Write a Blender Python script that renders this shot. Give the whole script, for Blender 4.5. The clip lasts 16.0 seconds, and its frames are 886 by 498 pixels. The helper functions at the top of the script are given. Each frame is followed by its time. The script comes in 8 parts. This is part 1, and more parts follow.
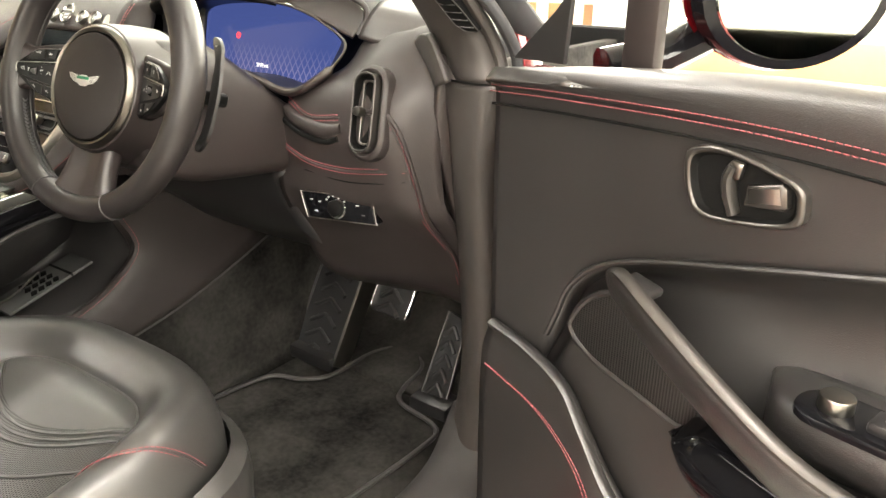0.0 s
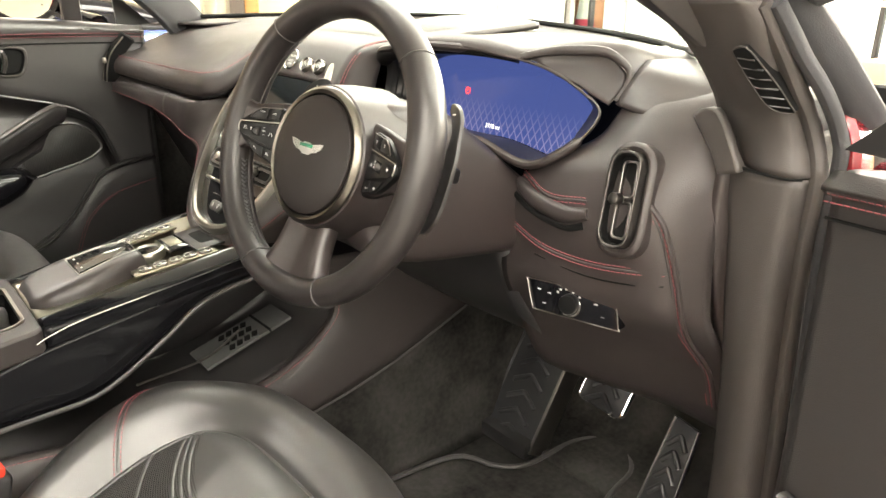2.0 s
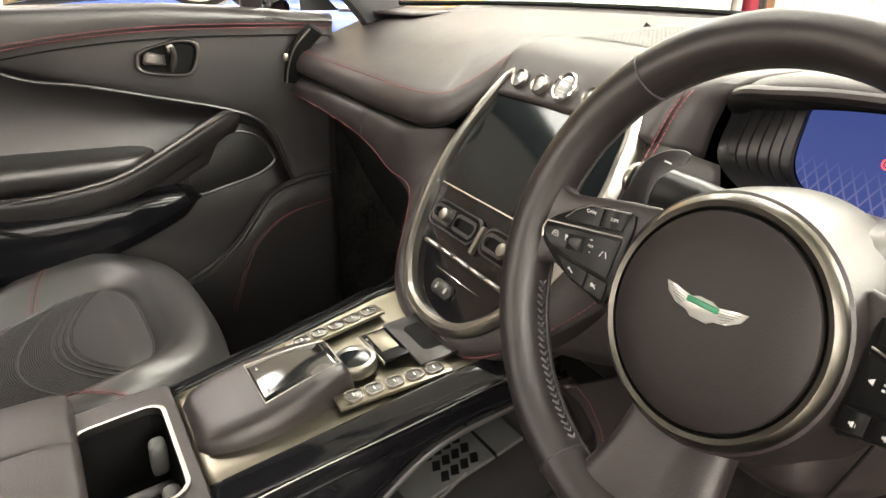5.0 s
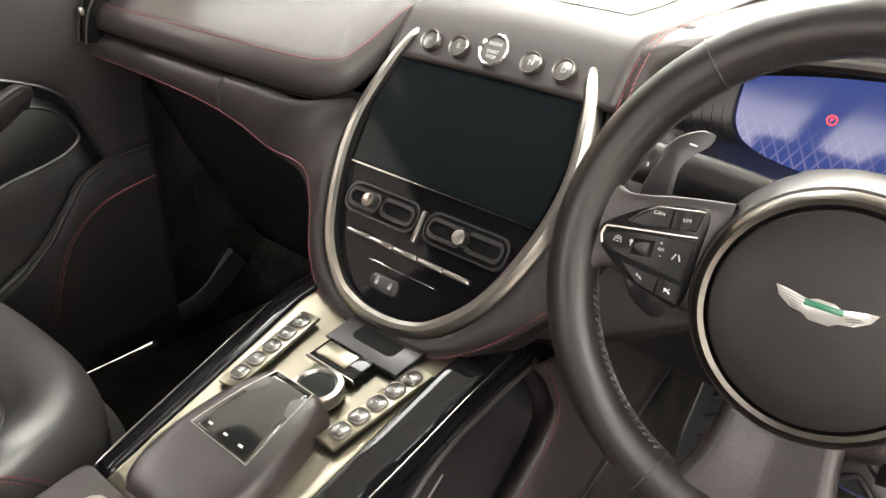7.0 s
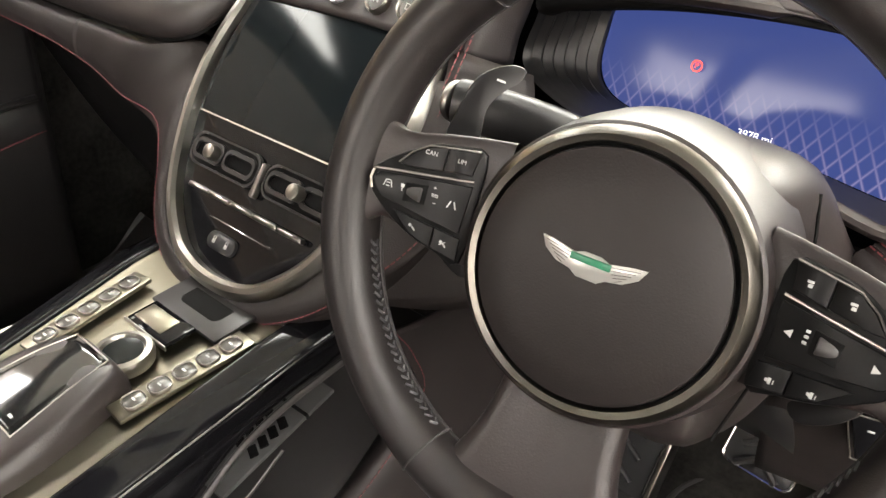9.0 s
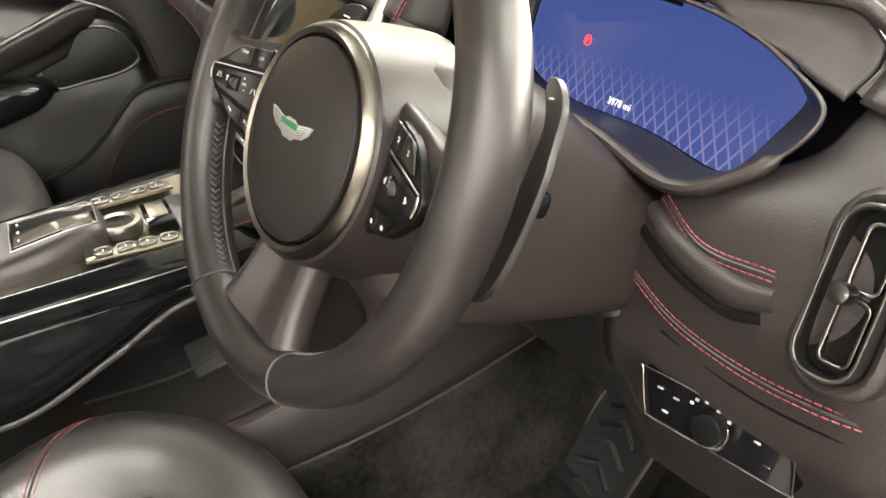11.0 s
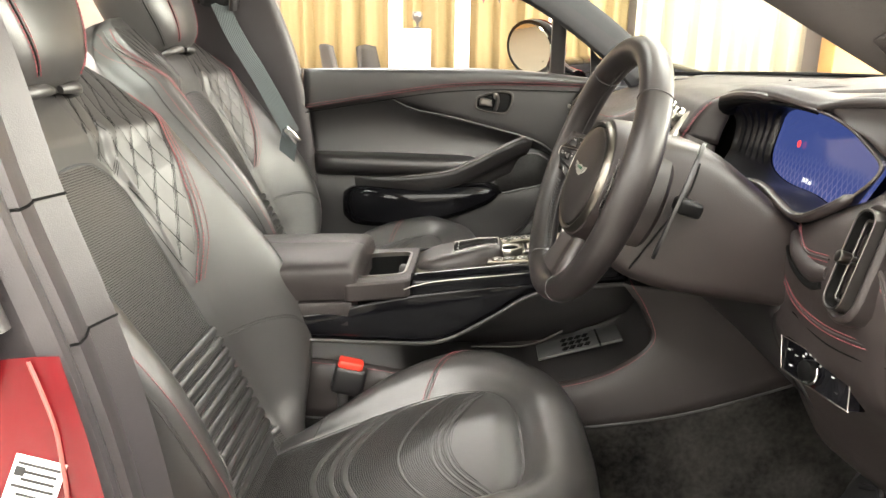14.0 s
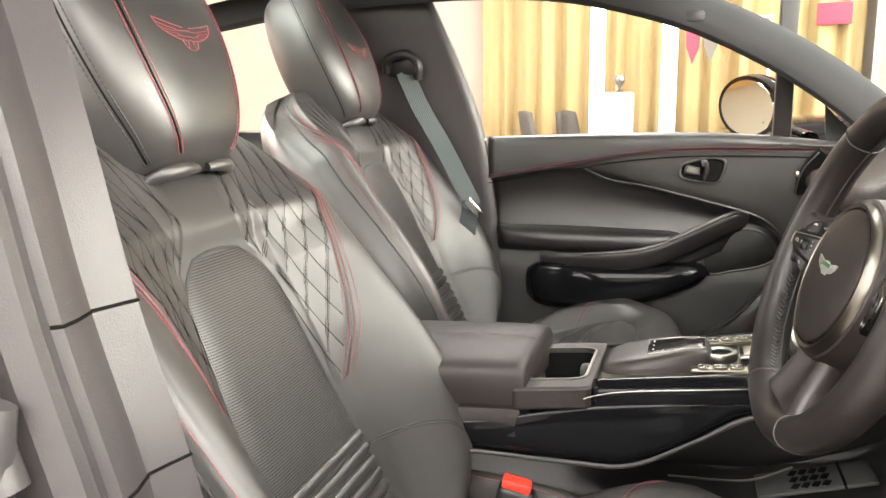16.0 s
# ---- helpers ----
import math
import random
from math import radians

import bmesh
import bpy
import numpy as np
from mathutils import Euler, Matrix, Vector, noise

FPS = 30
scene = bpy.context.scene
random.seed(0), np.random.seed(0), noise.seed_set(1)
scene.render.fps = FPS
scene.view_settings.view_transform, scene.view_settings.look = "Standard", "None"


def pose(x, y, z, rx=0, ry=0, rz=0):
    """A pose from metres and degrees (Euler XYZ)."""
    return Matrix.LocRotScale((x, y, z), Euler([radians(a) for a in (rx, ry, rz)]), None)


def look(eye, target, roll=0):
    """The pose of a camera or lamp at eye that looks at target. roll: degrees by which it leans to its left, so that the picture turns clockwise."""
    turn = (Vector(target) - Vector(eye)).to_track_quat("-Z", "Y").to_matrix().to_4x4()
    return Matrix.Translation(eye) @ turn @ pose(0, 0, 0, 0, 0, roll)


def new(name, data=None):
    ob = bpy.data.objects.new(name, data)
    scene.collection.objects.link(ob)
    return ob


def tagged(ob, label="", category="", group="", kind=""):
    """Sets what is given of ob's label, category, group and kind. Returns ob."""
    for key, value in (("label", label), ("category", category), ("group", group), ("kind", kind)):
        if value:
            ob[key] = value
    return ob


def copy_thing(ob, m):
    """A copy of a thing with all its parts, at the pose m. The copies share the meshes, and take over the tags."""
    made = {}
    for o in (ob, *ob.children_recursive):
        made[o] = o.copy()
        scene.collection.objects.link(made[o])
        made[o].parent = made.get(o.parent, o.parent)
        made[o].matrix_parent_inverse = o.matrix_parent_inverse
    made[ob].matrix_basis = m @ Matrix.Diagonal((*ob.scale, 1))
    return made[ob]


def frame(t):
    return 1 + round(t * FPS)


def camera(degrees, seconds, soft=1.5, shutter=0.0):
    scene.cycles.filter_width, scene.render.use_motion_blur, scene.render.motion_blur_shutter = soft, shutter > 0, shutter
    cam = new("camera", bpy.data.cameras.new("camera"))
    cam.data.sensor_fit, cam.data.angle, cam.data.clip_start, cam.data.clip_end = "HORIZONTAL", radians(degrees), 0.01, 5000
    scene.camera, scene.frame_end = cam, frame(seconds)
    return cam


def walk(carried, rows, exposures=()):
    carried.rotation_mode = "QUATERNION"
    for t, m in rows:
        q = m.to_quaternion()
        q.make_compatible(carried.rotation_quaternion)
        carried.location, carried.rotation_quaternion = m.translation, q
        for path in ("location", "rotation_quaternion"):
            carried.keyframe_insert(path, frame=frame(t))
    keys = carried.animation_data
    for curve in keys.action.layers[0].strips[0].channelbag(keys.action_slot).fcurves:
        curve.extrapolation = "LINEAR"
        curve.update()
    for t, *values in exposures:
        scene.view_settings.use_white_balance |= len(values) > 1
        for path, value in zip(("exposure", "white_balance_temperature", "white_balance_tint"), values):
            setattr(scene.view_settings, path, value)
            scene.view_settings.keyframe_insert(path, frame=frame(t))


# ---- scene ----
cam = camera(62.6, 16.0)
PATH = [
    (0, (1.2566, -0.4565, 1.1683), (0.1605, 1.0501, 0.4412), 0.78),
    (0.5, (1.2465, -0.4232, 1.1739), (-0.0009, 0.9688, 0.4626), 0.54),
    (1, (1.2104, -0.4031, 1.1785), (-0.1433, 0.8944, 0.4823), 0.36),
    (1.5, (1.1551, -0.3846, 1.1907), (-0.2588, 0.8532, 0.5043), 0.45),
    (2, (1.0669, -0.3743, 1.1995), (-0.3760, 0.8306, 0.5167), 0.70),
    (2.5, (0.9907, -0.3561, 1.2063), (-0.4830, 0.8065, 0.5153), 0.93),
    (3, (0.9267, -0.3440, 1.2075), (-0.6007, 0.7360, 0.5022), 1.21),
    (3.5, (0.8777, -0.3261, 1.2058), (-0.7241, 0.6241, 0.4765), 1.23),
    (4, (0.8026, -0.3129, 1.2098), (-0.8538, 0.5256, 0.4652), 1.18),
    (4.2, (0.7706, -0.3050, 1.2069), (-0.8997, 0.4993, 0.4572), 1.04),
    (6.3, (0.4605, -0.3783, 1.2580), (-0.8036, 0.9084, 0.3939), 2.61),
    (6.5, (0.4496, -0.3953, 1.2563), (-0.7561, 0.9305, 0.3691), 2.80),
    (7, (0.4308, -0.4077, 1.2474), (-0.6680, 0.9796, 0.3152), 3.17),
    (7.5, (0.4317, -0.3966, 1.2500), (-0.6256, 1.0091, 0.2980), 3.03),
    (8, (0.4527, -0.3766, 1.2487), (-0.5823, 1.0334, 0.2791), 3.16),
    (8.5, (0.4671, -0.3203, 1.2281), (-0.5625, 1.0832, 0.2437), 3.66),
    (9, (0.5115, -0.2789, 1.2095), (-0.5572, 1.0966, 0.2253), 4.29),
    (9.5, (0.5836, -0.2231, 1.2021), (-0.5646, 1.1053, 0.2449), 4.95),
    (10, (0.6529, -0.1696, 1.1867), (-0.6037, 1.0755, 0.2531), 5.66),
    (10.2, (0.6740, -0.1578, 1.1827), (-0.6338, 1.0376, 0.2548), 5.46),
    (12.3, (1.0893, -0.1252, 1.1692), (-0.7168, 0.3071, 0.4257), 3.13),
    (12.5, (1.1293, -0.1222, 1.1700), (-0.7033, 0.2330, 0.4526), 2.86),
    (13, (1.2266, -0.1235, 1.1600), (-0.6481, 0.0763, 0.4943), 2.24),
    (13.5, (1.2955, -0.1293, 1.1657), (-0.6093, -0.0835, 0.5597), 1.55),
    (14, (1.3131, -0.1118, 1.1805), (-0.6110, -0.2255, 0.6467), 0.87),
    (14.5, (1.3081, -0.0978, 1.1799), (-0.6172, -0.3614, 0.7094), 0.00),
    (15, (1.2662, -0.0920, 1.1758), (-0.6480, -0.4880, 0.7512), -0.55),
    (15.5, (1.1982, -0.0959, 1.1775), (-0.6917, -0.6218, 0.7879), -0.79),
    (16, (1.1201, -0.1109, 1.1784), (-0.7362, -0.7590, 0.8138), -0.92),
]
# exposure and white balance drift on their own in the film
EXPOSURES = [(0.0, 0.70, 6950, 9.5), (1.5, 0.86, 6950, 9.5), (3.0, 0.70, 7000, 10), (4.2, 0.62, 6950, 11), (6.5, 0.50, 6600, 14), (8.0, 0.58, 6500, 14), (9.5, 0.47, 6700, 13),
             (10.2, 0.58, 6700, 10), (12.5, 0.76, 6850, 10), (13.5, 0.65, 6700, 10.5), (14.5, 0.42, 6650, 10), (16.0, 0.50, 6550, 12)]
walk(cam, [(t, look(eye, target, roll)) for t, eye, target, roll in PATH], EXPOSURES)
# ---- end of walk ----

# ---- light: a bright showroom, seen from inside one of its cars ----
world = bpy.data.worlds.new("showroom_air")
scene.world = world
world.use_nodes = True
world.node_tree.nodes["Background"].inputs[0].default_value = (0.9, 0.95, 1.0, 1)
world.node_tree.nodes["Background"].inputs[1].default_value = 0.02


def lamp(name, energy, size, where, target, colour):
    data = bpy.data.lights.new(name, "AREA")
    data.shape, data.size, data.size_y = "RECTANGLE", size[0], size[1]
    data.energy, data.color = energy, colour
    ob = new(name, data)
    ob.matrix_world = look(where, target)
    return tagged(ob, "", "lamp")


# ---- materials ----
MATS = {}


def mat(name, colour, rough=0.5, metal=0.0, coat=0.0, bump=0.0, scale=60.0, vary=0.12, stain=4.0, kind="noise", spec=0.5,
        glow=None, power=0.0, sheen=0.0, trans=0.0, rough_vary=0.0):
    """One procedural surface: colour that varies at two scales, fine relief, gloss."""
    if name in MATS:
        return MATS[name]
    m = bpy.data.materials.new(name)
    m.use_nodes = True
    nt = m.node_tree
    n, l = nt.nodes, nt.links
    b = n["Principled BSDF"]
    b.inputs["Roughness"].default_value = rough
    b.inputs["Metallic"].default_value = metal
    b.inputs["Coat Weight"].default_value = coat
    b.inputs["Coat Roughness"].default_value = 0.03
    b.inputs["Specular IOR Level"].default_value = spec
    b.inputs["Sheen Weight"].default_value = sheen
    b.inputs["Transmission Weight"].default_value = trans
    b.inputs["Base Color"].default_value = (*colour, 1)
    tc = n.new("ShaderNodeTexCoord")
    if vary > 0:
        big, small, mix, ramp = (n.new("ShaderNodeTexNoise"), n.new("ShaderNodeTexNoise"), n.new("ShaderNodeMath"),
                                 n.new("ShaderNodeMix"))
        big.inputs["Scale"].default_value, big.inputs["Detail"].default_value = stain, 4
        small.inputs["Scale"].default_value, small.inputs["Detail"].default_value = scale * 0.7, 2
        l.new(tc.outputs["Object"], big.inputs["Vector"])
        l.new(tc.outputs["Object"], small.inputs["Vector"])
        mix.operation = "MULTIPLY_ADD"
        mix.inputs[1].default_value = 0.4
        l.new(small.outputs["Fac"], mix.inputs[0])
        l.new(big.outputs["Fac"], mix.inputs[2])
        ramp.data_type = "RGBA"
        ramp.inputs["A"].default_value = (*[c * (1 - vary) for c in colour], 1)
        ramp.inputs["B"].default_value = (*[min(1, c * (1 + vary)) for c in colour], 1)
        ramp.clamp_factor = True
        l.new(mix.outputs[0], ramp.inputs["Factor"])
        l.new(ramp.outputs["Result"], b.inputs["Base Color"])
        if rough_vary > 0:
            rr = n.new("ShaderNodeMapRange")
            rr.inputs["To Min"].default_value, rr.inputs["To Max"].default_value = rough - rough_vary, rough + rough_vary
            rr.inputs["From Min"].default_value, rr.inputs["From Max"].default_value = 0.35, 0.9
            l.new(mix.outputs[0], rr.inputs["Value"])
            l.new(rr.outputs["Result"], b.inputs["Roughness"])
    if bump > 0:
        bp = n.new("ShaderNodeBump")
        bp.inputs["Strength"].default_value, bp.inputs["Distance"].default_value = bump, 0.0006
        if kind == "leather":
            tx = n.new("ShaderNodeTexVoronoi")
            tx.inputs["Scale"].default_value = scale * 10
            out = tx.outputs["Distance"]
        elif kind == "weave":
            tx = n.new("ShaderNodeTexWave")
            tx.inputs["Scale"].default_value, tx.inputs["Distortion"].default_value = scale, 1.5
            out = tx.outputs["Fac"]
        else:
            tx = n.new("ShaderNodeTexNoise")
            tx.inputs["Scale"].default_value, tx.inputs["Detail"].default_value = scale * 6, 5
            out = tx.outputs["Fac"]
        l.new(tc.outputs["Object"], tx.inputs["Vector"])
        l.new(out, bp.inputs["Height"])
        l.new(bp.outputs["Normal"], b.inputs["Normal"])
    if glow:
        b.inputs["Emission Color"].default_value = (*glow, 1)
        b.inputs["Emission Strength"].default_value = power
    MATS[name] = m
    return m


LEATHER = mat("black_leather", (0.0245, 0.0202, 0.0198), 0.43, spec=0.33, bump=0.25, scale=90, kind="leather", vary=0.12, rough_vary=0.06)
SEATHIDE = mat("seat_leather", (0.0300, 0.0285, 0.0278), 0.39, spec=0.85, bump=0.2, scale=80, kind="leather", vary=0.12, rough_vary=0.06)
DOORHIDE = mat("door_leather", (0.0140, 0.0126, 0.0126), 0.37, spec=0.9, bump=0.25, scale=90, kind="leather", vary=0.10, rough_vary=0.05)
WHEELHIDE = mat("smooth_wheel_leather", (0.0145, 0.0122, 0.0122), 0.37, spec=0.42, bump=0.10, scale=110, kind="leather", vary=0.10, rough_vary=0.05)
# beige here stands for ceiling lights reflected in the console top
TRAYSHEEN = mat("satin_tray_warm_reflection", (0.205, 0.19, 0.15), 0.34, metal=1.0, bump=0.06, scale=200, vary=0.05)
MARK = mat("grey_marking", (0.42, 0.42, 0.41), 0.5, vary=0.03)
SOFT = mat("soft_plastic", (0.0180, 0.0137, 0.0133), 0.41, bump=0.3, scale=120, vary=0.08)
HARD = mat("satin_black_plastic", (0.013, 0.0125, 0.013), 0.38, bump=0.15, scale=150, vary=0.08)
# black plastic and joints; in vents, slots and recesses it paints their shade
DARK = mat("black_plastic_void_shade", (0.005, 0.005, 0.005), 0.7, spec=0.08, bump=0.2, scale=60, vary=0.1)
GLOSS = mat("piano_black", (0.005, 0.005, 0.006), 0.05, coat=0.0, spec=0.17, vary=0.0)
GLASSY = mat("screen_glass", (0.006, 0.008, 0.009), 0.08, coat=0.0, spec=0.15, vary=0.0)
SATIN = mat("satin_dark_chrome", (0.30, 0.285, 0.26), 0.30, metal=1.0, bump=0.05, scale=200, vary=0.05)
CHROME = mat("bright_chrome", (0.80, 0.79, 0.77), 0.14, metal=1.0, vary=0.03)
SILVER = mat("silver_paint", (0.62, 0.61, 0.58), 0.34, metal=0.8, vary=0.05)
THREAD = mat("red_thread", (0.21, 0.052, 0.060), 0.7, bump=0.3, scale=300, vary=0.15)
BLACKTHREAD = mat("black_thread", (0.03, 0.03, 0.032), 0.6, vary=0.1)
CARPET = mat("charcoal_carpet", (0.0195, 0.0185, 0.0172), 0.95, spec=0.1, bump=1.0, scale=160, vary=0.95, stain=9)


def mottle(m, lo, hi):
    """Deepens the blotches of a material."""
    nt = m.node_tree
    for nd in [q for q in nt.nodes if q.bl_idname == "ShaderNodeMix"]:
        mr = nt.nodes.new("ShaderNodeMapRange")
        mr.inputs["From Min"].default_value, mr.inputs["From Max"].default_value = lo, hi
        nt.links.new(nd.inputs["Factor"].links[0].from_socket, mr.inputs["Value"])
        nt.links.new(mr.outputs["Result"], nd.inputs["Factor"])


mottle(CARPET, 0.42, 0.92)
RUBBER = mat("black_rubber", (0.030, 0.028, 0.028), 0.5, bump=0.2, scale=80, vary=0.1)
PEDAL = mat("ribbed_pedal_rubber", (0.020, 0.020, 0.021), 0.45, bump=0.3, scale=90, vary=0.2)
REDPAINT = mat("deep_red_paint", (0.125, 0.003, 0.006), 0.26, metal=0.2, coat=0.35, vary=0.06)
TAUPE = mat("taupe_pillar_cloth", (0.031, 0.027, 0.025), 0.6, bump=0.5, scale=140, vary=0.10)
PADGREY = mat("grey_rubber_mat", (0.075, 0.075, 0.073), 0.6, bump=0.3, scale=100, vary=0.08)
REDPLASTIC = mat("red_plastic", (0.75, 0.05, 0.03), 0.4, vary=0.05)
WEBBING = mat("grey_belt_webbing", (0.075, 0.088, 0.092), 0.5, bump=0.8, scale=400, kind="weave", vary=0.08)
WHITE = mat("white_marking", (0.78, 0.77, 0.74), 0.5, vary=0.03)
GREEN = mat("green_enamel", (0.01, 0.12, 0.06), 0.3, vary=0.03)
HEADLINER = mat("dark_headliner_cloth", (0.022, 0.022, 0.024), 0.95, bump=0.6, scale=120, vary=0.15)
GREYTRIM = mat("grey_pillar_trim", (0.040, 0.036, 0.038), 0.38, bump=0.35, scale=120, vary=0.06)
CLUSTER = mat("instrument_display", (0.004, 0.005, 0.012), 0.10, coat=0.0, spec=0.2, vary=0.0, glow=(0.030, 0.055, 0.20), power=1.0)


def display_pattern(m):
    """Blue display that pales towards its lower edge behind fine crossing lines."""
    nt = m.node_tree
    n, l = nt.nodes, nt.links
    tc, sp, mr, ln1, ln2, mx, ml, mc = (n.new("ShaderNodeTexCoord"), n.new("ShaderNodeSeparateXYZ"), n.new("ShaderNodeMapRange"), n.new("ShaderNodeTexWave"), n.new("ShaderNodeTexWave"),
                                        n.new("ShaderNodeMath"), n.new("ShaderNodeMath"), n.new("ShaderNodeMix"))
    l.new(tc.outputs["Object"], sp.inputs[0])
    l.new(sp.outputs["Z"], mr.inputs["Value"])
    mr.inputs["From Min"].default_value, mr.inputs["From Max"].default_value = 1.055, 1.000
    for w, turn in ((ln1, 0.55), (ln2, -0.55)):
        mp = n.new("ShaderNodeMapping")
        mp.inputs["Rotation"].default_value = (0, turn, 0)
        l.new(tc.outputs["Object"], mp.inputs[0])
        l.new(mp.outputs[0], w.inputs["Vector"])
        w.inputs["Scale"].default_value = 30
        w.bands_direction = "X"
    mx.operation = "MAXIMUM"
    for k, w in enumerate((ln1, ln2)):
        pw = n.new("ShaderNodeMath")
        pw.operation = "POWER"
        pw.inputs[1].default_value = 16
        l.new(w.outputs["Fac"], pw.inputs[0])
        l.new(pw.outputs[0], mx.inputs[k])
    ml.operation = "MULTIPLY"
    l.new(mx.outputs[0], ml.inputs[0])
    l.new(mr.outputs["Result"], ml.inputs[1])
    mc.data_type = "RGBA"
    mc.inputs["A"].default_value, mc.inputs["B"].default_value = (0.036, 0.056, 0.19, 1), (0.20, 0.18, 0.33, 1)
    l.new(ml.outputs[0], mc.inputs["Factor"])
    l.new(mc.outputs["Result"], n["Principled BSDF"].inputs["Emission Color"])


display_pattern(CLUSTER)
GUNMETAL = mat("dark_gunmetal", (0.17, 0.16, 0.15), 0.30, metal=1.0, bump=0.05, scale=200, vary=0.06)
REDLIGHT = mat("red_warning_light", (0.3, 0.01, 0.01), 0.3, vary=0.0, glow=(1.0, 0.05, 0.03), power=1.6)
WHITELIGHT = mat("white_display_text", (0.5, 0.5, 0.5), 0.3, vary=0.0, glow=(0.9, 0.92, 1.0), power=0.9)
SPEAKER = mat("speaker_mesh", (0.0125, 0.0115, 0.0113), 0.5, bump=0.3, scale=100, vary=0.12)
SWITCHBLACK = mat("switch_black_plastic", (0.0050, 0.0050, 0.0052), 0.33, spec=0.16, bump=0.1, scale=150, vary=0.05)
SEALGREY = mat("pale_grey_rubber", (0.046, 0.043, 0.044), 0.34, bump=0.15, scale=60, vary=0.06)
# red paint's highlight as a fixed pink colour
BEAD = mat("pink_paint_highlight", (0.26, 0.07, 0.06), 0.45, bump=0.2, scale=80, vary=0.08)
KEYFACE = mat("smoked_key_face", (0.050, 0.047, 0.042), 0.22, spec=0.6, vary=0.05)
HANDLEGREY = mat("dark_grey_handle_metal", (0.075, 0.070, 0.066), 0.33, metal=0.8, bump=0.05, scale=200, vary=0.06)


def glass_material(name, tint=(0.92, 0.97, 0.95)):
    m = bpy.data.materials.new(name)
    m.use_nodes = True
    nt = m.node_tree
    n, l = nt.nodes, nt.links
    n.remove(n["Principled BSDF"])
    tr, gl, fr, mx = (n.new("ShaderNodeBsdfTransparent"), n.new("ShaderNodeBsdfGlossy"), n.new("ShaderNodeFresnel"),
                      n.new("ShaderNodeMixShader"))
    tr.inputs[0].default_value = (*tint, 1)
    gl.inputs["Roughness"].default_value = 0.02
    fr.inputs[0].default_value = 1.05
    weak = n.new("ShaderNodeMath")
    weak.operation = "MULTIPLY"
    weak.inputs[1].default_value = 0.15
    l.new(fr.outputs[0], weak.inputs[0])
    l.new(weak.outputs[0], mx.inputs[0])
    l.new(tr.outputs[0], mx.inputs[1])
    l.new(gl.outputs[0], mx.inputs[2])
    l.new(mx.outputs[0], n["Material Output"].inputs[0])
    return m


GLASS = glass_material("clear_window_glass")
MIRROR = mat("mirror_silvering", (0.50, 0.54, 0.49), 0.03, metal=1.0, vary=0.0)


def perforated(name, base, scale, hole=(0.004, 0.004, 0.004), bow=0.0):
    """Leather with rows of small round holes, laid out along two axes of the thing."""
    m = base.copy()
    m.name = name
    nt = m.node_tree
    n, l = nt.nodes, nt.links
    b = n["Principled BSDF"]
    tc, vm, fr, sb, ln, lt, mx = (n.new("ShaderNodeTexCoord"), n.new("ShaderNodeVectorMath"), n.new("ShaderNodeVectorMath"),
                                  n.new("ShaderNodeVectorMath"), n.new("ShaderNodeVectorMath"), n.new("ShaderNodeMath"), n.new("ShaderNodeMix"))
    vm.operation, fr.operation, sb.operation, ln.operation = "MULTIPLY", "FRACTION", "SUBTRACT", "LENGTH"
    vm.inputs[1].default_value = scale
    if bow:
        sp, sq, cb = n.new("ShaderNodeSeparateXYZ"), n.new("ShaderNodeMath"), n.new("ShaderNodeCombineXYZ")
        ad = n.new("ShaderNodeMath")
        sq.operation, ad.operation = "MULTIPLY", "MULTIPLY_ADD"
        l.new(tc.outputs["Object"], sp.inputs[0])
        l.new(sp.outputs["X"], sq.inputs[0])
        l.new(sp.outputs["X"], sq.inputs[1])
        l.new(sq.outputs[0], ad.inputs[0])
        ad.inputs[1].default_value = bow
        l.new(sp.outputs["Y"], ad.inputs[2])
        l.new(sp.outputs["X"], cb.inputs["X"])
        l.new(ad.outputs[0], cb.inputs["Y"])
        l.new(cb.outputs[0], vm.inputs[0])
    else:
        l.new(tc.outputs["Object"], vm.inputs[0])
    l.new(vm.outputs[0], fr.inputs[0])
    sb.inputs[1].default_value = tuple(0.5 if c else 0.0 for c in scale)
    l.new(fr.outputs[0], sb.inputs[0])
    l.new(sb.outputs[0], ln.inputs[0])
    lt.operation = "LESS_THAN"
    lt.inputs[1].default_value = 0.31
    l.new(ln.outputs["Value"], lt.inputs[0])
    mx.data_type = "RGBA"
    mx.inputs["B"].default_value = (*hole, 1)
    src = b.inputs["Base Color"].links[0].from_socket
    l.new(src, mx.inputs["A"])
    l.new(lt.outputs[0], mx.inputs["Factor"])
    l.new(mx.outputs["Result"], b.inputs["Base Color"])
    dull = n.new("ShaderNodeMapRange")
    dull.inputs["To Min"].default_value, dull.inputs["To Max"].default_value = b.inputs["Specular IOR Level"].default_value, 0.05
    l.new(lt.outputs[0], dull.inputs["Value"])
    l.new(dull.outputs["Result"], b.inputs["Specular IOR Level"])
    return m


PERF_FLAT = perforated("perforated_seat_leather", SEATHIDE, (330, 330, 0), (0.009, 0.008, 0.008), -2.9)
PERF_TALL = perforated("perforated_backrest_leather", SEATHIDE, (340, 0, 340), (0.016, 0.015, 0.0145))
PERF_DOOR = perforated("perforated_speaker_panel", SPEAKER, (300, 0, 420), (0.005, 0.005, 0.005))
PERF_DASH = perforated("perforated_dash_leather", LEATHER, (140, 140, 0))


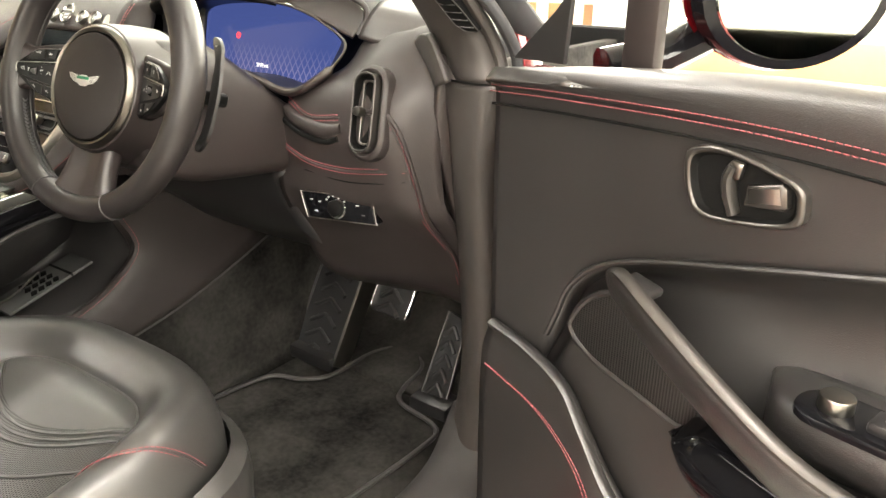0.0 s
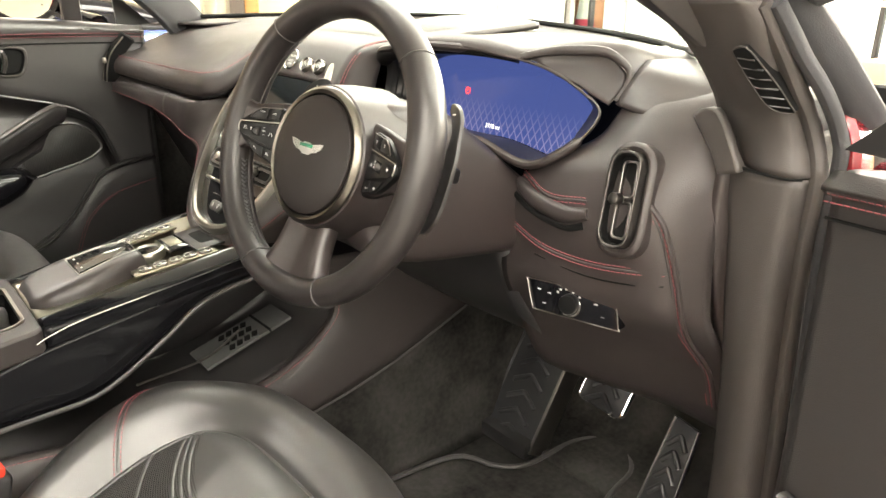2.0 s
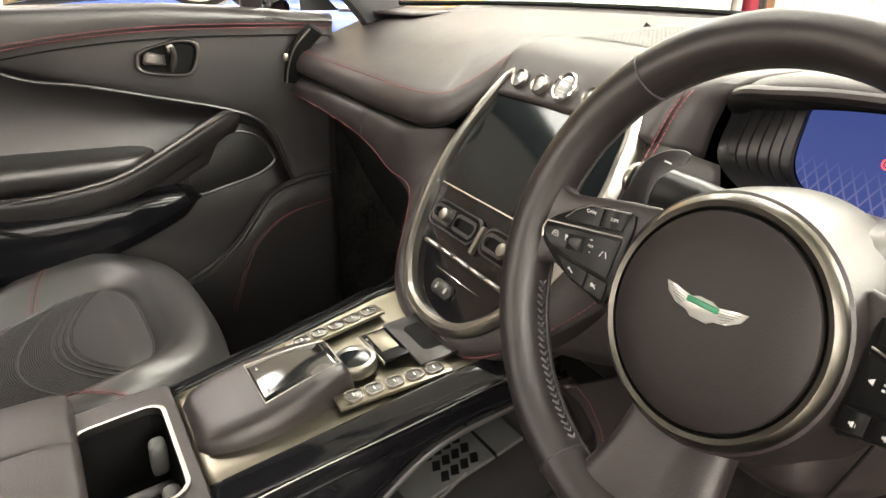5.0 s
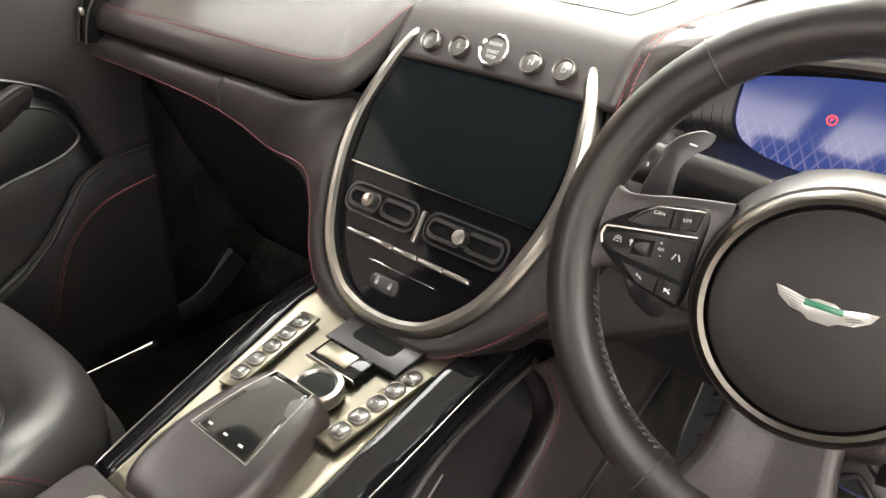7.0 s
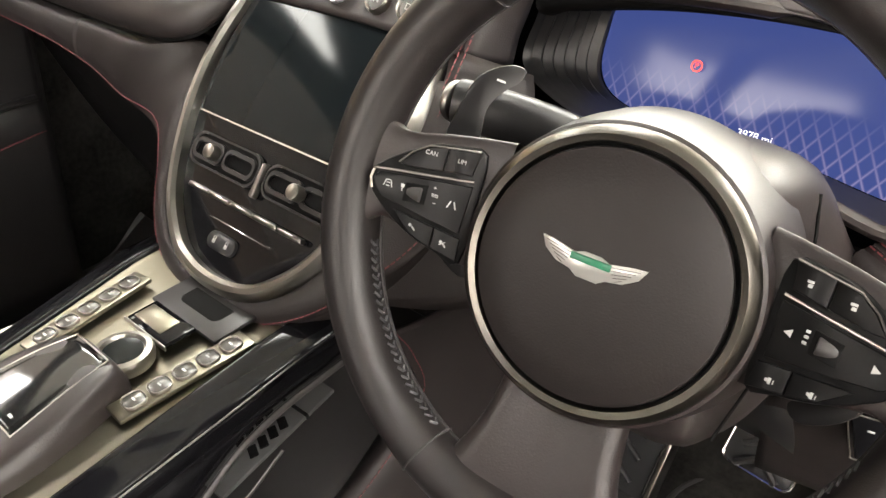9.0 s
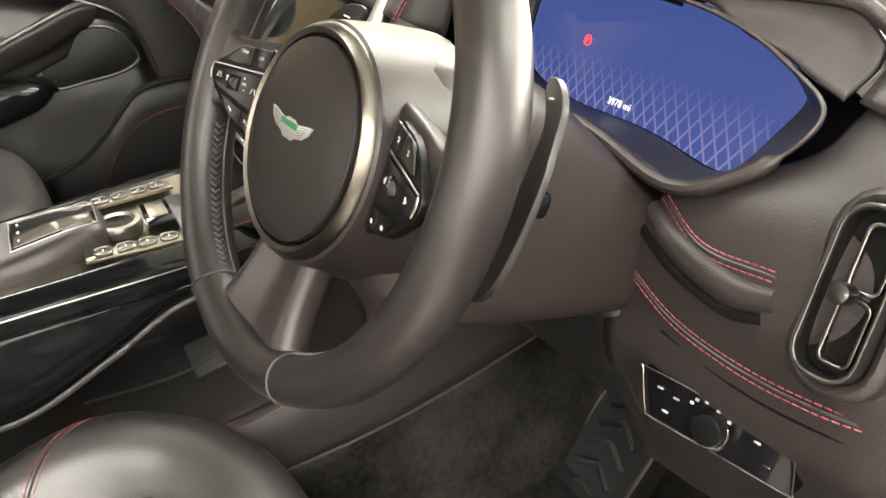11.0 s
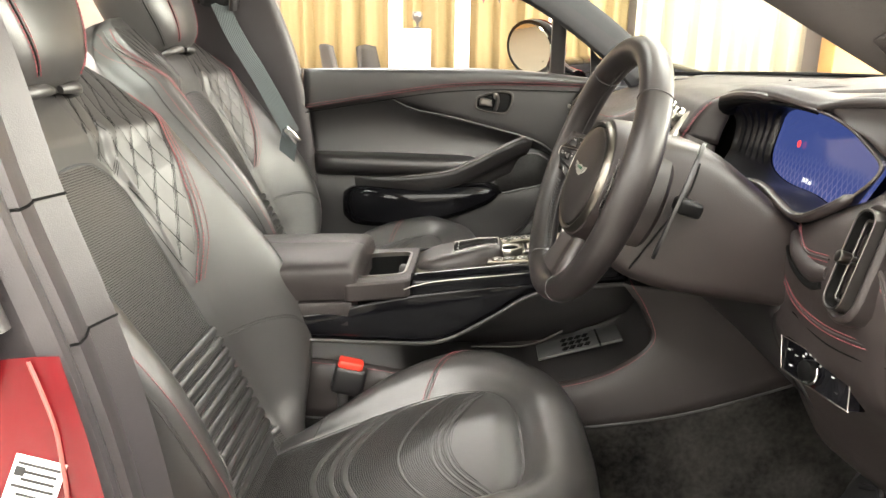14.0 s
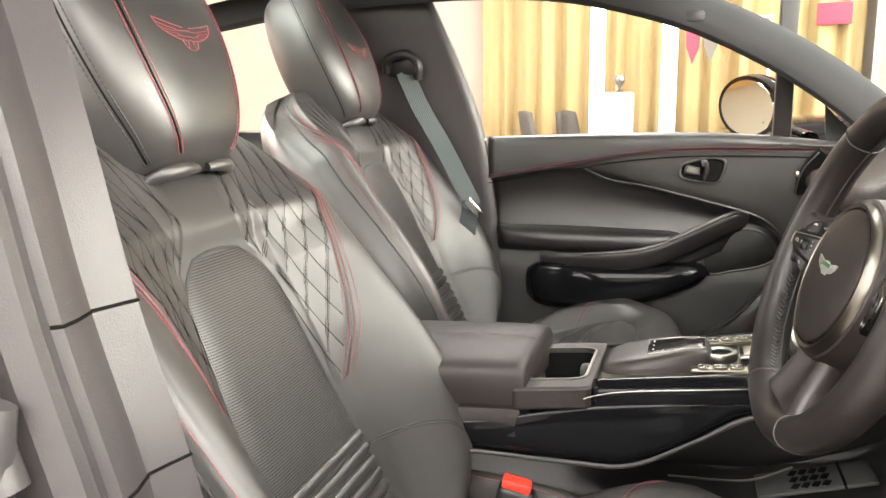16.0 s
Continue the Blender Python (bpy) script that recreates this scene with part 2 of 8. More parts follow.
# ---- shape helpers ----
def cr(points, n=6, closed=False):
    """A smooth curve through the points (Catmull-Rom), n steps a span."""
    p = [Vector(q) for q in points]
    k = len(p)
    out = []
    for i in range(k if closed else k - 1):
        if closed:
            a, b, c, d = p[(i - 1) % k], p[i], p[(i + 1) % k], p[(i + 2) % k]
        else:
            b, c = p[i], p[i + 1]
            a = p[i - 1] if i else b * 2 - c
            d = p[i + 2] if i + 2 < k else c * 2 - b
        for j in range(n):
            t = j / n
            out.append(0.5 * (2 * b + (c - a) * t + (2 * a - 5 * b + 4 * c - d) * t * t + (3 * b - a - 3 * c + d) * t ** 3))
    if not closed:
        out.append(p[-1].copy())
    return out


def grid(bm, rows, cu=False, cv=False):
    """Quads over rows of points; cu closes each row, cv closes the rows."""
    vs = [[bm.verts.new(p) for p in row] for row in rows]
    nr, nc = len(vs), len(vs[0])
    for i in range(nr if cv else nr - 1):
        for j in range(nc if cu else nc - 1):
            a, b = vs[i], vs[(i + 1) % nr]
            q = (a[j], a[(j + 1) % nc], b[(j + 1) % nc], b[j])
            if len(set(q)) == 4:
                bm.faces.new(q)
    return vs


def cap(bm, ring):
    bm.faces.new(ring)


def smoothgrid(rows, nu=5, nv=5, cu=False):
    """Rows of control points to a dense smooth grid."""
    wide = [cr(r, nu, cu) for r in rows]
    cols = [cr([w[j] for w in wide], nv) for j in range(len(wide[0]))]
    return [[c[i] for c in cols] for i in range(len(cols[0]))]


def patch(rows, nu=5, nv=5):
    bm = bmesh.new()
    grid(bm, smoothgrid(rows, nu, nv))
    return bm


def finish(bm, sharp=35):
    bmesh.ops.remove_doubles(bm, verts=bm.verts, dist=1e-6)
    bmesh.ops.recalc_face_normals(bm, faces=bm.faces)


def part(name, bm, material, parent=None, label="", thick=0.0, sharp=35, flip=False, m=None, recalc=True, bevel=0.0):
    """Links a bmesh as one mesh object, under a thing or a part."""
    if recalc:
        finish(bm)
    if flip:
        bmesh.ops.reverse_faces(bm, faces=bm.faces)
    me = bpy.data.meshes.new(name)
    bm.to_mesh(me)
    bm.free()
    me.materials.append(material)
    me.polygons.foreach_set("use_smooth", [True] * len(me.polygons))
    me.set_sharp_from_angle(angle=radians(sharp))
    ob = new(name, me)
    if m is not None:
        ob.matrix_basis = m
    if parent is not None:
        ob.parent = parent
    if thick:
        s = ob.modifiers.new("thickness", "SOLIDIFY")
        s.thickness, s.offset = thick, -1
    if bevel:
        s = ob.modifiers.new("edge", "BEVEL")
        s.width, s.segments, s.limit_method, s.angle_limit = bevel, 2, "ANGLE", radians(40)
    if label:
        ob["label"] = label
    return ob


def thing(name, label, category, m=None, group="", kind=""):
    ob = new(name)
    ob.empty_display_size = 0.05
    if m is not None:
        ob.matrix_basis = m
    return tagged(ob, label, category, group, kind)


def rbox(sx, sy, sz, r=0.004, seg=2, at=(0, 0, 0), rot=None, bm=None):
    """A box with rounded edges, its centre at a place."""
    bm = bm or bmesh.new()
    tmp = bmesh.new()
    bmesh.ops.create_cube(tmp, size=1)
    bmesh.ops.scale(tmp, vec=(sx, sy, sz), verts=tmp.verts)
    if r > 0:
        bmesh.ops.bevel(tmp, geom=tmp.edges[:], offset=min(r, min(sx, sy, sz) * 0.49), segments=seg, profile=0.5, affect="EDGES")
    mtx = Matrix.Translation(at) @ (rot.to_4x4() if rot else Matrix.Identity(4))
    bmesh.ops.transform(tmp, matrix=mtx, verts=tmp.verts)
    me = bpy.data.meshes.new("tmp")
    tmp.to_mesh(me)
    bm.from_mesh(me)
    bpy.data.meshes.remove(me)
    tmp.free()
    return bm


def rod(r, h, seg=24, at=(0, 0, 0), rot=None, r2=None, bevel=0.0, bm=None):
    """A turned piece: a cylinder or cone with softened rims, axis z."""
    bm = bm or bmesh.new()
    tmp = bmesh.new()
    bmesh.ops.create_cone(tmp, cap_ends=True, segments=seg, radius1=r, radius2=r if r2 is None else r2, depth=h)
    if bevel:
        rim = [e for e in tmp.edges if any(len(f.verts) > 4 for f in e.link_faces)]
        bmesh.ops.bevel(tmp, geom=rim, offset=bevel, segments=2, profile=0.5, affect="EDGES")
    mtx = Matrix.Translation(at) @ (rot.to_4x4() if rot else Matrix.Identity(4))
    bmesh.ops.transform(tmp, matrix=mtx, verts=tmp.verts)
    me = bpy.data.meshes.new("tmp")
    tmp.to_mesh(me)
    bm.from_mesh(me)
    bpy.data.meshes.remove(me)
    tmp.free()
    return bm


def lathe(profile, seg=40, squash=(1, 1)):
    """Turns a profile of (radius, height) about z."""
    bm = bmesh.new()
    rows = [[(r * math.cos(2 * math.pi * k / seg) * squash[0], r * math.sin(2 * math.pi * k / seg) * squash[1], h) for k in range(seg)] for r, h in profile]
    vs = grid(bm, rows, cu=True)
    if profile[0][0] > 1e-5:
        cap(bm, vs[0])
    if profile[-1][0] > 1e-5:
        cap(bm, vs[-1])
    return bm


def frames(path, up, closed=False):
    """Tangent, side and up along a path."""
    out, k = [], len(path)
    for i, p in enumerate(path):
        a = path[(i - 1) % k] if closed or i else path[0]
        b = path[(i + 1) % k] if closed or i < k - 1 else path[-1]
        t = (b - a).normalized()
        u = Vector(up(p)) if callable(up) else Vector(up)
        s = t.cross(u).normalized()
        out.append((p, t, s, s.cross(t)))
    return out


def sweep(path, section, up=(0, 0, 1), closed=False, scale=None, bm=None, ends=True):
    """Draws a closed section of (side, up) along a path."""
    bm = bm or bmesh.new()
    path = [Vector(p) for p in path]
    rows = []
    for i, (p, t, s, u) in enumerate(frames(path, up, closed)):
        k = scale(i / max(1, len(path) - 1)) if scale else 1.0
        rows.append([p + s * (a * k) + u * (b * k) for a, b in section])
    vs = grid(bm, rows, cu=True, cv=closed)
    if not closed and ends:
        cap(bm, vs[0])
        cap(bm, vs[-1])
    return bm


def oval(a, b, n=12, power=2.0):
    out = []
    for k in range(n):
        c, s = math.cos(2 * math.pi * k / n), math.sin(2 * math.pi * k / n)
        out.append((math.copysign(abs(c) ** (2 / power), c) * a, math.copysign(abs(s) ** (2 / power), s) * b))
    return out


def along(path, step):
    """Points at even steps along a path, with the way there."""
    out, need, last = [], 0.0, path[0]
    for p, q in zip(path, path[1:]):
        d = (q - p).length
        if d < 1e-9:
            continue
        t = need
        while t <= d:
            out.append((p + (q - p) * (t / d), (q - p).normalized()))
            t += step
        need = t - d
    return out


def stitches(name, path, parent, up=(0, 0, 1), pitch=0.0060, length=0.0044, r=0.0006, material=None, label=""):
    """A row of raised thread stitches along a path: one joined run of thread."""
    bm = bmesh.new()
    for p, t in along(path, pitch):
        u = Vector(up(p)) if callable(up) else Vector(up)
        s = t.cross(u).normalized()
        u = s.cross(t)
        a, b = p - t * (length / 2), p + t * (length / 2)
        ra = [bm.verts.new(a + s * r * c + u * r * d) for c, d in ((-1, -0.3), (1, -0.3), (0.6, 0.9), (-0.6, 0.9))]
        rb = [bm.verts.new(b + s * r * c + u * r * d) for c, d in ((-1, -0.3), (1, -0.3), (0.6, 0.9), (-0.6, 0.9))]
        for k in range(4):
            bm.faces.new((ra[k], ra[(k + 1) % 4], rb[(k + 1) % 4], rb[k]))
        bm.faces.new(ra[::-1])
        bm.faces.new(rb)
    ob = part(name, bm, material or THREAD, parent, label, recalc=False)
    return tagged(ob, kind="stuff")


def plate(outline, depth, m=None, inset=0.0, bm=None):
    """A flat outline (x, z), drawn back along +y by depth; inset rounds the front edge."""
    bm = bm or bmesh.new()
    k = len(outline)
    c = (sum(p[0] for p in outline) / k, sum(p[1] for p in outline) / k)

    def ring(y, shrink):
        r = []
        for x, z in outline:
            d = math.hypot(x - c[0], z - c[1]) or 1
            f = max(0.0, 1 - shrink / d)
            r.append(bm.verts.new((c[0] + (x - c[0]) * f, y, c[1] + (z - c[1]) * f)))
        return r
    rings = [ring(0, inset), ring(inset * 0.35, inset * 0.3), ring(inset, 0), ring(depth, 0)] if inset else [ring(0, 0), ring(depth, 0)]
    for a, b in zip(rings, rings[1:]):
        for j in range(k):
            bm.faces.new((a[j], a[(j + 1) % k], b[(j + 1) % k], b[j]))
    bm.faces.new(rings[0])
    bm.faces.new(rings[-1])
    if m is not None:
        bmesh.ops.transform(bm, matrix=m, verts=bm.verts)
    return bm


def rrect(w, h, r, n=4, power=None):
    """A rectangle outline with round corners, centred."""
    out = []
    for cx, cz, a0 in ((w / 2 - r, h / 2 - r, 0), (-w / 2 + r, h / 2 - r, 90), (-w / 2 + r, -h / 2 + r, 180), (w / 2 - r, -h / 2 + r, 270)):
        for k in range(n + 1):
            a = radians(a0 + 90 * k / n)
            out.append((cx + r * math.cos(a), cz + r * math.sin(a)))
    return out


def ringplate(outer, inner, depth, m=None, bm=None):
    """A flat frame between two outlines of equal count, drawn back along +y."""
    bm = bm or bmesh.new()
    k = len(outer)
    f = [[bm.verts.new((x, y, z)) for x, z in o] for y, o in ((0, outer), (0, inner), (depth, inner), (depth, outer))]
    for a, b in zip(f, f[1:] + f[:1]):
        for j in range(k):
            bm.faces.new((a[j], a[(j + 1) % k], b[(j + 1) % k], b[j]))
    if m is not None:
        bmesh.ops.transform(bm, matrix=m, verts=bm.verts)
    return bm


def words(name, text, size, m, parent, material, depth=0.0004, label=""):
    """Raised lettering as a mesh; reads along x, stands up along z of the pose, faces -y."""
    cu = bpy.data.curves.new(name, "FONT")
    cu.body, cu.size, cu.align_x, cu.align_y, cu.extrude = text, size, "CENTER", "CENTER", depth
    tmp = bpy.data.objects.new("tmp", cu)
    scene.collection.objects.link(tmp)
    me = bpy.data.meshes.new_from_object(tmp.evaluated_get(bpy.context.evaluated_depsgraph_get()))
    bpy.data.objects.remove(tmp)
    me.name = name
    me.materials.clear()
    me.materials.append(material)
    ob = new(name, me)
    ob.matrix_basis = m @ pose(0, 0, 0, 90, 0, 0)
    ob.parent = parent
    if label:
        ob["label"] = label
    return ob


# ---- showroom ----
FLOORTILE = mat("pale_showroom_tile", (0.30, 0.29, 0.27), 0.25, bump=0.1, scale=20, vary=0.06)
CREAM = mat("cream_wall_paint", (0.27, 0.225, 0.19), 0.7, bump=0.2, scale=30, vary=0.05, stain=0.6)
PANEL = mat("honey_curtain_cloth", (0.26, 0.19, 0.088), 0.75, bump=0.3, scale=25, vary=0.14, stain=1.2)
PALEWALL = mat("pale_wall_paint", (0.46, 0.445, 0.41), 0.7, bump=0.2, scale=30, vary=0.04, stain=0.7)
HONEYWOOD = mat("honey_wood_dado", (0.52, 0.27, 0.10), 0.45, bump=0.2, scale=25, vary=0.18, stain=2.0)
PALECLOTH = mat("pale_curtain_cloth", (0.42, 0.375, 0.28), 0.8, bump=0.3, scale=25, vary=0.10, stain=1.5)
FROSTED = mat("pale_green_glazing", (0.45, 0.58, 0.50), 0.25, vary=0.15, stain=0.8)
CEIL = mat("white_ceiling_paint", (0.72, 0.72, 0.70), 0.8, bump=0.1, scale=30, vary=0.03)
LIGHTPANEL = mat("ceiling_light_diffuser", (0.9, 0.9, 0.88), 0.6, vary=0.0, glow=(1.0, 0.975, 0.93), power=27.0)
LIGHTCOLUMN = mat("lit_white_column", (0.9, 0.9, 0.86), 0.6, vary=0.0, glow=(1.0, 0.97, 0.86), power=0.85)
BRICK = mat("orange_brick", (0.42, 0.17, 0.09), 0.85, bump=0.6, scale=20, vary=0.25, stain=12)
NAVY = mat("blue_car_paint", (0.03, 0.06, 0.22), 0.25, coat=1.0, vary=0.05)
UPHOLSTERY = mat("charcoal_chair_cloth", (0.05, 0.045, 0.04), 0.8, bump=0.4, scale=60, vary=0.15)
REDCLOTH = mat("crimson_cloth", (0.40, 0.03, 0.06), 0.8, bump=0.4, scale=60, vary=0.12)
GREYCLOTH = mat("grey_cloth", (0.10, 0.09, 0.08), 0.8, bump=0.4, scale=60, vary=0.12)
RUSTCLOTH = mat("rust_cloth", (0.40, 0.10, 0.04), 0.8, bump=0.4, scale=60, vary=0.12)

floor = part("floor", rbox(26, 26, 0.1, 0, at=(0, 0, -0.05)), FLOORTILE)
tagged(floor, "pale tiled showroom floor", "floor", kind="structure")
for nm, sz, at, mt in (("wall_west", (0.2, 18, 4.2), (-7.2, 0, 2.1), CREAM), ("wall_east", (0.2, 18, 4.2), (7.2, 0, 2.1), PALEWALL),
                       ("wall_south", (14.2, 0.2, 4.2), (0, -8.9, 2.1), PALEWALL)):
    tagged(part(nm, rbox(*sz, 0, at=at), mt), "plain painted showroom wall", "wall", kind="structure")
tagged(part("ceiling", rbox(14.6, 18.2, 0.1, 0, at=(0, 0, 4.25)), CEIL), "white showroom ceiling", "ceiling", kind="structure")


def ceiling_light(x, y, w, d):
    t = thing("ceiling_light", "long white ceiling light panel, lit", "lamp", pose(x, y, 4.19), "ceiling lights")
    bm = rbox(w + 0.1, 0.05, 0.06, 0.01, at=(0, -d / 2 - 0.025, 0))
    for q in ((w + 0.1, 0.05, 0, d / 2 + 0.025), (0.05, d, -w / 2 - 0.025, 0), (0.05, d, w / 2 + 0.025, 0)):
        rbox(q[0], q[1], 0.06, 0.01, at=(q[2], q[3], 0), bm=bm)
    part("frame", bm, SILVER, t)
    part("diffuser", rbox(w, d, 0.02, 0.002), LIGHTPANEL, t)


for lx in (-4.5, -1.5, 2.7, 4.7):
    for ly in (-5.5, -1.5, 2.5, 6.5) if lx > 0 else (-1.5, 2.5, 6.5):
        ceiling_light(lx, ly, 0.9, 2.4)

# glazed shop front on the open-door side: wall with a long window opening, daylight through it
tagged(part("wall_east", rbox(0.2, 17.6, 0.5, 0, at=(7.2, 0, 0.25), bm=rbox(0.2, 17.6, 0.5, 0, at=(7.2, 0, 3.95))), PALEWALL), "pale wall round a long shop window", "wall", kind="structure")
lamp("window_daylight", 720, (12.5, 2.2), (7.0, -0.8, 2.9), (0, -0.8, 1.2), (0.97, 0.96, 0.90))
lamp("front_window_daylight", 2600, (11, 2.7), (0.5, 8.6, 2.6), (0.5, 0, 1.3), (1.0, 0.94, 0.83))
# last lamp: added fill for the open door, no window stands behind it
lamp("rear_fill", 1100, (11, 2.4), (1.0, -8.6, 2.7), (1.0, 0, 1.2), (1.0, 0.95, 0.88))


def curtain(name, label, y0, y1, x, material, seed, top=3.6):
    """A hanging curtain with soft uneven folds."""
    rr = random.Random(seed)
    k = max(8, int((y1 - y0) / 0.02))
    ph = [rr.uniform(0, 6.28) for _ in range(3)]
    wave = [0.045 * math.sin(y * 26 + ph[0]) + 0.035 * math.sin(y * 11 + ph[1]) + 0.02 * math.sin(y * 47 + ph[2]) for y in [y0 + (y1 - y0) * i / k for i in range(k + 1)]]
    bm = bmesh.new()
    grid(bm, [[(x + wave[i] * g, y0 + (y1 - y0) * i / k, z) for i in range(k + 1)] for z, g in ((0.02, 1.1), (1.5, 1.0), (top, 0.8))])
    tagged(part(name, bm, material, thick=0.004), label, "curtain", "curtains")


curtain("curtain", "honey-coloured curtain in soft folds", -2.4, 1.35, -6.95, PANEL, 3)
curtain("curtain", "pale cream curtain in soft folds", 1.4, 3.2, -6.9, PALECLOTH, 5)
# honey wood dado on the far end wall and an orange block by the glazing
dado = part("wall_dado", rbox(13.8, 0.06, 2.0, 0.01, at=(0, -8.76, 1.004)), HONEYWOOD)
tagged(dado, "honey wood wall panelling", "panelling", kind="structure")
block = part("display_wall", rbox(0.35, 0.9, 2.6, 0.02, at=(-6.6, 3.75, 1.302)), HONEYWOOD)
tagged(block, "orange wooden display wall", "display wall")


def glazed_screen(x, y0, y1, n):
    """A pale glazed partition between white posts on a brick plinth."""
    t = thing("glazed_partition", "pale green glazed partition with white posts", "partition", pose(0, 0, 0))
    part("brick_plinth", rbox(0.16, y1 - y0, 0.42, 0.01, at=(x, (y0 + y1) / 2, 0.212)), BRICK, t, "orange brick plinth")
    for k in range(n):
        a, b = y0 + (y1 - y0) * k / n, y0 + (y1 - y0) * (k + 1) / n
        part("post", rbox(0.09, 0.09, 3.2, 0.01, at=(x, a, 1.62)), PALEWALL, t)
        part("pane", rbox(0.02, b - a - 0.10, 2.7, 0.002, at=(x, (a + b) / 2, 1.78)), FROSTED, t)
    part("rail", rbox(0.10, y1 - y0, 0.08, 0.01, at=(x, (y0 + y1) / 2, 3.18)), PALEWALL, t)


glazed_screen(-6.8, 4.3, 8.6, 6)
# shop front ahead of the car: low brick wall, pale panes between posts, daylight beyond
wn = part("wall_north", rbox(14.2, 0.2, 0.5, 0, at=(0, 8.9, 3.95), bm=rbox(14.2, 0.2, 0.30, 0, at=(0, 8.9, 0.15))), PALEWALL)
tagged(wn, "pale wall round the glazed shop front", "wall", kind="structure")
SKYGLOW = mat("hazy_daylight", (0.5, 0.5, 0.5), 0.9, vary=0.0, glow=(0.86, 0.98, 0.84), power=0.7)
bd = part("backdrop", rbox(18, 0.05, 5, 0, at=(0, 10.4, 2.4)), SKYGLOW)
tagged(bd, "hazy pale daylight outside the shop front", "backdrop", kind="structure")
front = thing("shop_front", "glazed shop front with white and dark posts", "shop front", pose(0, 8.82, 0))
k = 0
fx = -6.9
while fx < 6.9:
    wdt = (0.42, 0.55, 0.95, 0.70)[k % 4]
    part("post", rbox((0.10, 0.05, 0.14)[k % 3], 0.10, 3.4, 0.01, at=(fx, 0, 1.99)), (PALEWALL, HARD, PALEWALL)[k % 3], front)
    pn = part("pane", rbox(wdt - 0.12, 0.012, 3.3, 0.002, at=(fx + wdt / 2, 0, 2.0)), GLASS, front)
    pn.visible_shadow = False
    fx += wdt
    k += 1
part("rail", rbox(13.8, 0.11, 0.07, 0.01, at=(0, 0, 1.05)), PALEWALL, front)
for bx, bw, bh in ((-7.6, 1.2, 1.3), (-4.3, 1.5, 0.66), (-9.0, 0.6, 2.0)):
    tagged(part("brick_pier", rbox(bw, 0.35, bh, 0.01, at=(bx, 9.6, bh / 2 + 0.002)), BRICK), "orange brick pier outside the glazing", "brick pier")
cone = thing("tall_cone", "white and red striped cone outside the glazing", "cone", pose(-7.0, 9.3, 0))
part("body", lathe([(0.22, 0.0), (0.20, 0.3), (0.13, 0.8), (0.05, 1.5), (0.0001, 1.55)], 20), PALEWALL, cone)
part("stripe", lathe([(0.192, 0.40), (0.150, 0.70)], 20), REDCLOTH, cone)
bench = part("low_bench", rbox(5.6, 0.5, 0.50, 0.02, at=(0.6, 8.2, 0.252)), HONEYWOOD)
tagged(bench, "long low honey wood bench by the window", "bench")


def lit_column(x, y, w):
    t = thing("light_column", "white glowing square light column", "light column", pose(x, y, 0), "light columns")
    part("shaft", rbox(w, w, 3.9, 0.03, at=(0, 0, 2.0)), LIGHTCOLUMN, t)
    part("base", rbox(w + 0.06, w + 0.06, 0.06, 0.01, at=(0, 0, 0.031)), SILVER, t)


# ---- the car: shell, pillars, floor ----
car = thing("car_shell", "dark red SUV body shell with open driver door, black cabin", "car")
# cabin floor, tunnel footwell walls
part("cabin_floor", rbox(1.5, 1.75, 0.05, 0.01, at=(0, -0.10, 0.355)), CARPET, car, "charcoal carpeted cabin floor")
part("toe_board", patch([[(-0.72, 0.50, 0.37), (0, 0.50, 0.37), (0.72, 0.50, 0.37)], [(-0.72, 0.68, 0.40), (0, 0.68, 0.40), (0.72, 0.68, 0.40)],
                         [(-0.72, 0.80, 0.60), (0, 0.80, 0.60), (0.72, 0.80, 0.60)], [(-0.72, 0.85, 1.0), (0, 0.85, 1.0), (0.72, 0.85, 1.0)]], 4, 4),
     CARPET, car, thick=0.02)
PILD = [(0.740, 0.378, 1.00), (0.739, 0.350, 1.09), (0.716, 0.245, 1.19), (0.664, 0.040, 1.31), (0.610, -0.195, 1.41), (0.582, -0.5, 1.47), (0.57, -1.0, 1.47), (0.57, -1.6, 1.40)]
PIL = [(0.700, 0.352, 1.00), (0.690, 0.312, 1.09), (0.668, 0.21, 1.19), (0.632, 0.03, 1.31), (0.592, -0.20, 1.41), (0.575, -0.5, 1.47), (0.57, -1.0, 1.47), (0.57, -1.6, 1.40)]


def mirror(points):
    return [(-x, y, z) for x, y, z in points]


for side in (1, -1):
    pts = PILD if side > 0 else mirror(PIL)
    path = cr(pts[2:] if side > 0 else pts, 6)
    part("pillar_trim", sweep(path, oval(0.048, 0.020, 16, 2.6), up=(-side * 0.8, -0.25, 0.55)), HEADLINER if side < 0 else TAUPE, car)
    outer = [p + Vector((side * 0.050, 0.012, 0.014)) for p in path]
    part("door_seal", sweep(outer, oval(0.013, 0.016, 10)), RUBBER, car, "black rubber door seal")
    frame_path = [p + Vector((side * 0.078, 0.02, 0.02)) for p in path]
    part("painted_pillar", sweep(frame_path, oval(0.022, 0.03, 10, 3), up=(side, 0, 0.6)), HEADLINER, car, "dark outer pillar edge")
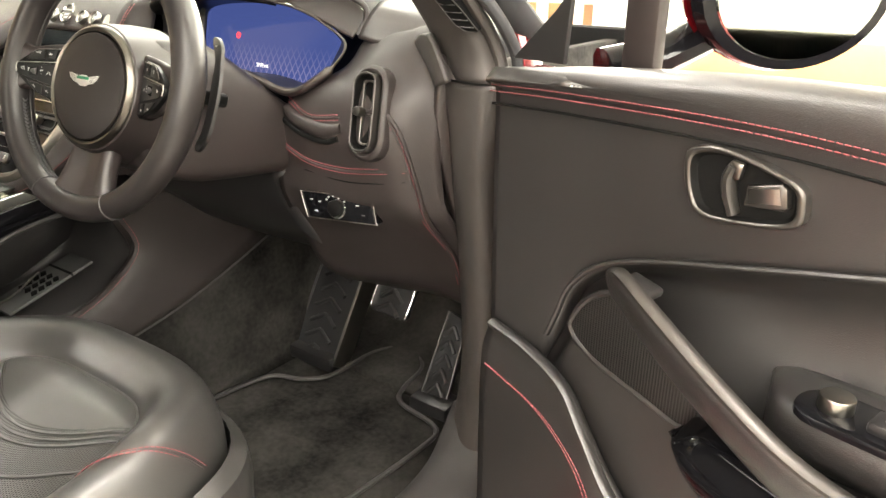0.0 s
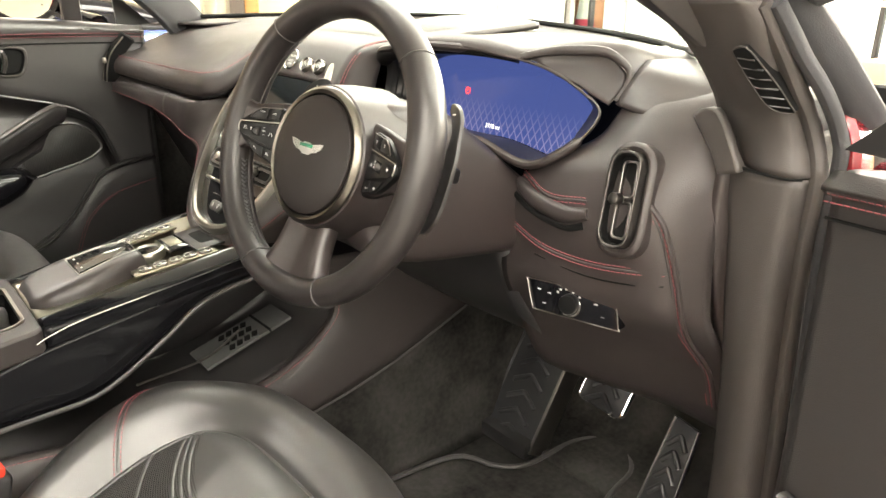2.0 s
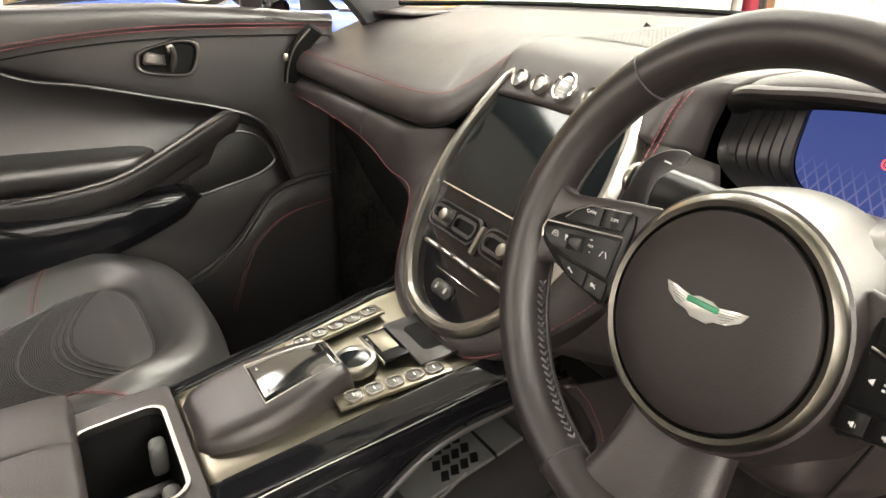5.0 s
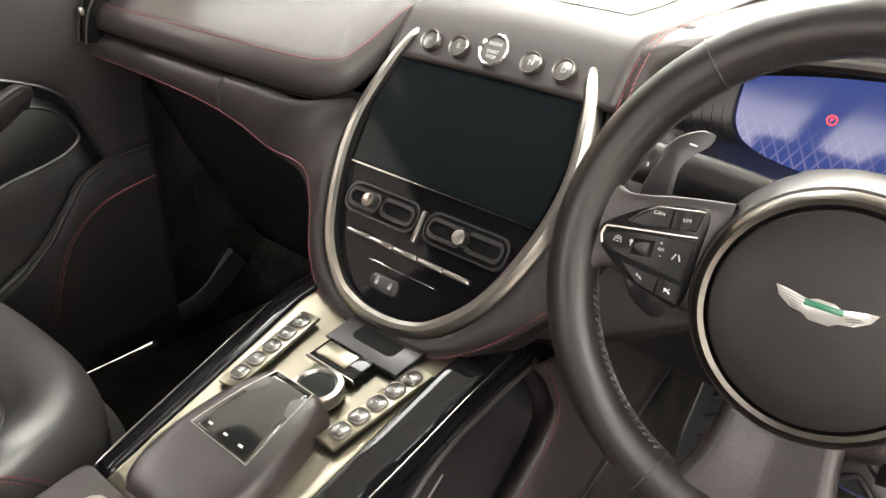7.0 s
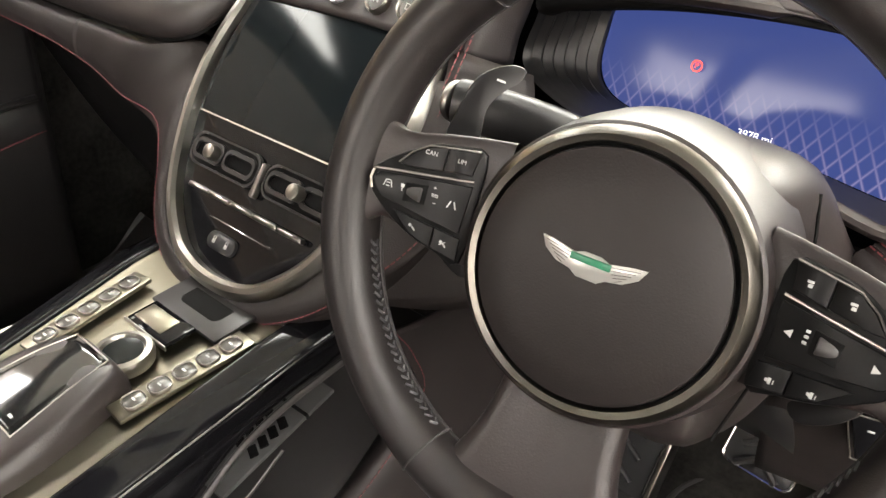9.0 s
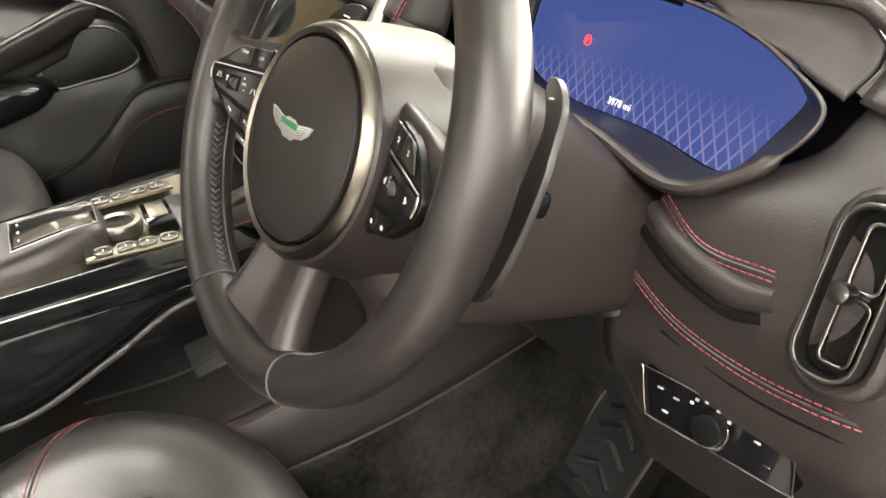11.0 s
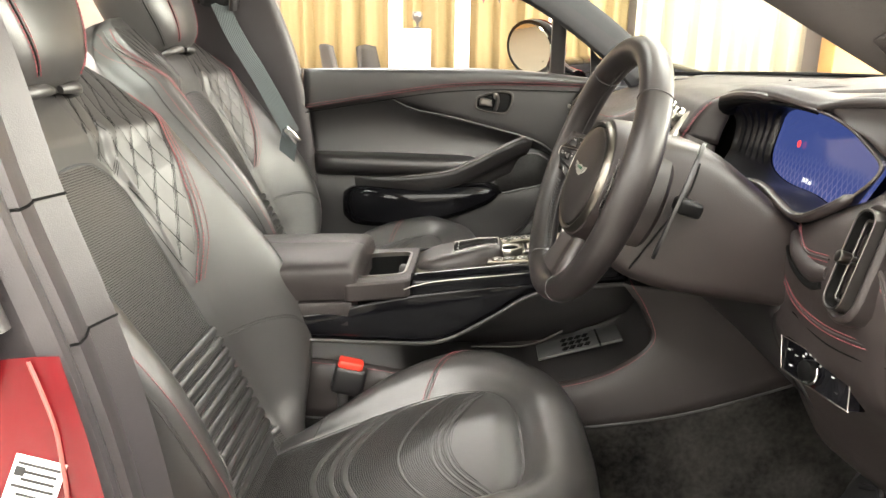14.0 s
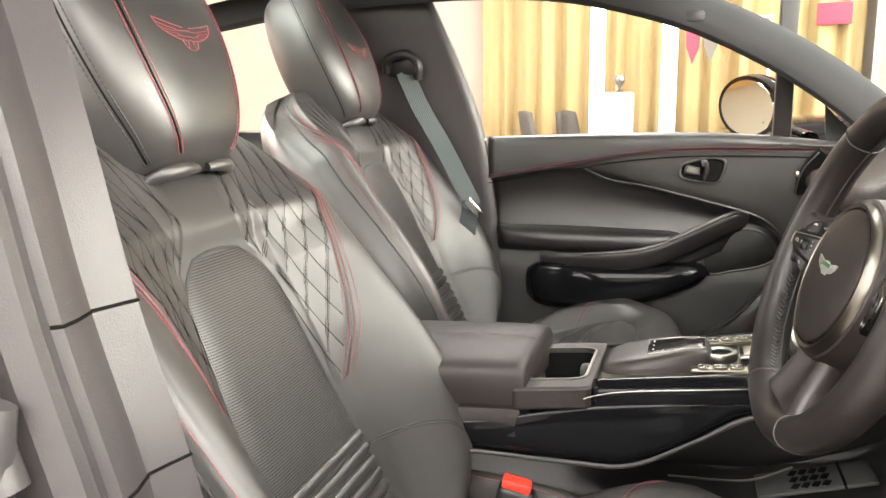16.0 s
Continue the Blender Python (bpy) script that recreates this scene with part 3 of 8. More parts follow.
# foot of the driver's pillar: broad trim with a slanted demister vent, then two seal ridges and the dark outer frame
lowtrim = [[(0.642, 0.204, 1.188), (0.711, 0.182, 1.190), (0.749, 0.177, 1.191), (0.759, 0.187, 1.191)], [(0.668, 0.227, 1.165), (0.716, 0.205, 1.167), (0.742, 0.199, 1.169), (0.761, 0.208, 1.170)],
           [(0.679, 0.254, 1.138), (0.715, 0.230, 1.142), (0.734, 0.224, 1.144), (0.758, 0.233, 1.145)], [(0.681, 0.286, 1.106), (0.719, 0.260, 1.112), (0.746, 0.252, 1.116), (0.760, 0.262, 1.116)],
           [(0.678, 0.310, 1.082), (0.721, 0.282, 1.090), (0.749, 0.275, 1.093), (0.762, 0.286, 1.092)], [(0.698, 0.312, 1.055), (0.731, 0.292, 1.063), (0.755, 0.288, 1.067), (0.769, 0.298, 1.065)],
           [(0.713, 0.312, 1.033), (0.738, 0.292, 1.035), (0.763, 0.288, 1.035), (0.778, 0.298, 1.035)]]
part("pillar_trim", patch([r_ + [(r_[3][0] + 0.003, r_[3][1] + 0.030, r_[3][2])] for r_ in lowtrim], 5, 5), TAUPE, car, "taupe pillar trim above its cross seam", thick=0.006)
vent = ((0.737, 1.150), (0.750, 1.154), (0.757, 1.138), (0.763, 1.121), (0.767, 1.103), (0.768, 1.096), (0.757, 1.096), (0.749, 1.103), (0.743, 1.121), (0.739, 1.137))
vo = [Vector((x, 0.2835 + max(0.0, x - 0.748) * 0.55 - (z - 1.08), z)) for x, z in vent]
bm = bmesh.new()
outer = [bm.verts.new(p) for p in vo]
inner = [bm.verts.new(p + Vector((0, 0.012, 0.006))) for p in vo]
for k in range(len(vo)):
    bm.faces.new((outer[k], outer[(k + 1) % len(vo)], inner[(k + 1) % len(vo)], inner[k]))
bm.faces.new(outer)
gv = part("pillar_vent", bm, DARK, car, "slanted black demister vent")
part("vent_frame", sweep(cr(vo, 3, True), oval(0.0006, 0.0008, 6), up=(0, -0.7, -0.7), closed=True), TAUPE, gv)
for k in range(6):
    z = 1.1015 + 0.0085 * k
    xs_at = sorted(x for (x0, z0), (x1, z1) in zip(vent, vent[1:] + vent[:1]) if (z0 - z) * (z1 - z) < 0 for x in (x0 + (x1 - x0) * (z - z0) / (z1 - z0),))
    if len(xs_at) > 1:
        part("slat", sweep([(xs_at[0] + 0.001, 0.2830 + max(0.0, xs_at[0] - 0.747) * 0.55 - (z - 1.08), z), (xs_at[1] - 0.001, 0.2830 + max(0.0, xs_at[1] - 0.749) * 0.55 - (z - 1.08), z - 0.001)], oval(0.0005, 0.0008, 6)), HARD, gv)
for ridge, r, mt in ((((0.758, 0.207, 1.191), (0.761, 0.229, 1.169), (0.764, 0.256, 1.142), (0.766, 0.283, 1.115), (0.768, 0.305, 1.093), (0.774, 0.318, 1.064), (0.781, 0.318, 1.036), (0.781, 0.318, 0.987), (0.782, 0.320, 0.90), (0.786, 0.325, 0.76), (0.794, 0.325, 0.60), (0.794, 0.300, 0.48)), 0.0085, TAUPE),
                     (((0.767, 0.214, 1.191), (0.772, 0.236, 1.169), (0.777, 0.261, 1.144), (0.784, 0.283, 1.122), (0.788, 0.306, 1.099), (0.791, 0.325, 1.074), (0.795, 0.328, 1.051), (0.794, 0.328, 0.988), (0.796, 0.330, 0.90), (0.800, 0.335, 0.76), (0.808, 0.335, 0.60), (0.808, 0.310, 0.48)), 0.0075, HEADLINER)):
    part("door_seal", sweep(cr(ridge, 5), oval(r, r * 1.25, 12), up=(0.3, -1, 0)), mt, car, "ridged dark rubber door seal")
part("window_frame", sweep(cr([(0.757, 0.245, 1.205), (0.765, 0.270, 1.178), (0.778, 0.305, 1.145), (0.790, 0.340, 1.110), (0.798, 0.366, 1.085)], 5), oval(0.017, 0.014, 12, 2.6), up=(0.5, -1, 0)), HEADLINER, car, "dark outer pillar frame")
part("trim_end", patch([[(0.655, 0.314, 1.076), (0.672, 0.303, 1.087), (0.692, 0.290, 1.090)], [(0.667, 0.309, 1.064), (0.685, 0.298, 1.072), (0.702, 0.289, 1.079)],
                        [(0.689, 0.300, 1.045), (0.703, 0.290, 1.053), (0.715, 0.284, 1.060)], [(0.699, 0.300, 1.026), (0.712, 0.289, 1.029), (0.726, 0.285, 1.034)]], 5, 5), TAUPE, car, "rounded trim end piece", thick=0.008)
# broad pillar foot below, with its cross seam
base = [[(0.690, 0.310, 1.031), (0.723, 0.296, 1.033), (0.763, 0.289, 1.033), (0.777, 0.299, 1.033)], [(0.704, 0.310, 0.980), (0.737, 0.296, 0.980), (0.764, 0.289, 0.985), (0.776, 0.299, 0.985)],
        [(0.713, 0.310, 0.90), (0.739, 0.296, 0.90), (0.762, 0.291, 0.90), (0.776, 0.302, 0.90)], [(0.718, 0.325, 0.76), (0.742, 0.305, 0.76), (0.764, 0.299, 0.76), (0.780, 0.310, 0.76)],
        [(0.720, 0.330, 0.60), (0.747, 0.308, 0.60), (0.770, 0.302, 0.60), (0.787, 0.312, 0.60)], [(0.715, 0.30, 0.46), (0.745, 0.285, 0.46), (0.772, 0.285, 0.46), (0.788, 0.295, 0.46)]]
part("pillar_foot", patch([r_ + [(r_[3][0] + 0.003, r_[3][1] + 0.030, r_[3][2])] for r_ in base], 5, 5), TAUPE, car, "taupe pillar foot trim", thick=0.006)
part("trim_seam", sweep(cr([(x, y - 0.0025, z + 0.001) for x, y, z in base[0]], 5), oval(0.0013, 0.0013, 6), up=(0, -1, 0)), DARK, car)
# lower door jambs at the front, with seals
for side in (1, -1):
    jamb = cr([(side * 0.735, 0.345, 1.04), (side * 0.742, 0.338, 0.9), (side * 0.752, 0.335, 0.75), (side * 0.765, 0.33, 0.60), (side * 0.76, 0.30, 0.50)], 6)
    if side < 0:
        part("door_jamb", sweep(jamb, oval(0.040, 0.022, 14, 3), up=(0, -1, 0.1)), TAUPE, car)
    if side > 0:
        jamb = cr([(0.716, 0.355, 1.088)] + [tuple(p) for p in jamb[::6]], 6)
    else:
        part("door_seal", sweep([p + Vector((-0.052, -0.012, 0)) for p in jamb], oval(0.012, 0.014, 10), up=(0, -1, 0.1)), RUBBER, car)
    part("painted_jamb", sweep([p + Vector((side * (0.066 if side > 0 else 0.095), 0.0, 0)) for p in jamb], oval(0.014 if side > 0 else 0.03, 0.02, 10, 3), up=(0, -1, 0.1)), REDPAINT, car)
    sill = cr([(side * 0.752, 0.36, 0.52), (side * 0.762, 0.25, 0.445), (side * 0.765, 0.0, 0.435), (side * 0.765, -0.35, 0.435)], 6)
    part("door_sill", sweep(sill, oval(0.055, 0.035, 14, 3.5)), RUBBER, car)
    part("painted_sill", sweep([p + Vector((side * 0.10, 0, -0.03)) for p in sill], oval(0.06, 0.05, 12, 3)), REDPAINT, car)
# B pillar by the open door: creased grey trim with cross seams, seals, plug and red body behind
BPR = ((1.46, 0.690, -0.620), (1.36, 0.712, -0.565), (1.25, 0.730, -0.515), (1.17, 0.738, -0.487), (1.06, 0.742, -0.459), (0.955, 0.743, -0.426), (0.85, 0.743, -0.402), (0.72, 0.742, -0.384), (0.60, 0.738, -0.372), (0.46, 0.730, -0.36))
BSEC = ((-0.028, -0.080), (-0.010, -0.016), (0.0, 0.0), (0.016, -0.004), (0.033, -0.0075), (0.0365, -0.0055), (0.052, 0.0005), (0.0655, 0.003), (0.070, -0.0025), (0.080, 0.003), (0.089, 0.004), (0.098, -0.010), (0.102, -0.060))
spine = cr([(x, y, z) for z, x, y in BPR], 4)
bm = bmesh.new()
grid(bm, [[p + Vector((dx * 0.98, dy, 0)) for dx, dy in BSEC] for p in spine])
part("pillar_trim", bm, GREYTRIM, car, "grey soft-touch B pillar trim", sharp=14)
for z in (1.062, 0.955):
    p = min(spine, key=lambda q: abs(q.z - z))
    part("trim_seam", sweep([p + Vector((dx * 0.98, dy + 0.0006, 0.0)) for dx, dy in BSEC[1:9]], oval(0.0013, 0.0012, 6), up=(0, 1, 0)), DARK, car)
part("door_seal", sweep([p + Vector((0.112, -0.020, 0.0)) for p in spine if p.z > 0.97], oval(0.010, 0.013, 12), up=(1, 0.2, 0.1)), SEALGREY, car, "pale grey rubber door seal")
part("door_seal", sweep([p + Vector((0.138, -0.030, 0.0)) for p in spine if p.z > 1.03] + [Vector((0.858, -0.462, 1.015))], oval(0.009, 0.012, 12), up=(1, 0.2, 0.1)), SEALGREY, car, "pale grey rubber door seal")
part("pillar_flange", sweep([p + Vector((0.150, -0.075, 0.0)) for p in spine if p.z > 0.97], oval(0.030, 0.012, 12, 3), up=(1, 0.1, 0)), GREYTRIM, car, "grey painted pillar flange")
part("body_plug", sweep(cr([(0.852, -0.458, 1.030), (0.860, -0.466, 1.000), (0.866, -0.472, 0.975), (0.869, -0.478, 0.952), (0.869, -0.481, 0.944)], 5), oval(0.024, 0.020, 14), up=(1, 0.3, 0), scale=lambda f: 0.35 + 0.65 * math.sin(math.pi * min(0.62, 0.05 + 0.7 * f))), SEALGREY, car, "grey rubber body plug")
flank = [[(0.842, -0.418, 0.960), (0.852, -0.440, 0.962), (0.862, -0.52, 0.955), (0.872, -0.62, 0.95)], [(0.846, -0.398, 0.87), (0.860, -0.430, 0.870), (0.872, -0.50, 0.86), (0.882, -0.62, 0.86)],
         [(0.850, -0.375, 0.70), (0.864, -0.415, 0.70), (0.878, -0.48, 0.70), (0.89, -0.62, 0.70)], [(0.838, -0.36, 0.45), (0.85, -0.40, 0.45), (0.86, -0.47, 0.45), (0.88, -0.62, 0.45)]]
part("body_flank", patch(flank, 5, 5), REDPAINT, car, "deep red painted door aperture")
# bead along the red edge; its pink is a highlight put into the colour
part("highlight_bead", sweep(cr([(0.8535, -0.434, 0.960), (0.8565, -0.425, 0.937), (0.8585, -0.417, 0.908), (0.8595, -0.415, 0.875), (0.8625, -0.412, 0.82), (0.864, -0.405, 0.72)], 6), oval(0.0017, 0.0016, 8), up=(1, 0.3, 0)), BEAD, car, "body edge bead with the paint's highlight coloured pink")
ln = Vector((0.93, 0.24, 0.27)).normalized()
lz = (Vector((0, 0.35, 1)) - ln * ln.z).normalized()
lz = (lz - ln * lz.dot(ln)).normalized()
lx = ln.cross(lz)
ML = Matrix.Translation((0.8675, -0.437, 0.862)) @ Matrix(((lx.x, ln.x, lz.x), (lx.y, ln.y, lz.y), (lx.z, ln.z, lz.z))).to_4x4()
lab = part("data_label", rbox(0.036, 0.0010, 0.052, 0.0004, at=(0, 0, 0)), WHITE, car, "white printed data label", m=ML)
for k in range(8):
    part("label_bar", rbox(0.024 if k % 3 else 0.030, 0.0004, 0.0022, 0.0001, 1, at=(-0.002 if k % 3 else 0.0, 0.0008, 0.020 - k * 0.0056)), HARD, lab)
part("label_bar", rbox(0.007, 0.0004, 0.007, 0.0002, 1, at=(0.012, 0.0008, 0.014)), HARD, lab)
part("striker_plate", rbox(0.006, 0.040, 0.060, 0.003, at=(0.882, -0.475, 0.78), rot=Matrix.Rotation(radians(12), 3, "Z")), SILVER, car, "bare metal striker plate")
# passenger B pillar, broad grey trim
part("pillar_trim", patch([[(-0.60, -0.97, 1.46), (-0.62, -0.85, 1.46), (-0.64, -0.745, 1.46)], [(-0.64, -0.95, 1.30), (-0.655, -0.80, 1.30), (-0.67, -0.68, 1.30)],
                           [(-0.68, -0.93, 1.13), (-0.685, -0.76, 1.13), (-0.69, -0.625, 1.13)], [(-0.70, -0.93, 0.95), (-0.70, -0.74, 0.95), (-0.705, -0.60, 0.95)],
                           [(-0.71, -0.93, 0.60), (-0.71, -0.72, 0.60), (-0.715, -0.57, 0.60)]], 5, 5), GREYTRIM, car, "grey B pillar trim", thick=0.03)
# roof: dark headliner round a long glass panel
part("headliner", ringplate(rrect(1.24, 1.9, 0.1), rrect(0.70, 0.55, 0.08), 0.03, pose(0, -1.02, 1.50, 90, 0, 0)), HEADLINER, car, "dark cloth headliner frame")
rg = part("roof_glass", rbox(0.76, 0.60, 0.006, 0.002, at=(0, -1.02, 1.52)), GLASS, car)
rg.visible_shadow = False
# rear side trim and tail that close the cabin
for side in (1, -1):
    part("rear_door_trim", patch([[(side * 0.72, -0.62, 1.12), (side * 0.72, -1.1, 1.13), (side * 0.68, -1.6, 1.15)],
                                  [(side * 0.74, -0.62, 0.8), (side * 0.74, -1.1, 0.8), (side * 0.70, -1.6, 0.8)],
                                  [(side * 0.74, -0.62, 0.4), (side * 0.74, -1.1, 0.4), (side * 0.70, -1.6, 0.4)]], 4, 4), DOORHIDE, car, thick=0.05)
    part("side_shell", patch([[(side * 0.900, -0.52, 0.885), (side * 0.93, -1.1, 0.96), (side * 0.93, -2.2, 1.00)],
                              [(side * 0.93, -0.52, 0.80), (side * 0.96, -1.1, 0.85), (side * 0.96, -2.2, 0.9)],
                              [(side * 0.93, -0.52, 0.45), (side * 0.96, -1.1, 0.45), (side * 0.95, -2.2, 0.5)]], 4, 4), REDPAINT, car, "deep red rear door skin", thick=0.04)
part("rear_bench", patch([[(-0.66, -1.55, 1.08), (0, -1.55, 1.08), (0.66, -1.55, 1.08)], [(-0.68, -1.38, 0.72), (0, -1.38, 0.72), (0.68, -1.38, 0.72)],
                          [(-0.68, -0.98, 0.72), (0, -0.98, 0.72), (0.68, -0.98, 0.72)], [(-0.68, -0.94, 0.45), (0, -0.94, 0.45), (0.68, -0.94, 0.45)]], 5, 5), SEATHIDE, car, thick=0.05)
# bonnet and wings ahead of the screen
part("bonnet", patch([[(-0.86, 0.70, 0.86), (-0.4, 0.90, 0.93), (0, 0.92, 0.94), (0.4, 0.90, 0.93), (0.86, 0.70, 0.86)],
                      [(-0.90, 1.2, 0.87), (-0.4, 1.3, 0.935), (0, 1.3, 0.94), (0.4, 1.3, 0.93), (0.90, 1.2, 0.85)],
                      [(-0.88, 1.8, 0.76), (-0.4, 1.95, 0.79), (0, 1.95, 0.79), (0.4, 1.95, 0.79), (0.88, 1.8, 0.76)]], 4, 4), REDPAINT, car, thick=0.02)
for side in (1, -1):
    part("front_wing", patch([[(side * 0.86, 0.40, 0.90), (side * 0.90, 1.2, 0.83), (side * 0.88, 1.8, 0.75)],
                              [(side * 0.96, 0.40, 0.76), (side * 0.98, 1.2, 0.78), (side * 0.92, 1.9, 0.66)],
                              [(side * 0.95, 0.40, 0.45), (side * 0.96, 1.2, 0.72), (side * 0.9, 1.9, 0.5)]], 4, 4), REDPAINT, car, thick=0.02)
# windscreen
ws = part("windscreen", patch([[(-0.66, 0.35, 1.115), (-0.35, 0.575, 1.135), (0, 0.655, 1.145), (0.35, 0.575, 1.133), (0.66, 0.35, 1.110)],
                               [(-0.62, 0.03, 1.31), (-0.3, 0.24, 1.33), (0, 0.29, 1.34), (0.3, 0.24, 1.33), (0.62, 0.03, 1.31)],
                               [(-0.56, -0.28, 1.46), (-0.3, -0.13, 1.49), (0, -0.09, 1.50), (0.3, -0.13, 1.49), (0.56, -0.28, 1.46)]], 5, 5), GLASS, car)
ws.visible_shadow = False
base_line = cr([(-0.69, 0.330, 1.121), (-0.52, 0.468, 1.130), (-0.35, 0.572, 1.135), (-0.17, 0.636, 1.138), (0, 0.655, 1.138), (0.17, 0.636, 1.134), (0.35, 0.572, 1.130), (0.47, 0.500, 1.128), (0.58, 0.418, 1.126), (0.64, 0.365, 1.120)], 6)
part("screen_base_seal", sweep(base_line, oval(0.006, 0.005, 8)), DARK, car, "black windscreen base seal")
ledge = [p for p in base_line if -0.60 < p.x < 0.42][::3]
part("demister_ledge", patch([[(p.x, p.y - 0.004, p.z - 0.002) for p in ledge], [(p.x, p.y - 0.030, 1.1215) for p in ledge], [(p.x, p.y - 0.060, 1.112) for p in ledge]], 3, 4), SOFT, car, "grey demister ledge under the windscreen", thick=0.003)
part("dash_end_cap", patch([[(-0.56, 0.30, 1.112), (-0.66, 0.27, 1.110), (-0.752, 0.24, 1.106)], [(-0.54, 0.40, 1.116), (-0.65, 0.35, 1.115), (-0.752, 0.32, 1.112)], [(-0.52, 0.48, 1.116), (-0.64, 0.42, 1.116), (-0.752, 0.42, 1.114)]], 4, 4), SOFT, car, thick=0.004)
part("header_rail", sweep(cr([(-0.58, -0.30, 1.46), (-0.3, -0.15, 1.485), (0, -0.11, 1.495), (0.3, -0.15, 1.485), (0.58, -0.30, 1.46)], 6), oval(0.05, 0.025, 12, 3)), HEADLINER, car)

for side in (1, -1):
    part("kick_panel", patch([[(side * 0.735, 0.16 if side < 0 else 0.36, 1.05), (side * 0.735, 0.5, 1.05), (side * 0.72, 0.86, 1.05)], [(side * 0.735, 0.16 if side < 0 else 0.36, 0.7), (side * 0.73, 0.5, 0.7), (side * 0.70, 0.86, 0.7)],
                              [(side * 0.735, 0.16 if side < 0 else 0.36, 0.36), (side * 0.72, 0.5, 0.36), (side * 0.70, 0.86, 0.36)]], 3, 3), CARPET, car, thick=0.02)
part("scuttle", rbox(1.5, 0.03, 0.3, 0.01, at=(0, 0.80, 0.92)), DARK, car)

MST = Matrix(((1, 0, 0, 0), (0, 0.819, 0.573, 0.192), (0, -0.573, 0.819, 1.06), (0, 0, 0, 1)))
# ---- dashboard ----
dash = thing("dashboard", "black leather dashboard with red stitching and dark screens", "dashboard")
def pad_z(x, y):
    """Height of the padded top: one sloping sheet that eases off towards the windscreen."""
    f = min(1.0, max(0.0, (-0.2 - x) / 0.5))
    s1 = 0.56 - 0.20 * f
    pts = ((0.0, 1.034 - 0.12 * s1), (0.12, 1.034), (0.235, 1.034 + 0.115 * s1), (0.29, 1.114 - 0.018 * f), (0.38, 1.122 - 0.008 * f), (0.47, 1.126), (0.70, 1.138))
    for (y0_, z0_), (y1_, z1_) in zip(pts, pts[1:]):
        if y <= y1_:
            return z0_ + (z1_ - z0_) * (y - y0_) / (y1_ - y0_)
    return pts[-1][1]


# plan of the pad's edge: along the front, round the corner, forwards beside the centre stack
edge_plan = cr([(-0.72, 0.116, 0), (-0.5, 0.114, 0), (-0.33, 0.113, 0), (-0.225, 0.114, 0), (-0.180, 0.119, 0), (-0.156, 0.136, 0), (-0.146, 0.165, 0), (-0.141, 0.205, 0), (-0.137, 0.26, 0), (-0.134, 0.36, 0), (-0.132, 0.46, 0)], 8)
pad_rows, pad_seam, pad_low = [], [], []
for k, p in enumerate(edge_plan):
    q0_, q1_ = edge_plan[max(0, k - 1)], edge_plan[min(len(edge_plan) - 1, k + 1)]
    run = (q1_ - q0_).normalized()
    inn = Vector((-run.y, run.x, 0))
    row = []
    drop = 1.0 if p.y < 0.2 else max(0.55, 1 - (p.y - 0.2) * 6)
    for d, dz in ((0.030, -0.036), (0.009, -0.035), (0.002, -0.031), (0.0, -0.022), (0.001, -0.012), (0.006, -0.0045), (0.013, -0.0008), (0.022, 0.0)):
        q = p + inn * d
        row.append(Vector((q.x, q.y, pad_z(p.x, p.y + 0.02 * inn.y) + dz * drop + (pad_z(q.x, q.y) - pad_z(p.x, p.y)) * (1 if d > 0.005 and dz > -0.02 else 0.3))))
    f = min(1.0, max(0.0, k / (len(edge_plan) - 1)))
    far = Vector((-0.72 + 0.585 * f, 0.36 + 0.245 * f, 0))
    near = p + inn * 0.022
    for a in (0.15, 0.3, 0.45, 0.6, 0.75, 0.9, 1.0):
        q = near.lerp(far, a)
        row.append(Vector((q.x, q.y, pad_z(q.x, q.y))))
    pad_rows.append(row)
    if p.y < 0.34:
        pad_seam.append(row[6])
        pad_low.append(row[1])
bm = bmesh.new()
grid(bm, pad_rows)
part("passenger_pad", bm, LEATHER, dash, "padded black leather upper dash", thick=0.006, sharp=60)
stitches("pad_stitching", [p + Vector((0, -0.001, 0.0012)) for p in pad_seam], dash, up=(0, -0.5, 0.85), label="red stitching")
part("pad_joint", sweep(pad_low, oval(0.0030, 0.0024, 8), up=(0, -1, 0)), DARK, dash)
low = [(-0.72, 0.962, 0), (-0.6, 0.962, 0), (-0.5, 0.960, 0), (-0.42, 0.957, 0), (-0.355, 0.951, 0)]
rows = []
for x, zb, dy in low:
    zt = 1.006 if x < -0.22 else 1.006 + (x + 0.22) * 0.3
    rows.append([(x, 0.150 + dy, zt), (x, 0.126 + dy, zt - 0.008), (x, 0.116 + dy, zt * 0.6 + zb * 0.4), (x, 0.114 + dy, zb + 0.012), (x, 0.122 + dy, zb), (x, 0.17, zb - 0.006), (x, 0.30, zb - 0.01)])
part("lower_band", patch(rows, 5, 6), LEATHER, dash, thick=0.01)
stitches("band_stitching", cr([(x, 0.112 + dy, zb + 0.006) for x, zb, dy in low], 8), dash, up=(0, -1, 0), label="red stitching")
part("glovebox_panel", patch([[(-0.72, 0.20, 0.955), (-0.4, 0.20, 0.945), (-0.15, 0.20, 0.88)], [(-0.72, 0.30, 0.75), (-0.4, 0.30, 0.75), (-0.10, 0.28, 0.75)],
                              [(-0.72, 0.42, 0.55), (-0.4, 0.42, 0.55), (-0.10, 0.42, 0.55)]], 4, 4), HARD, dash, thick=0.01)
# unseen dark block, added to close the gaps behind the panels
part("gap_block", rbox(1.36, 0.25, 0.16, 0.02, at=(0, 0.50, 1.0)), DARK, dash)

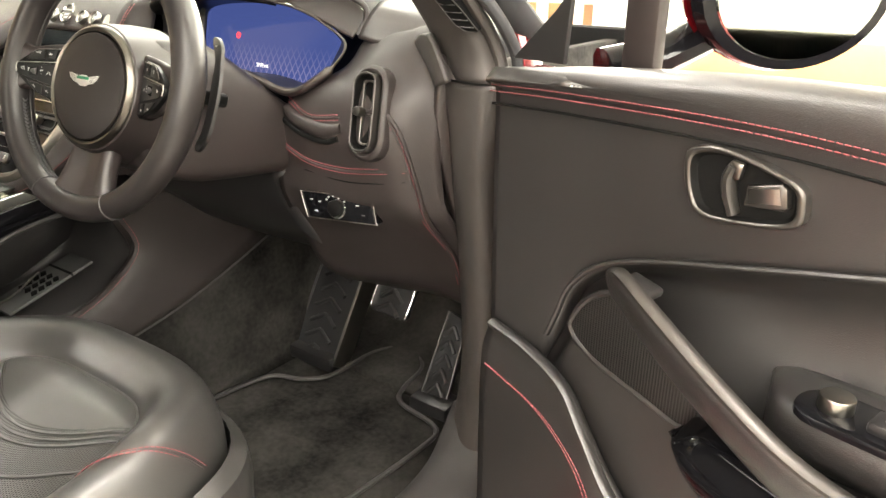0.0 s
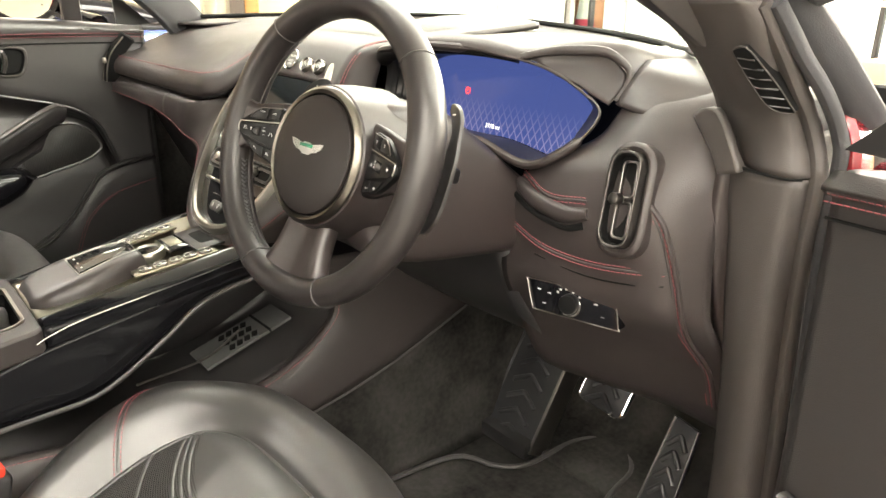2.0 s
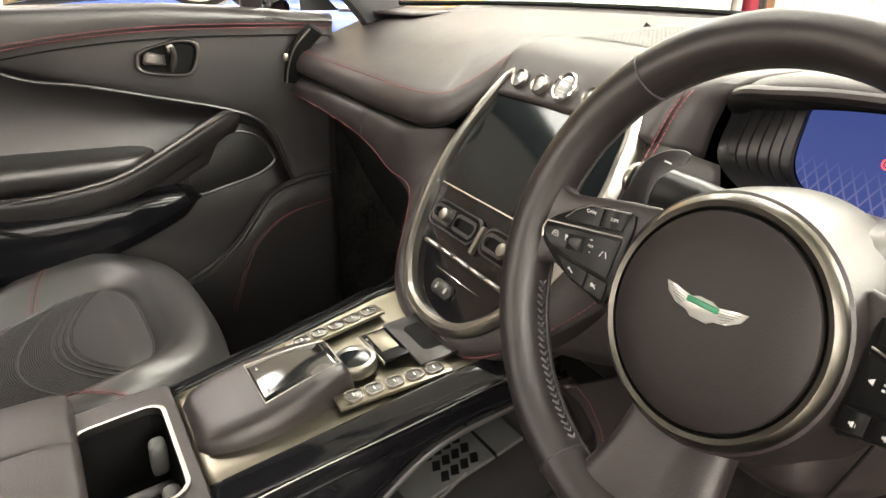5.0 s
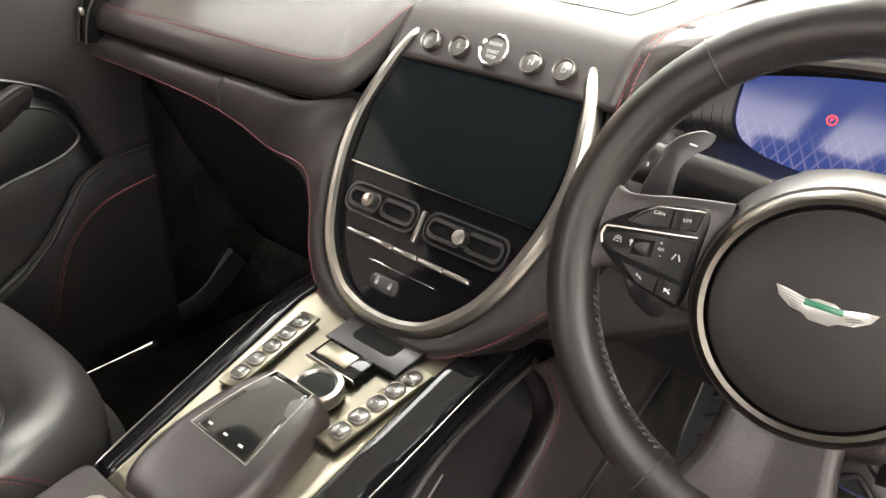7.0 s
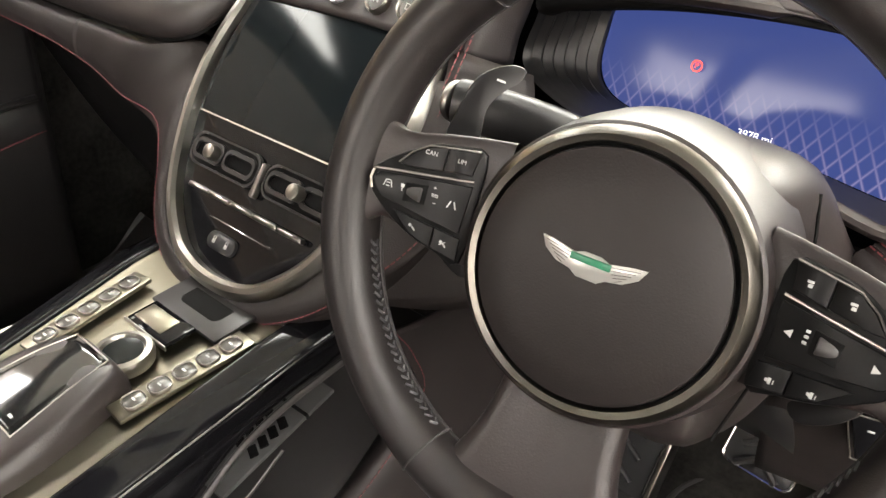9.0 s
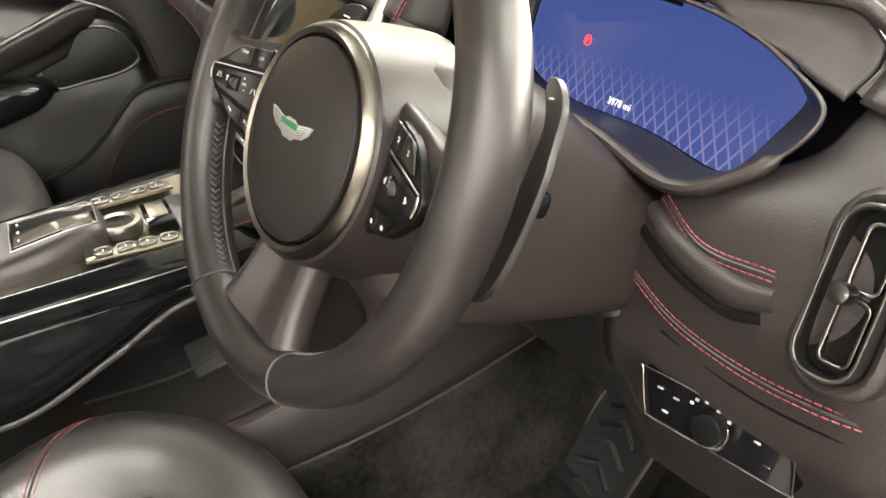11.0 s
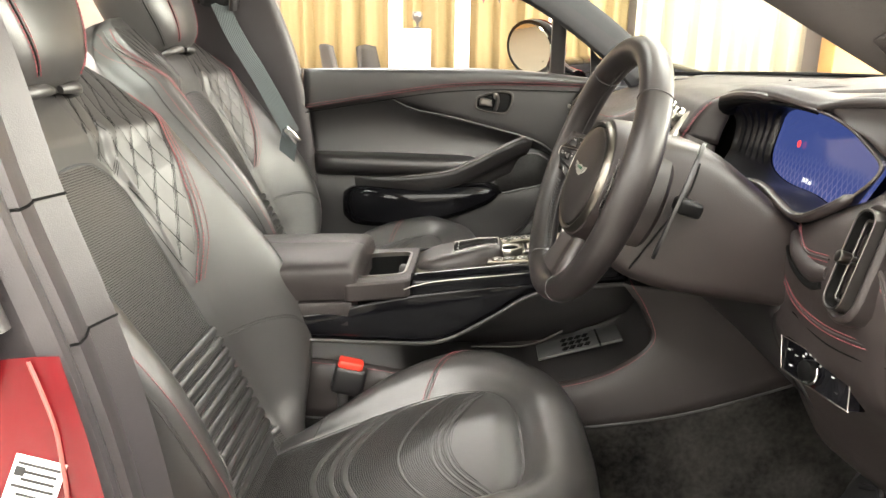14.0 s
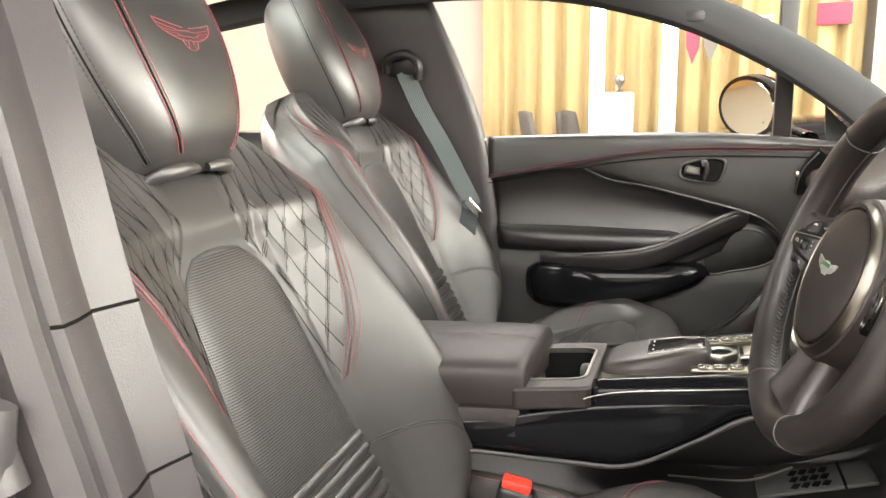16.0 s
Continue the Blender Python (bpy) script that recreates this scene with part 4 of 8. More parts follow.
BUTTONGLASS = mat("button_glass", (0.085, 0.083, 0.078), 0.16, spec=0.6, vary=0.05)
# centre top with the drive buttons
CT = ((0.1885, 1.0580), (0.203, 1.0785), (0.2145, 1.0945), (0.226, 1.1055), (0.245, 1.1135), (0.28, 1.119), (0.36, 1.122), (0.50, 1.130), (0.66, 1.142))


def centre_z(y):
    for (y0_, z0_), (y1_, z1_) in zip(CT, CT[1:]):
        if y <= y1_:
            return z0_ + (z1_ - z0_) * (y - y0_) / (y1_ - y0_)
    return CT[-1][1]


rows = []
for x in (-0.135, -0.10, -0.05, 0, 0.05, 0.10, 0.145):
    crown = 0.004 * (1 - (x / 0.145) ** 2)
    rows.append([(x, y, centre_z(y) + crown) for y in (0.1885, 0.203, 0.2145, 0.226, 0.245, 0.28, 0.36, 0.46, 0.56, 0.66 - abs(x) * 0.35)])
part("centre_top", patch(rows, 4, 4), LEATHER, dash, "black leather centre top", thick=0.01)
rows = [[(x, y, centre_z(y) + 0.004 * (1 - (x / 0.145) ** 2) + 0.0012) for y in (0.30, 0.36, 0.41, 0.46)] for x in (-0.10, -0.05, 0, 0.05, 0.095)]
part("speaker_grille", patch(rows, 4, 4), PERF_DASH, dash, "perforated speaker grille")
for bx, txt, r in ((-0.081, "P", 0.0118), (-0.042, "R", 0.0118), (0.001, "", 0.0175), (0.048, "N", 0.0118), (0.085, "D", 0.0118)):
    mb = MST @ Matrix.Translation((bx, -0.0055, 0.0205 if txt else 0.0245)) @ pose(0, 0, 0, 90, 0, 0)
    b = part("drive_button" if txt else "start_button", lathe([(r * 0.82, -0.003), (r * 0.82, 0.0015), (r * 0.76, 0.0028), (0.0001, 0.0034)], 28), BUTTONGLASS, dash,
             "smoked glass drive button with letter" if txt else "round engine start button", m=mb)
    mr = mb
    part("ring", lathe([(r * 0.80, 0.001), (r * 0.82, 0.004), (r * 0.92, 0.0055), (r, 0.004), (r * 1.02, -0.002), (r * 0.8, -0.002)], 32), SATIN if txt else CHROME, b, "bright metal ring")
    rows_ = ((txt, 0.0085, 0.0),) if txt else (("ENGINE", 0.0046, 0.0065), ("START", 0.0052, -0.002), ("STOP", 0.0052, -0.0075))
    for word, size, up_ in rows_:
        words("letter", word, size, pose(0, up_, 0.0036, -90, 0, 0), b, MARK, 0.0002)
# centre stack: satin horseshoe round screen, vents and keys
half = [(0.112, 0.026), (0.128, -0.02), (0.138, -0.08), (0.130, -0.145), (0.104, -0.212), (0.066, -0.253), (0.034, -0.267)]
shoe = [(-x, z) for x, z in half] + [(0, -0.271)] + half[::-1]
shoe_path = cr([MST @ Vector((-0.107, 0.012, 0.038))] + [MST @ Vector((x, 0, z)) for x, z in shoe] + [MST @ Vector((0.111, 0.014, 0.032))], 8)
nrm = MST.to_3x3() @ Vector((0, -1, 0))
part("stack_trim", sweep(shoe_path, [(-0.008, -0.012), (-0.008, 0.006), (-0.004, 0.009), (0.001, 0.009), (0.006, 0.005), (0.009, -0.004), (0.009, -0.012)], up=tuple(nrm), scale=lambda f: min(1.0, 0.35 + 5 * min(f, 1 - f))), SATIN, dash, "satin dark chrome horseshoe trim")
fascia = [(x * 0.985, min(z * 0.99, -0.0005)) for x, z in shoe]
fas = cr([(x, 0, z) for x, z in fascia], 5)
part("fascia", plate([(p.x, p.z) for p in fas], 0.03, MST @ Matrix.Translation((0, 0.004, 0))), GLOSS, dash, "piano black fascia")
scr = [(-0.116, 0.000), (0.116, 0.000), (0.126, -0.060), (0.121, -0.126), (-0.121, -0.126), (-0.126, -0.060)]
part("touch_screen", plate(scr, 0.006, MST @ Matrix.Translation((0, 0.001, 0))), GLASSY, dash, "switched-off black glass screen")
part("screen_strip", plate([(-0.1235, -0.129), (-0.1235, -0.1275), (0.1235, -0.1275), (0.1235, -0.129)], 0.004, MST), CHROME, dash, "thin chrome strip")


def face_vent(x, z, w, h, knob):
    t = part("air_vent", plate(rrect(w, h, h * 0.42), 0.012, MST @ Matrix.Translation((x, 0.0015, z)), bm=None), DARK, dash, "black air vent with round knob")
    for sx in (-1, 1):
        o = rrect(w * 0.46, h * 0.72, h * 0.28)
        i = rrect(w * 0.40, h * 0.44, h * 0.2)
        part("louvre", ringplate(o, i, 0.01, MST @ Matrix.Translation((x + sx * w * 0.24, -0.002, z))), HARD, t)
    part("knob", rod(0.0075, 0.012, 20, bevel=0.001, rot=Matrix.Rotation(radians(90), 3, "X")), SATIN, t, "grey knurled knob", m=MST @ Matrix.Translation((knob, -0.006, z)))
    part("bezel", ringplate(rrect(w + 0.004, h + 0.004, h * 0.44), rrect(w, h, h * 0.42), 0.006, MST @ Matrix.Translation((x, -0.0005, z))), HARD, t)


face_vent(-0.056, -0.163, 0.098, 0.030, -0.068)
face_vent(0.056, -0.163, 0.098, 0.030, 0.055)
# leather that flows from the band under the pad down round the stack
flow = (((-0.352, 0.119, 1.000), (-0.357, 0.114, 0.954)), ((-0.285, 0.119, 1.000), (-0.310, 0.113, 0.945)), ((-0.215, 0.118, 1.000), (-0.262, 0.112, 0.930)), ((-0.158, 0.004, -0.066), (-0.195, 0.010, -0.163)), ((-0.146, 0.002, -0.125), (-0.160, 0.010, -0.196)), ((-0.122, 0.002, -0.204), (-0.130, 0.010, -0.242)),
        ((-0.085, 0.002, -0.250), (-0.095, 0.010, -0.275)), ((-0.030, 0.002, -0.274), (-0.040, 0.010, -0.296)), ((0.030, 0.002, -0.274), (0.042, 0.010, -0.292)), ((0.085, 0.002, -0.248), (0.105, 0.010, -0.262)), ((0.120, 0.002, -0.195), (0.156, 0.014, -0.205)), ((0.142, 0.002, -0.120), (0.188, 0.024, -0.130)), ((0.136, 0.004, -0.030), (0.180, 0.030, -0.020)))
frows, fedge = [], []
for k, (a, b) in enumerate(flow):
    a, b = (Vector(a), Vector(b)) if k < 3 else (MST @ Vector(a), MST @ Vector(b))
    back_ = Vector((0, 0.03, -0.005)) if k < 3 else MST.to_3x3() @ Vector((0, 0.03, 0))
    out_ = -back_.normalized()
    frows.append([a + back_ * 0.5, a + out_ * 0.001, a.lerp(b, 0.35) + out_ * 0.007, a.lerp(b, 0.75) + out_ * 0.006, b, b + back_ * 0.4, b + back_ * 1.3])
    fedge.append(a.lerp(b, 0.93) + out_ * 0.0035)
part("stack_flow", patch(frows, 5, 6), LEATHER, dash, "leather flowing round the centre stack", thick=0.004)
stitches("flow_stitching", cr(fedge, 8), dash, up=(0, -0.8, 0.5), label="red stitching")
part("vent_divider", rbox(0.006, 0.008, 0.034, 0.002), SATIN, dash, m=MST @ Matrix.Translation((0.001, 0, -0.168)))
# row of bar switches, lock keys
for k in range(5):
    part("bar_switch", rbox(0.0328, 0.007, 0.0052, 0.002), SATIN, dash, "satin bar switch", m=MST @ Matrix.Translation((-0.068 + k * 0.0335, -0.001, -0.199)))
lk = part("lock_keys", plate(rrect(0.040, 0.017, 0.008), 0.004, MST @ Matrix.Translation((-0.012, 0.0, -0.236)), inset=0.0015), HARD, dash, "oval door lock keys")
for sx in (-1, 1):
    part("lock_mark", rbox(0.004, 0.0006, 0.004, 0.0005), MARK, lk, m=MST @ Matrix.Translation((-0.012 + sx * 0.009, -0.0006, -0.237)))
    part("lock_mark", ringplate(rrect(0.0035, 0.004, 0.0012), rrect(0.0023, 0.0028, 0.0008), 0.0005, MST @ Matrix.Translation((-0.012 + sx * 0.009, -0.0006, -0.2338))), MARK, lk)
part("fascia_line", rbox(0.09, 0.0012, 0.001, 0.0003), CHROME, dash, m=MST @ Matrix.Translation((0.0, 0.0035, -0.2185)))

# passenger side vent at the dash end
sv_path = cr([(-0.668, 0.112, 0.990), (-0.664, 0.116, 1.02), (-0.655, 0.126, 1.052), (-0.640, 0.150, 1.085)], 6)
sve = part("side_vent", sweep(sv_path, oval(0.010, 0.016, 10, 3), up=(0, -1, 0.3)), DARK, dash, "slim black side vent with bright edges")
for d in (-0.011, 0.011):
    part("vent_edge", sweep([p + Vector((d, -0.014, 0)) for p in sv_path], oval(0.0016, 0.0016, 8), up=(0, -1, 0.3)), SATIN, sve, "satin edge")
part("vent_knob", rbox(0.010, 0.008, 0.012, 0.002, at=(-0.661, 0.100, 1.035)), SATIN, sve)

# instrument binnacle
rim = [(0.165, 0.262, 1.040), (0.172, 0.262, 1.080), (0.202, 0.232, 1.109), (0.245, 0.224, 1.118), (0.310, 0.224, 1.126), (0.380, 0.236, 1.126), (0.446, 0.265, 1.116), (0.485, 0.279, 1.104),
       (0.515, 0.287, 1.088), (0.541, 0.293, 1.068), (0.541, 0.280, 1.046), (0.518, 0.258, 1.018), (0.479, 0.240, 1.001), (0.396, 0.231, 1.020), (0.300, 0.228, 1.012), (0.225, 0.234, 1.024)]
screen = [(0.219, 0.303, 1.040), (0.216, 0.312, 1.075), (0.222, 0.318, 1.096), (0.262, 0.321, 1.106), (0.334, 0.322, 1.110), (0.412, 0.321, 1.108), (0.470, 0.319, 1.098), (0.496, 0.316, 1.084),
          (0.512, 0.313, 1.070), (0.517, 0.310, 1.062), (0.506, 0.303, 1.038), (0.490, 0.297, 1.012), (0.470, 0.295, 1.002), (0.396, 0.297, 1.010), (0.300, 0.297, 1.010), (0.242, 0.299, 1.020)]
rr_, ss_ = cr(rim, 6, True), cr(screen, 6, True)
bm = bmesh.new()
vals = [[a.lerp(b, f) for a, b in zip(rr_, ss_)] for f in [k / 14 for k in range(15)]]
for i, row in enumerate(vals):
    for j, p in enumerate(row):
        if p.x < 0.26 and 1 < i < 14:
            p.x += 0.0022 * (1 if i % 2 else -1)
grid(bm, vals, cu=True)
part("binnacle_tunnel", bm, HARD, dash, "ribbed black binnacle well")
part("instrument_screen", plate([(p.x, p.z) for p in ss_], 0.004, Matrix.Translation((0, 0.302, 0)) @ Matrix(((1, 0, 0, 0), (0, 1, 0.22, -0.225), (0, 0, 1, 0), (0, 0, 0, 1)))), CLUSTER, dash, "lit blue instrument display")
part("binnacle_lip", sweep(rr_[11:88], oval(0.006, 0.007, 10), up=(0, -1, 0.2), scale=lambda f: 1.0 if f < 0.24 or f > 0.68 else 0.30), SOFT, dash)
part("hood_visor", sweep([p + Vector((0, 0.006, -0.005)) for p in rr_[10:36]], oval(0.009, 0.010, 12), up=(0, -1, 0.2), scale=lambda f: 1.45 - 1.3 * min(1.0, f * 1.05) if f > 0.06 else 0.9 + 8 * f), DARK, dash, "dark soft visor edge under the hood")
hoodrows = []
front = ((0.194, 0.252, 1.100), (0.198, 0.238, 1.108), (0.212, 0.229, 1.114), (0.247, 0.220, 1.124), (0.310, 0.219, 1.132), (0.380, 0.232, 1.132), (0.440, 0.261, 1.122), (0.478, 0.288, 1.131), (0.515, 0.308, 1.133), (0.545, 0.321, 1.124), (0.566, 0.325, 1.095))
for dy, dz, k in ((0.0, -0.004, 0), (0.006, 0.004, 0), (0.03, 0.010, 0.1), (0.10, 0.006, 0.55), (0.19, 0.0, 0.9), (0.30, 0.0, 1.0)):
    hoodrows.append([(0.39 + (x - 0.39) * (1 + 0.10 * k), y + dy - (0.05 * k if x > 0.5 else 0), (z + dz) * (1 - k) + k * 1.126) for x, y, z in front])
part("binnacle_hood", patch(hoodrows, 5, 5), LEATHER, dash, "leather binnacle hood", thick=0.008)
roll = cr([(0.442, 0.264, 1.120), (0.469, 0.282, 1.127), (0.496, 0.297, 1.130), (0.522, 0.310, 1.130), (0.537, 0.316, 1.126), (0.555, 0.322, 1.112), (0.558, 0.317, 1.096), (0.553, 0.306, 1.078)], 6)
part("hood_roll", sweep(roll, oval(0.0060, 0.0055, 10), up=(0.3, -1, 0.2), scale=lambda f: 0.45 + 0.55 * math.sin(math.pi * min(1, f + 0.12))), LEATHER, dash)
part("hood_cheek", patch([[(0.446, 0.268, 1.119), (0.496, 0.302, 1.127), (0.530, 0.318, 1.124), (0.552, 0.324, 1.106)], [(0.462, 0.277, 1.113), (0.500, 0.302, 1.113), (0.532, 0.315, 1.106), (0.553, 0.316, 1.092)],
                          [(0.485, 0.281, 1.103), (0.510, 0.289, 1.094), (0.532, 0.295, 1.082), (0.548, 0.300, 1.074)]], 5, 5), LEATHER, dash, "leather cheek inside the hood", thick=0.004)
# warning light and odometer on the display
part("warning_light", ringplate(oval(0.0048, 0.0048, 20), oval(0.0036, 0.0036, 20), 0.0006, pose(0.301, 0.3065, 1.062, -12, 0, 0)), REDLIGHT, dash, "glowing red parking brake light")
words("warning_letter", "P", 0.006, pose(0.301, 0.3064, 1.062, -12, 0, 0), dash, REDLIGHT, 0.0002)
words("odometer", "3978 mi", 0.0085, pose(0.362, 0.2975, 1.0215, -12, 0, 0), dash, WHITELIGHT, 0.0002)
# leather between the centre top and the binnacle
part("centre_cheek", patch([[(0.138, 0.196, 1.055), (0.155, 0.205, 1.05), (0.168, 0.240, 1.042)], [(0.140, 0.216, 1.090), (0.156, 0.224, 1.088), (0.170, 0.250, 1.080)],
                            [(0.142, 0.25, 1.114), (0.165, 0.258, 1.117), (0.185, 0.268, 1.118)], [(0.142, 0.40, 1.1225), (0.165, 0.42, 1.120), (0.20, 0.42, 1.122)]], 5, 5), LEATHER, dash, thick=0.008)
part("top_fill", patch([[(0.135, 0.300, 1.1195), (0.19, 0.300, 1.1195), (0.26, 0.300, 1.1215)], [(0.135, 0.44, 1.1225), (0.22, 0.44, 1.1225), (0.36, 0.44, 1.1235)], [(0.135, 0.63, 1.123), (0.26, 0.61, 1.123), (0.44, 0.555, 1.122)]], 5, 5), LEATHER, dash, "leather dash top beside the hood", thick=0.004)
part("end_crown", patch([[(0.556, 0.303, 1.075), (0.60, 0.297, 1.070), (0.65, 0.305, 1.066), (0.700, 0.329, 1.060)], [(0.560, 0.318, 1.100), (0.605, 0.322, 1.096), (0.655, 0.334, 1.090), (0.700, 0.352, 1.082)],
                         [(0.560, 0.345, 1.120), (0.605, 0.352, 1.113), (0.650, 0.362, 1.104), (0.695, 0.372, 1.095)], [(0.520, 0.42, 1.127), (0.57, 0.43, 1.120), (0.62, 0.42, 1.112), (0.67, 0.40, 1.10)],
                         [(0.48, 0.52, 1.13), (0.52, 0.50, 1.125), (0.57, 0.46, 1.115), (0.63, 0.42, 1.105)]], 5, 5), LEATHER, dash, "leather crown beside the hood", thick=0.006)
part("stack_cheek", patch([[(0.136, 0.197, 1.058), (0.165, 0.200, 1.055), (0.20, 0.225, 1.045)], [(0.150, 0.153, 0.990), (0.18, 0.165, 0.99), (0.215, 0.22, 1.0)], [(0.146, 0.108, 0.925), (0.19, 0.14, 0.925), (0.245, 0.22, 0.94)], [(0.120, 0.075, 0.86), (0.20, 0.14, 0.855), (0.30, 0.225, 0.89)]], 5, 5), LEATHER, dash, thick=0.006)
for dx in (0.146, 0.1525):
    stitches("spine_stitching", cr([(dx, 0.150, 0.990), (dx, 0.176, 1.030), (dx, 0.194, 1.058), (dx, 0.216, 1.092), (dx, 0.25, 1.116), (dx, 0.32, 1.1225), (dx, 0.40, 1.1245)], 6), dash, up=(0, 0, 1), label="red stitching")

# driver's end: leather panel with upright vent, switches and knee panel
VP = {1.112: (0.52, 0.52, 0.47, 0.42, 0.40), 1.108: (0.40, 0.39, 0.385, 0.38, 0.38), 1.092: (0.345, 0.332, 0.326, 0.335, 0.352), 1.066: (0.312, 0.300, 0.292, 0.308, 0.335), 1.035: (0.292, 0.276, 0.269, 0.285, 0.318), 1.0: (0.258, 0.250, 0.248, 0.262, 0.305), 0.95: (0.247, 0.236, 0.236, 0.252, 0.298),
      0.90: (0.252, 0.243, 0.247, 0.260, 0.302), 0.85: (0.25, 0.25, 0.262, 0.277, 0.315), 0.78: (0.285, 0.295, 0.318, 0.345, 0.365), 0.70: (0.33, 0.345, 0.375, 0.392, 0.395), 0.66: (0.38, 0.40, 0.42, 0.42, 0.42)}
VX = {1.112: (0.53, 0.57, 0.61, 0.66, 0.702), 1.108: (0.545, 0.575, 0.61, 0.66, 0.702), 1.092: (0.555, 0.58, 0.612, 0.66, 0.702), 1.066: (0.555, 0.578, 0.610, 0.66, 0.702), 1.035: (0.540, 0.566, 0.605, 0.66, 0.702), 1.0: (0.485, 0.535, 0.60, 0.66, 0.702)}
vrows = [[(x, y, z) for x, y in zip(VX.get(z, (0.44, 0.52, 0.60, 0.66, 0.702)), ys)] for z, ys in VP.items()]
part("vent_panel", patch(vrows, 6, 6), LEATHER, dash, "black leather end panel with red stitching", thick=0.01)
vg = smoothgrid(vrows, 6, 6)


def on_panel(x, z, off=0.0):
    """A place on the end panel at a given breadth and height."""
    best = min((p for row in vg for p in row), key=lambda p: (p.x - x) ** 2 + (p.z - z) ** 2)
    zs = list(VP)
    near = sorted((p for row in vg for p in row), key=lambda p: (p.x - x) ** 2 + (p.z - z) ** 2)[:4]
    w = [1 / (1e-5 + (p.x - x) ** 2 + (p.z - z) ** 2) for p in near]
    return Vector((x, sum(p.y * k for p, k in zip(near, w)) / sum(w) - off, z))


for line in (((0.470, 0.988), (0.52, 0.972), (0.578, 0.978)), ((0.452, 0.925), (0.51, 0.908), (0.573, 0.905), (0.63, 0.911), (0.672, 0.916)),
             ((0.643, 0.988), (0.658, 0.972), (0.668, 0.945), (0.674, 0.90), (0.676, 0.84), (0.676, 0.77), (0.676, 0.71))):
    pp = cr([on_panel(x, z, 0.001) for x, z in line], 8)
    for d in (-0.0035, 0.0035):
        steep = abs(line[0][1] - line[-1][1]) > 0.15
        stitches("panel_stitching", [p + (Vector((d, 0, 0)) if steep else Vector((0, 0, d))) for p in pp], dash, up=(0, -1, 0), label="red stitching")
    part("panel_seam", sweep(pp, oval(0.0012, 0.001, 6), up=(0, -1, 0)), RUBBER, dash)
    if steep:
        part("panel_welt", sweep([p + Vector((0.0075, 0.001, 0)) for p in pp], oval(0.0028, 0.0032, 8), up=(0, -1, 0)), LEATHER, dash, "leather welt")
part("panel_seam", sweep(cr([on_panel(x, z, 0.0004) for x, z in ((0.500, 0.893), (0.573, 0.888), (0.63, 0.893), (0.668, 0.899))], 6), oval(0.0010, 0.001, 6), up=(0, -1, 0)), DARK, dash)
# shadow line under the raised roll, laid on as a dark strip
part("panel_roll_shadow", sweep(cr([on_panel(x, z, 0.0005) for x, z in ((0.455, 0.962), (0.50, 0.948), (0.55, 0.942), (0.578, 0.950))], 6), oval(0.004, 0.003, 8), up=(0, -1, 0)), DARK, dash)
part("panel_roll", sweep(cr([on_panel(x, z, -0.002) for x, z in ((0.462, 0.975), (0.50, 0.962), (0.55, 0.957), (0.582, 0.964))], 6), oval(0.011, 0.009, 12), up=(0, -1, 0), scale=lambda f: 0.5 + 0.5 * math.sin(math.pi * (0.1 + 0.8 * f))), LEATHER, dash)
MV = Matrix.Translation((0.622, 0.236, 0.991)) @ Matrix.Rotation(radians(-5), 4, "Y") @ Matrix.Rotation(radians(-16), 4, "X")
sv = part("upright_vent", plate(rrect(0.034, 0.096, 0.013), 0.004, MV @ Matrix.Translation((0, 0.012, 0))), DARK, dash, "upright black air vent with satin frame")
part("vent_wall", ringplate(rrect(0.036, 0.098, 0.0145), rrect(0.0325, 0.0945, 0.0125), 0.017, MV @ Matrix.Translation((0, 0.0005, 0))), DARK, sv)
part("vent_frame", ringplate(rrect(0.0385, 0.1025, 0.0165), rrect(0.0345, 0.0965, 0.0135), 0.02, MV @ Matrix.Translation((0, -0.0015, 0))), HANDLEGREY, sv, "satin metal frame", bevel=0.0008)
part("vent_roll", ringplate(rrect(0.060, 0.124, 0.028), rrect(0.039, 0.103, 0.0165), 0.025, MV @ Matrix.Translation((0, 0.0075, 0))), LEATHER, sv, bevel=0.005)
for sz in (-1, 1):
    part("louvre", ringplate(rrect(0.020, 0.040, 0.006), rrect(0.0155, 0.0355, 0.004), 0.004, MV @ Matrix.Translation((0.0035, 0.0035, sz * 0.0215))), GUNMETAL, sv, bevel=0.0006)
part("knob", rod(0.0062, 0.012, 20, bevel=0.001, rot=Matrix.Rotation(radians(90), 3, "X")), GUNMETAL, sv, "grey knurled knob", m=MV @ Matrix.Translation((0, -0.006, 0.0)))
MP = Matrix.Translation((0.558, 0.2495, 0.846)) @ Matrix.Rotation(radians(-2), 4, "Y") @ Matrix.Rotation(radians(12), 4, "Z") @ Matrix.Rotation(radians(-6), 4, "X")
sp = part("light_switch_panel", plate([(-0.060, 0.018), (0.052, 0.018), (0.062, -0.018), (-0.048, -0.018)], 0.02, MP, inset=0.002), GLOSS, dash, "black light switch panel with silver dial")
part("panel_edge", sweep([MP @ Vector((p.x, -0.0004, p.z)) for p in cr([(-0.058, 0, 0.0185), (0.0, 0, 0.0186), (0.050, 0, 0.0185), (0.056, 0, 0.012), (0.062, 0, -0.015), (0.059, 0, -0.0185), (0.0, 0, -0.0186), (-0.046, 0, -0.0185), (-0.052, 0, -0.014), (-0.061, 0, 0.015)], 4, True)], oval(0.0006, 0.0006, 6), up=(0, -1, 0), closed=True), SATIN, sp, "thin bright outline")
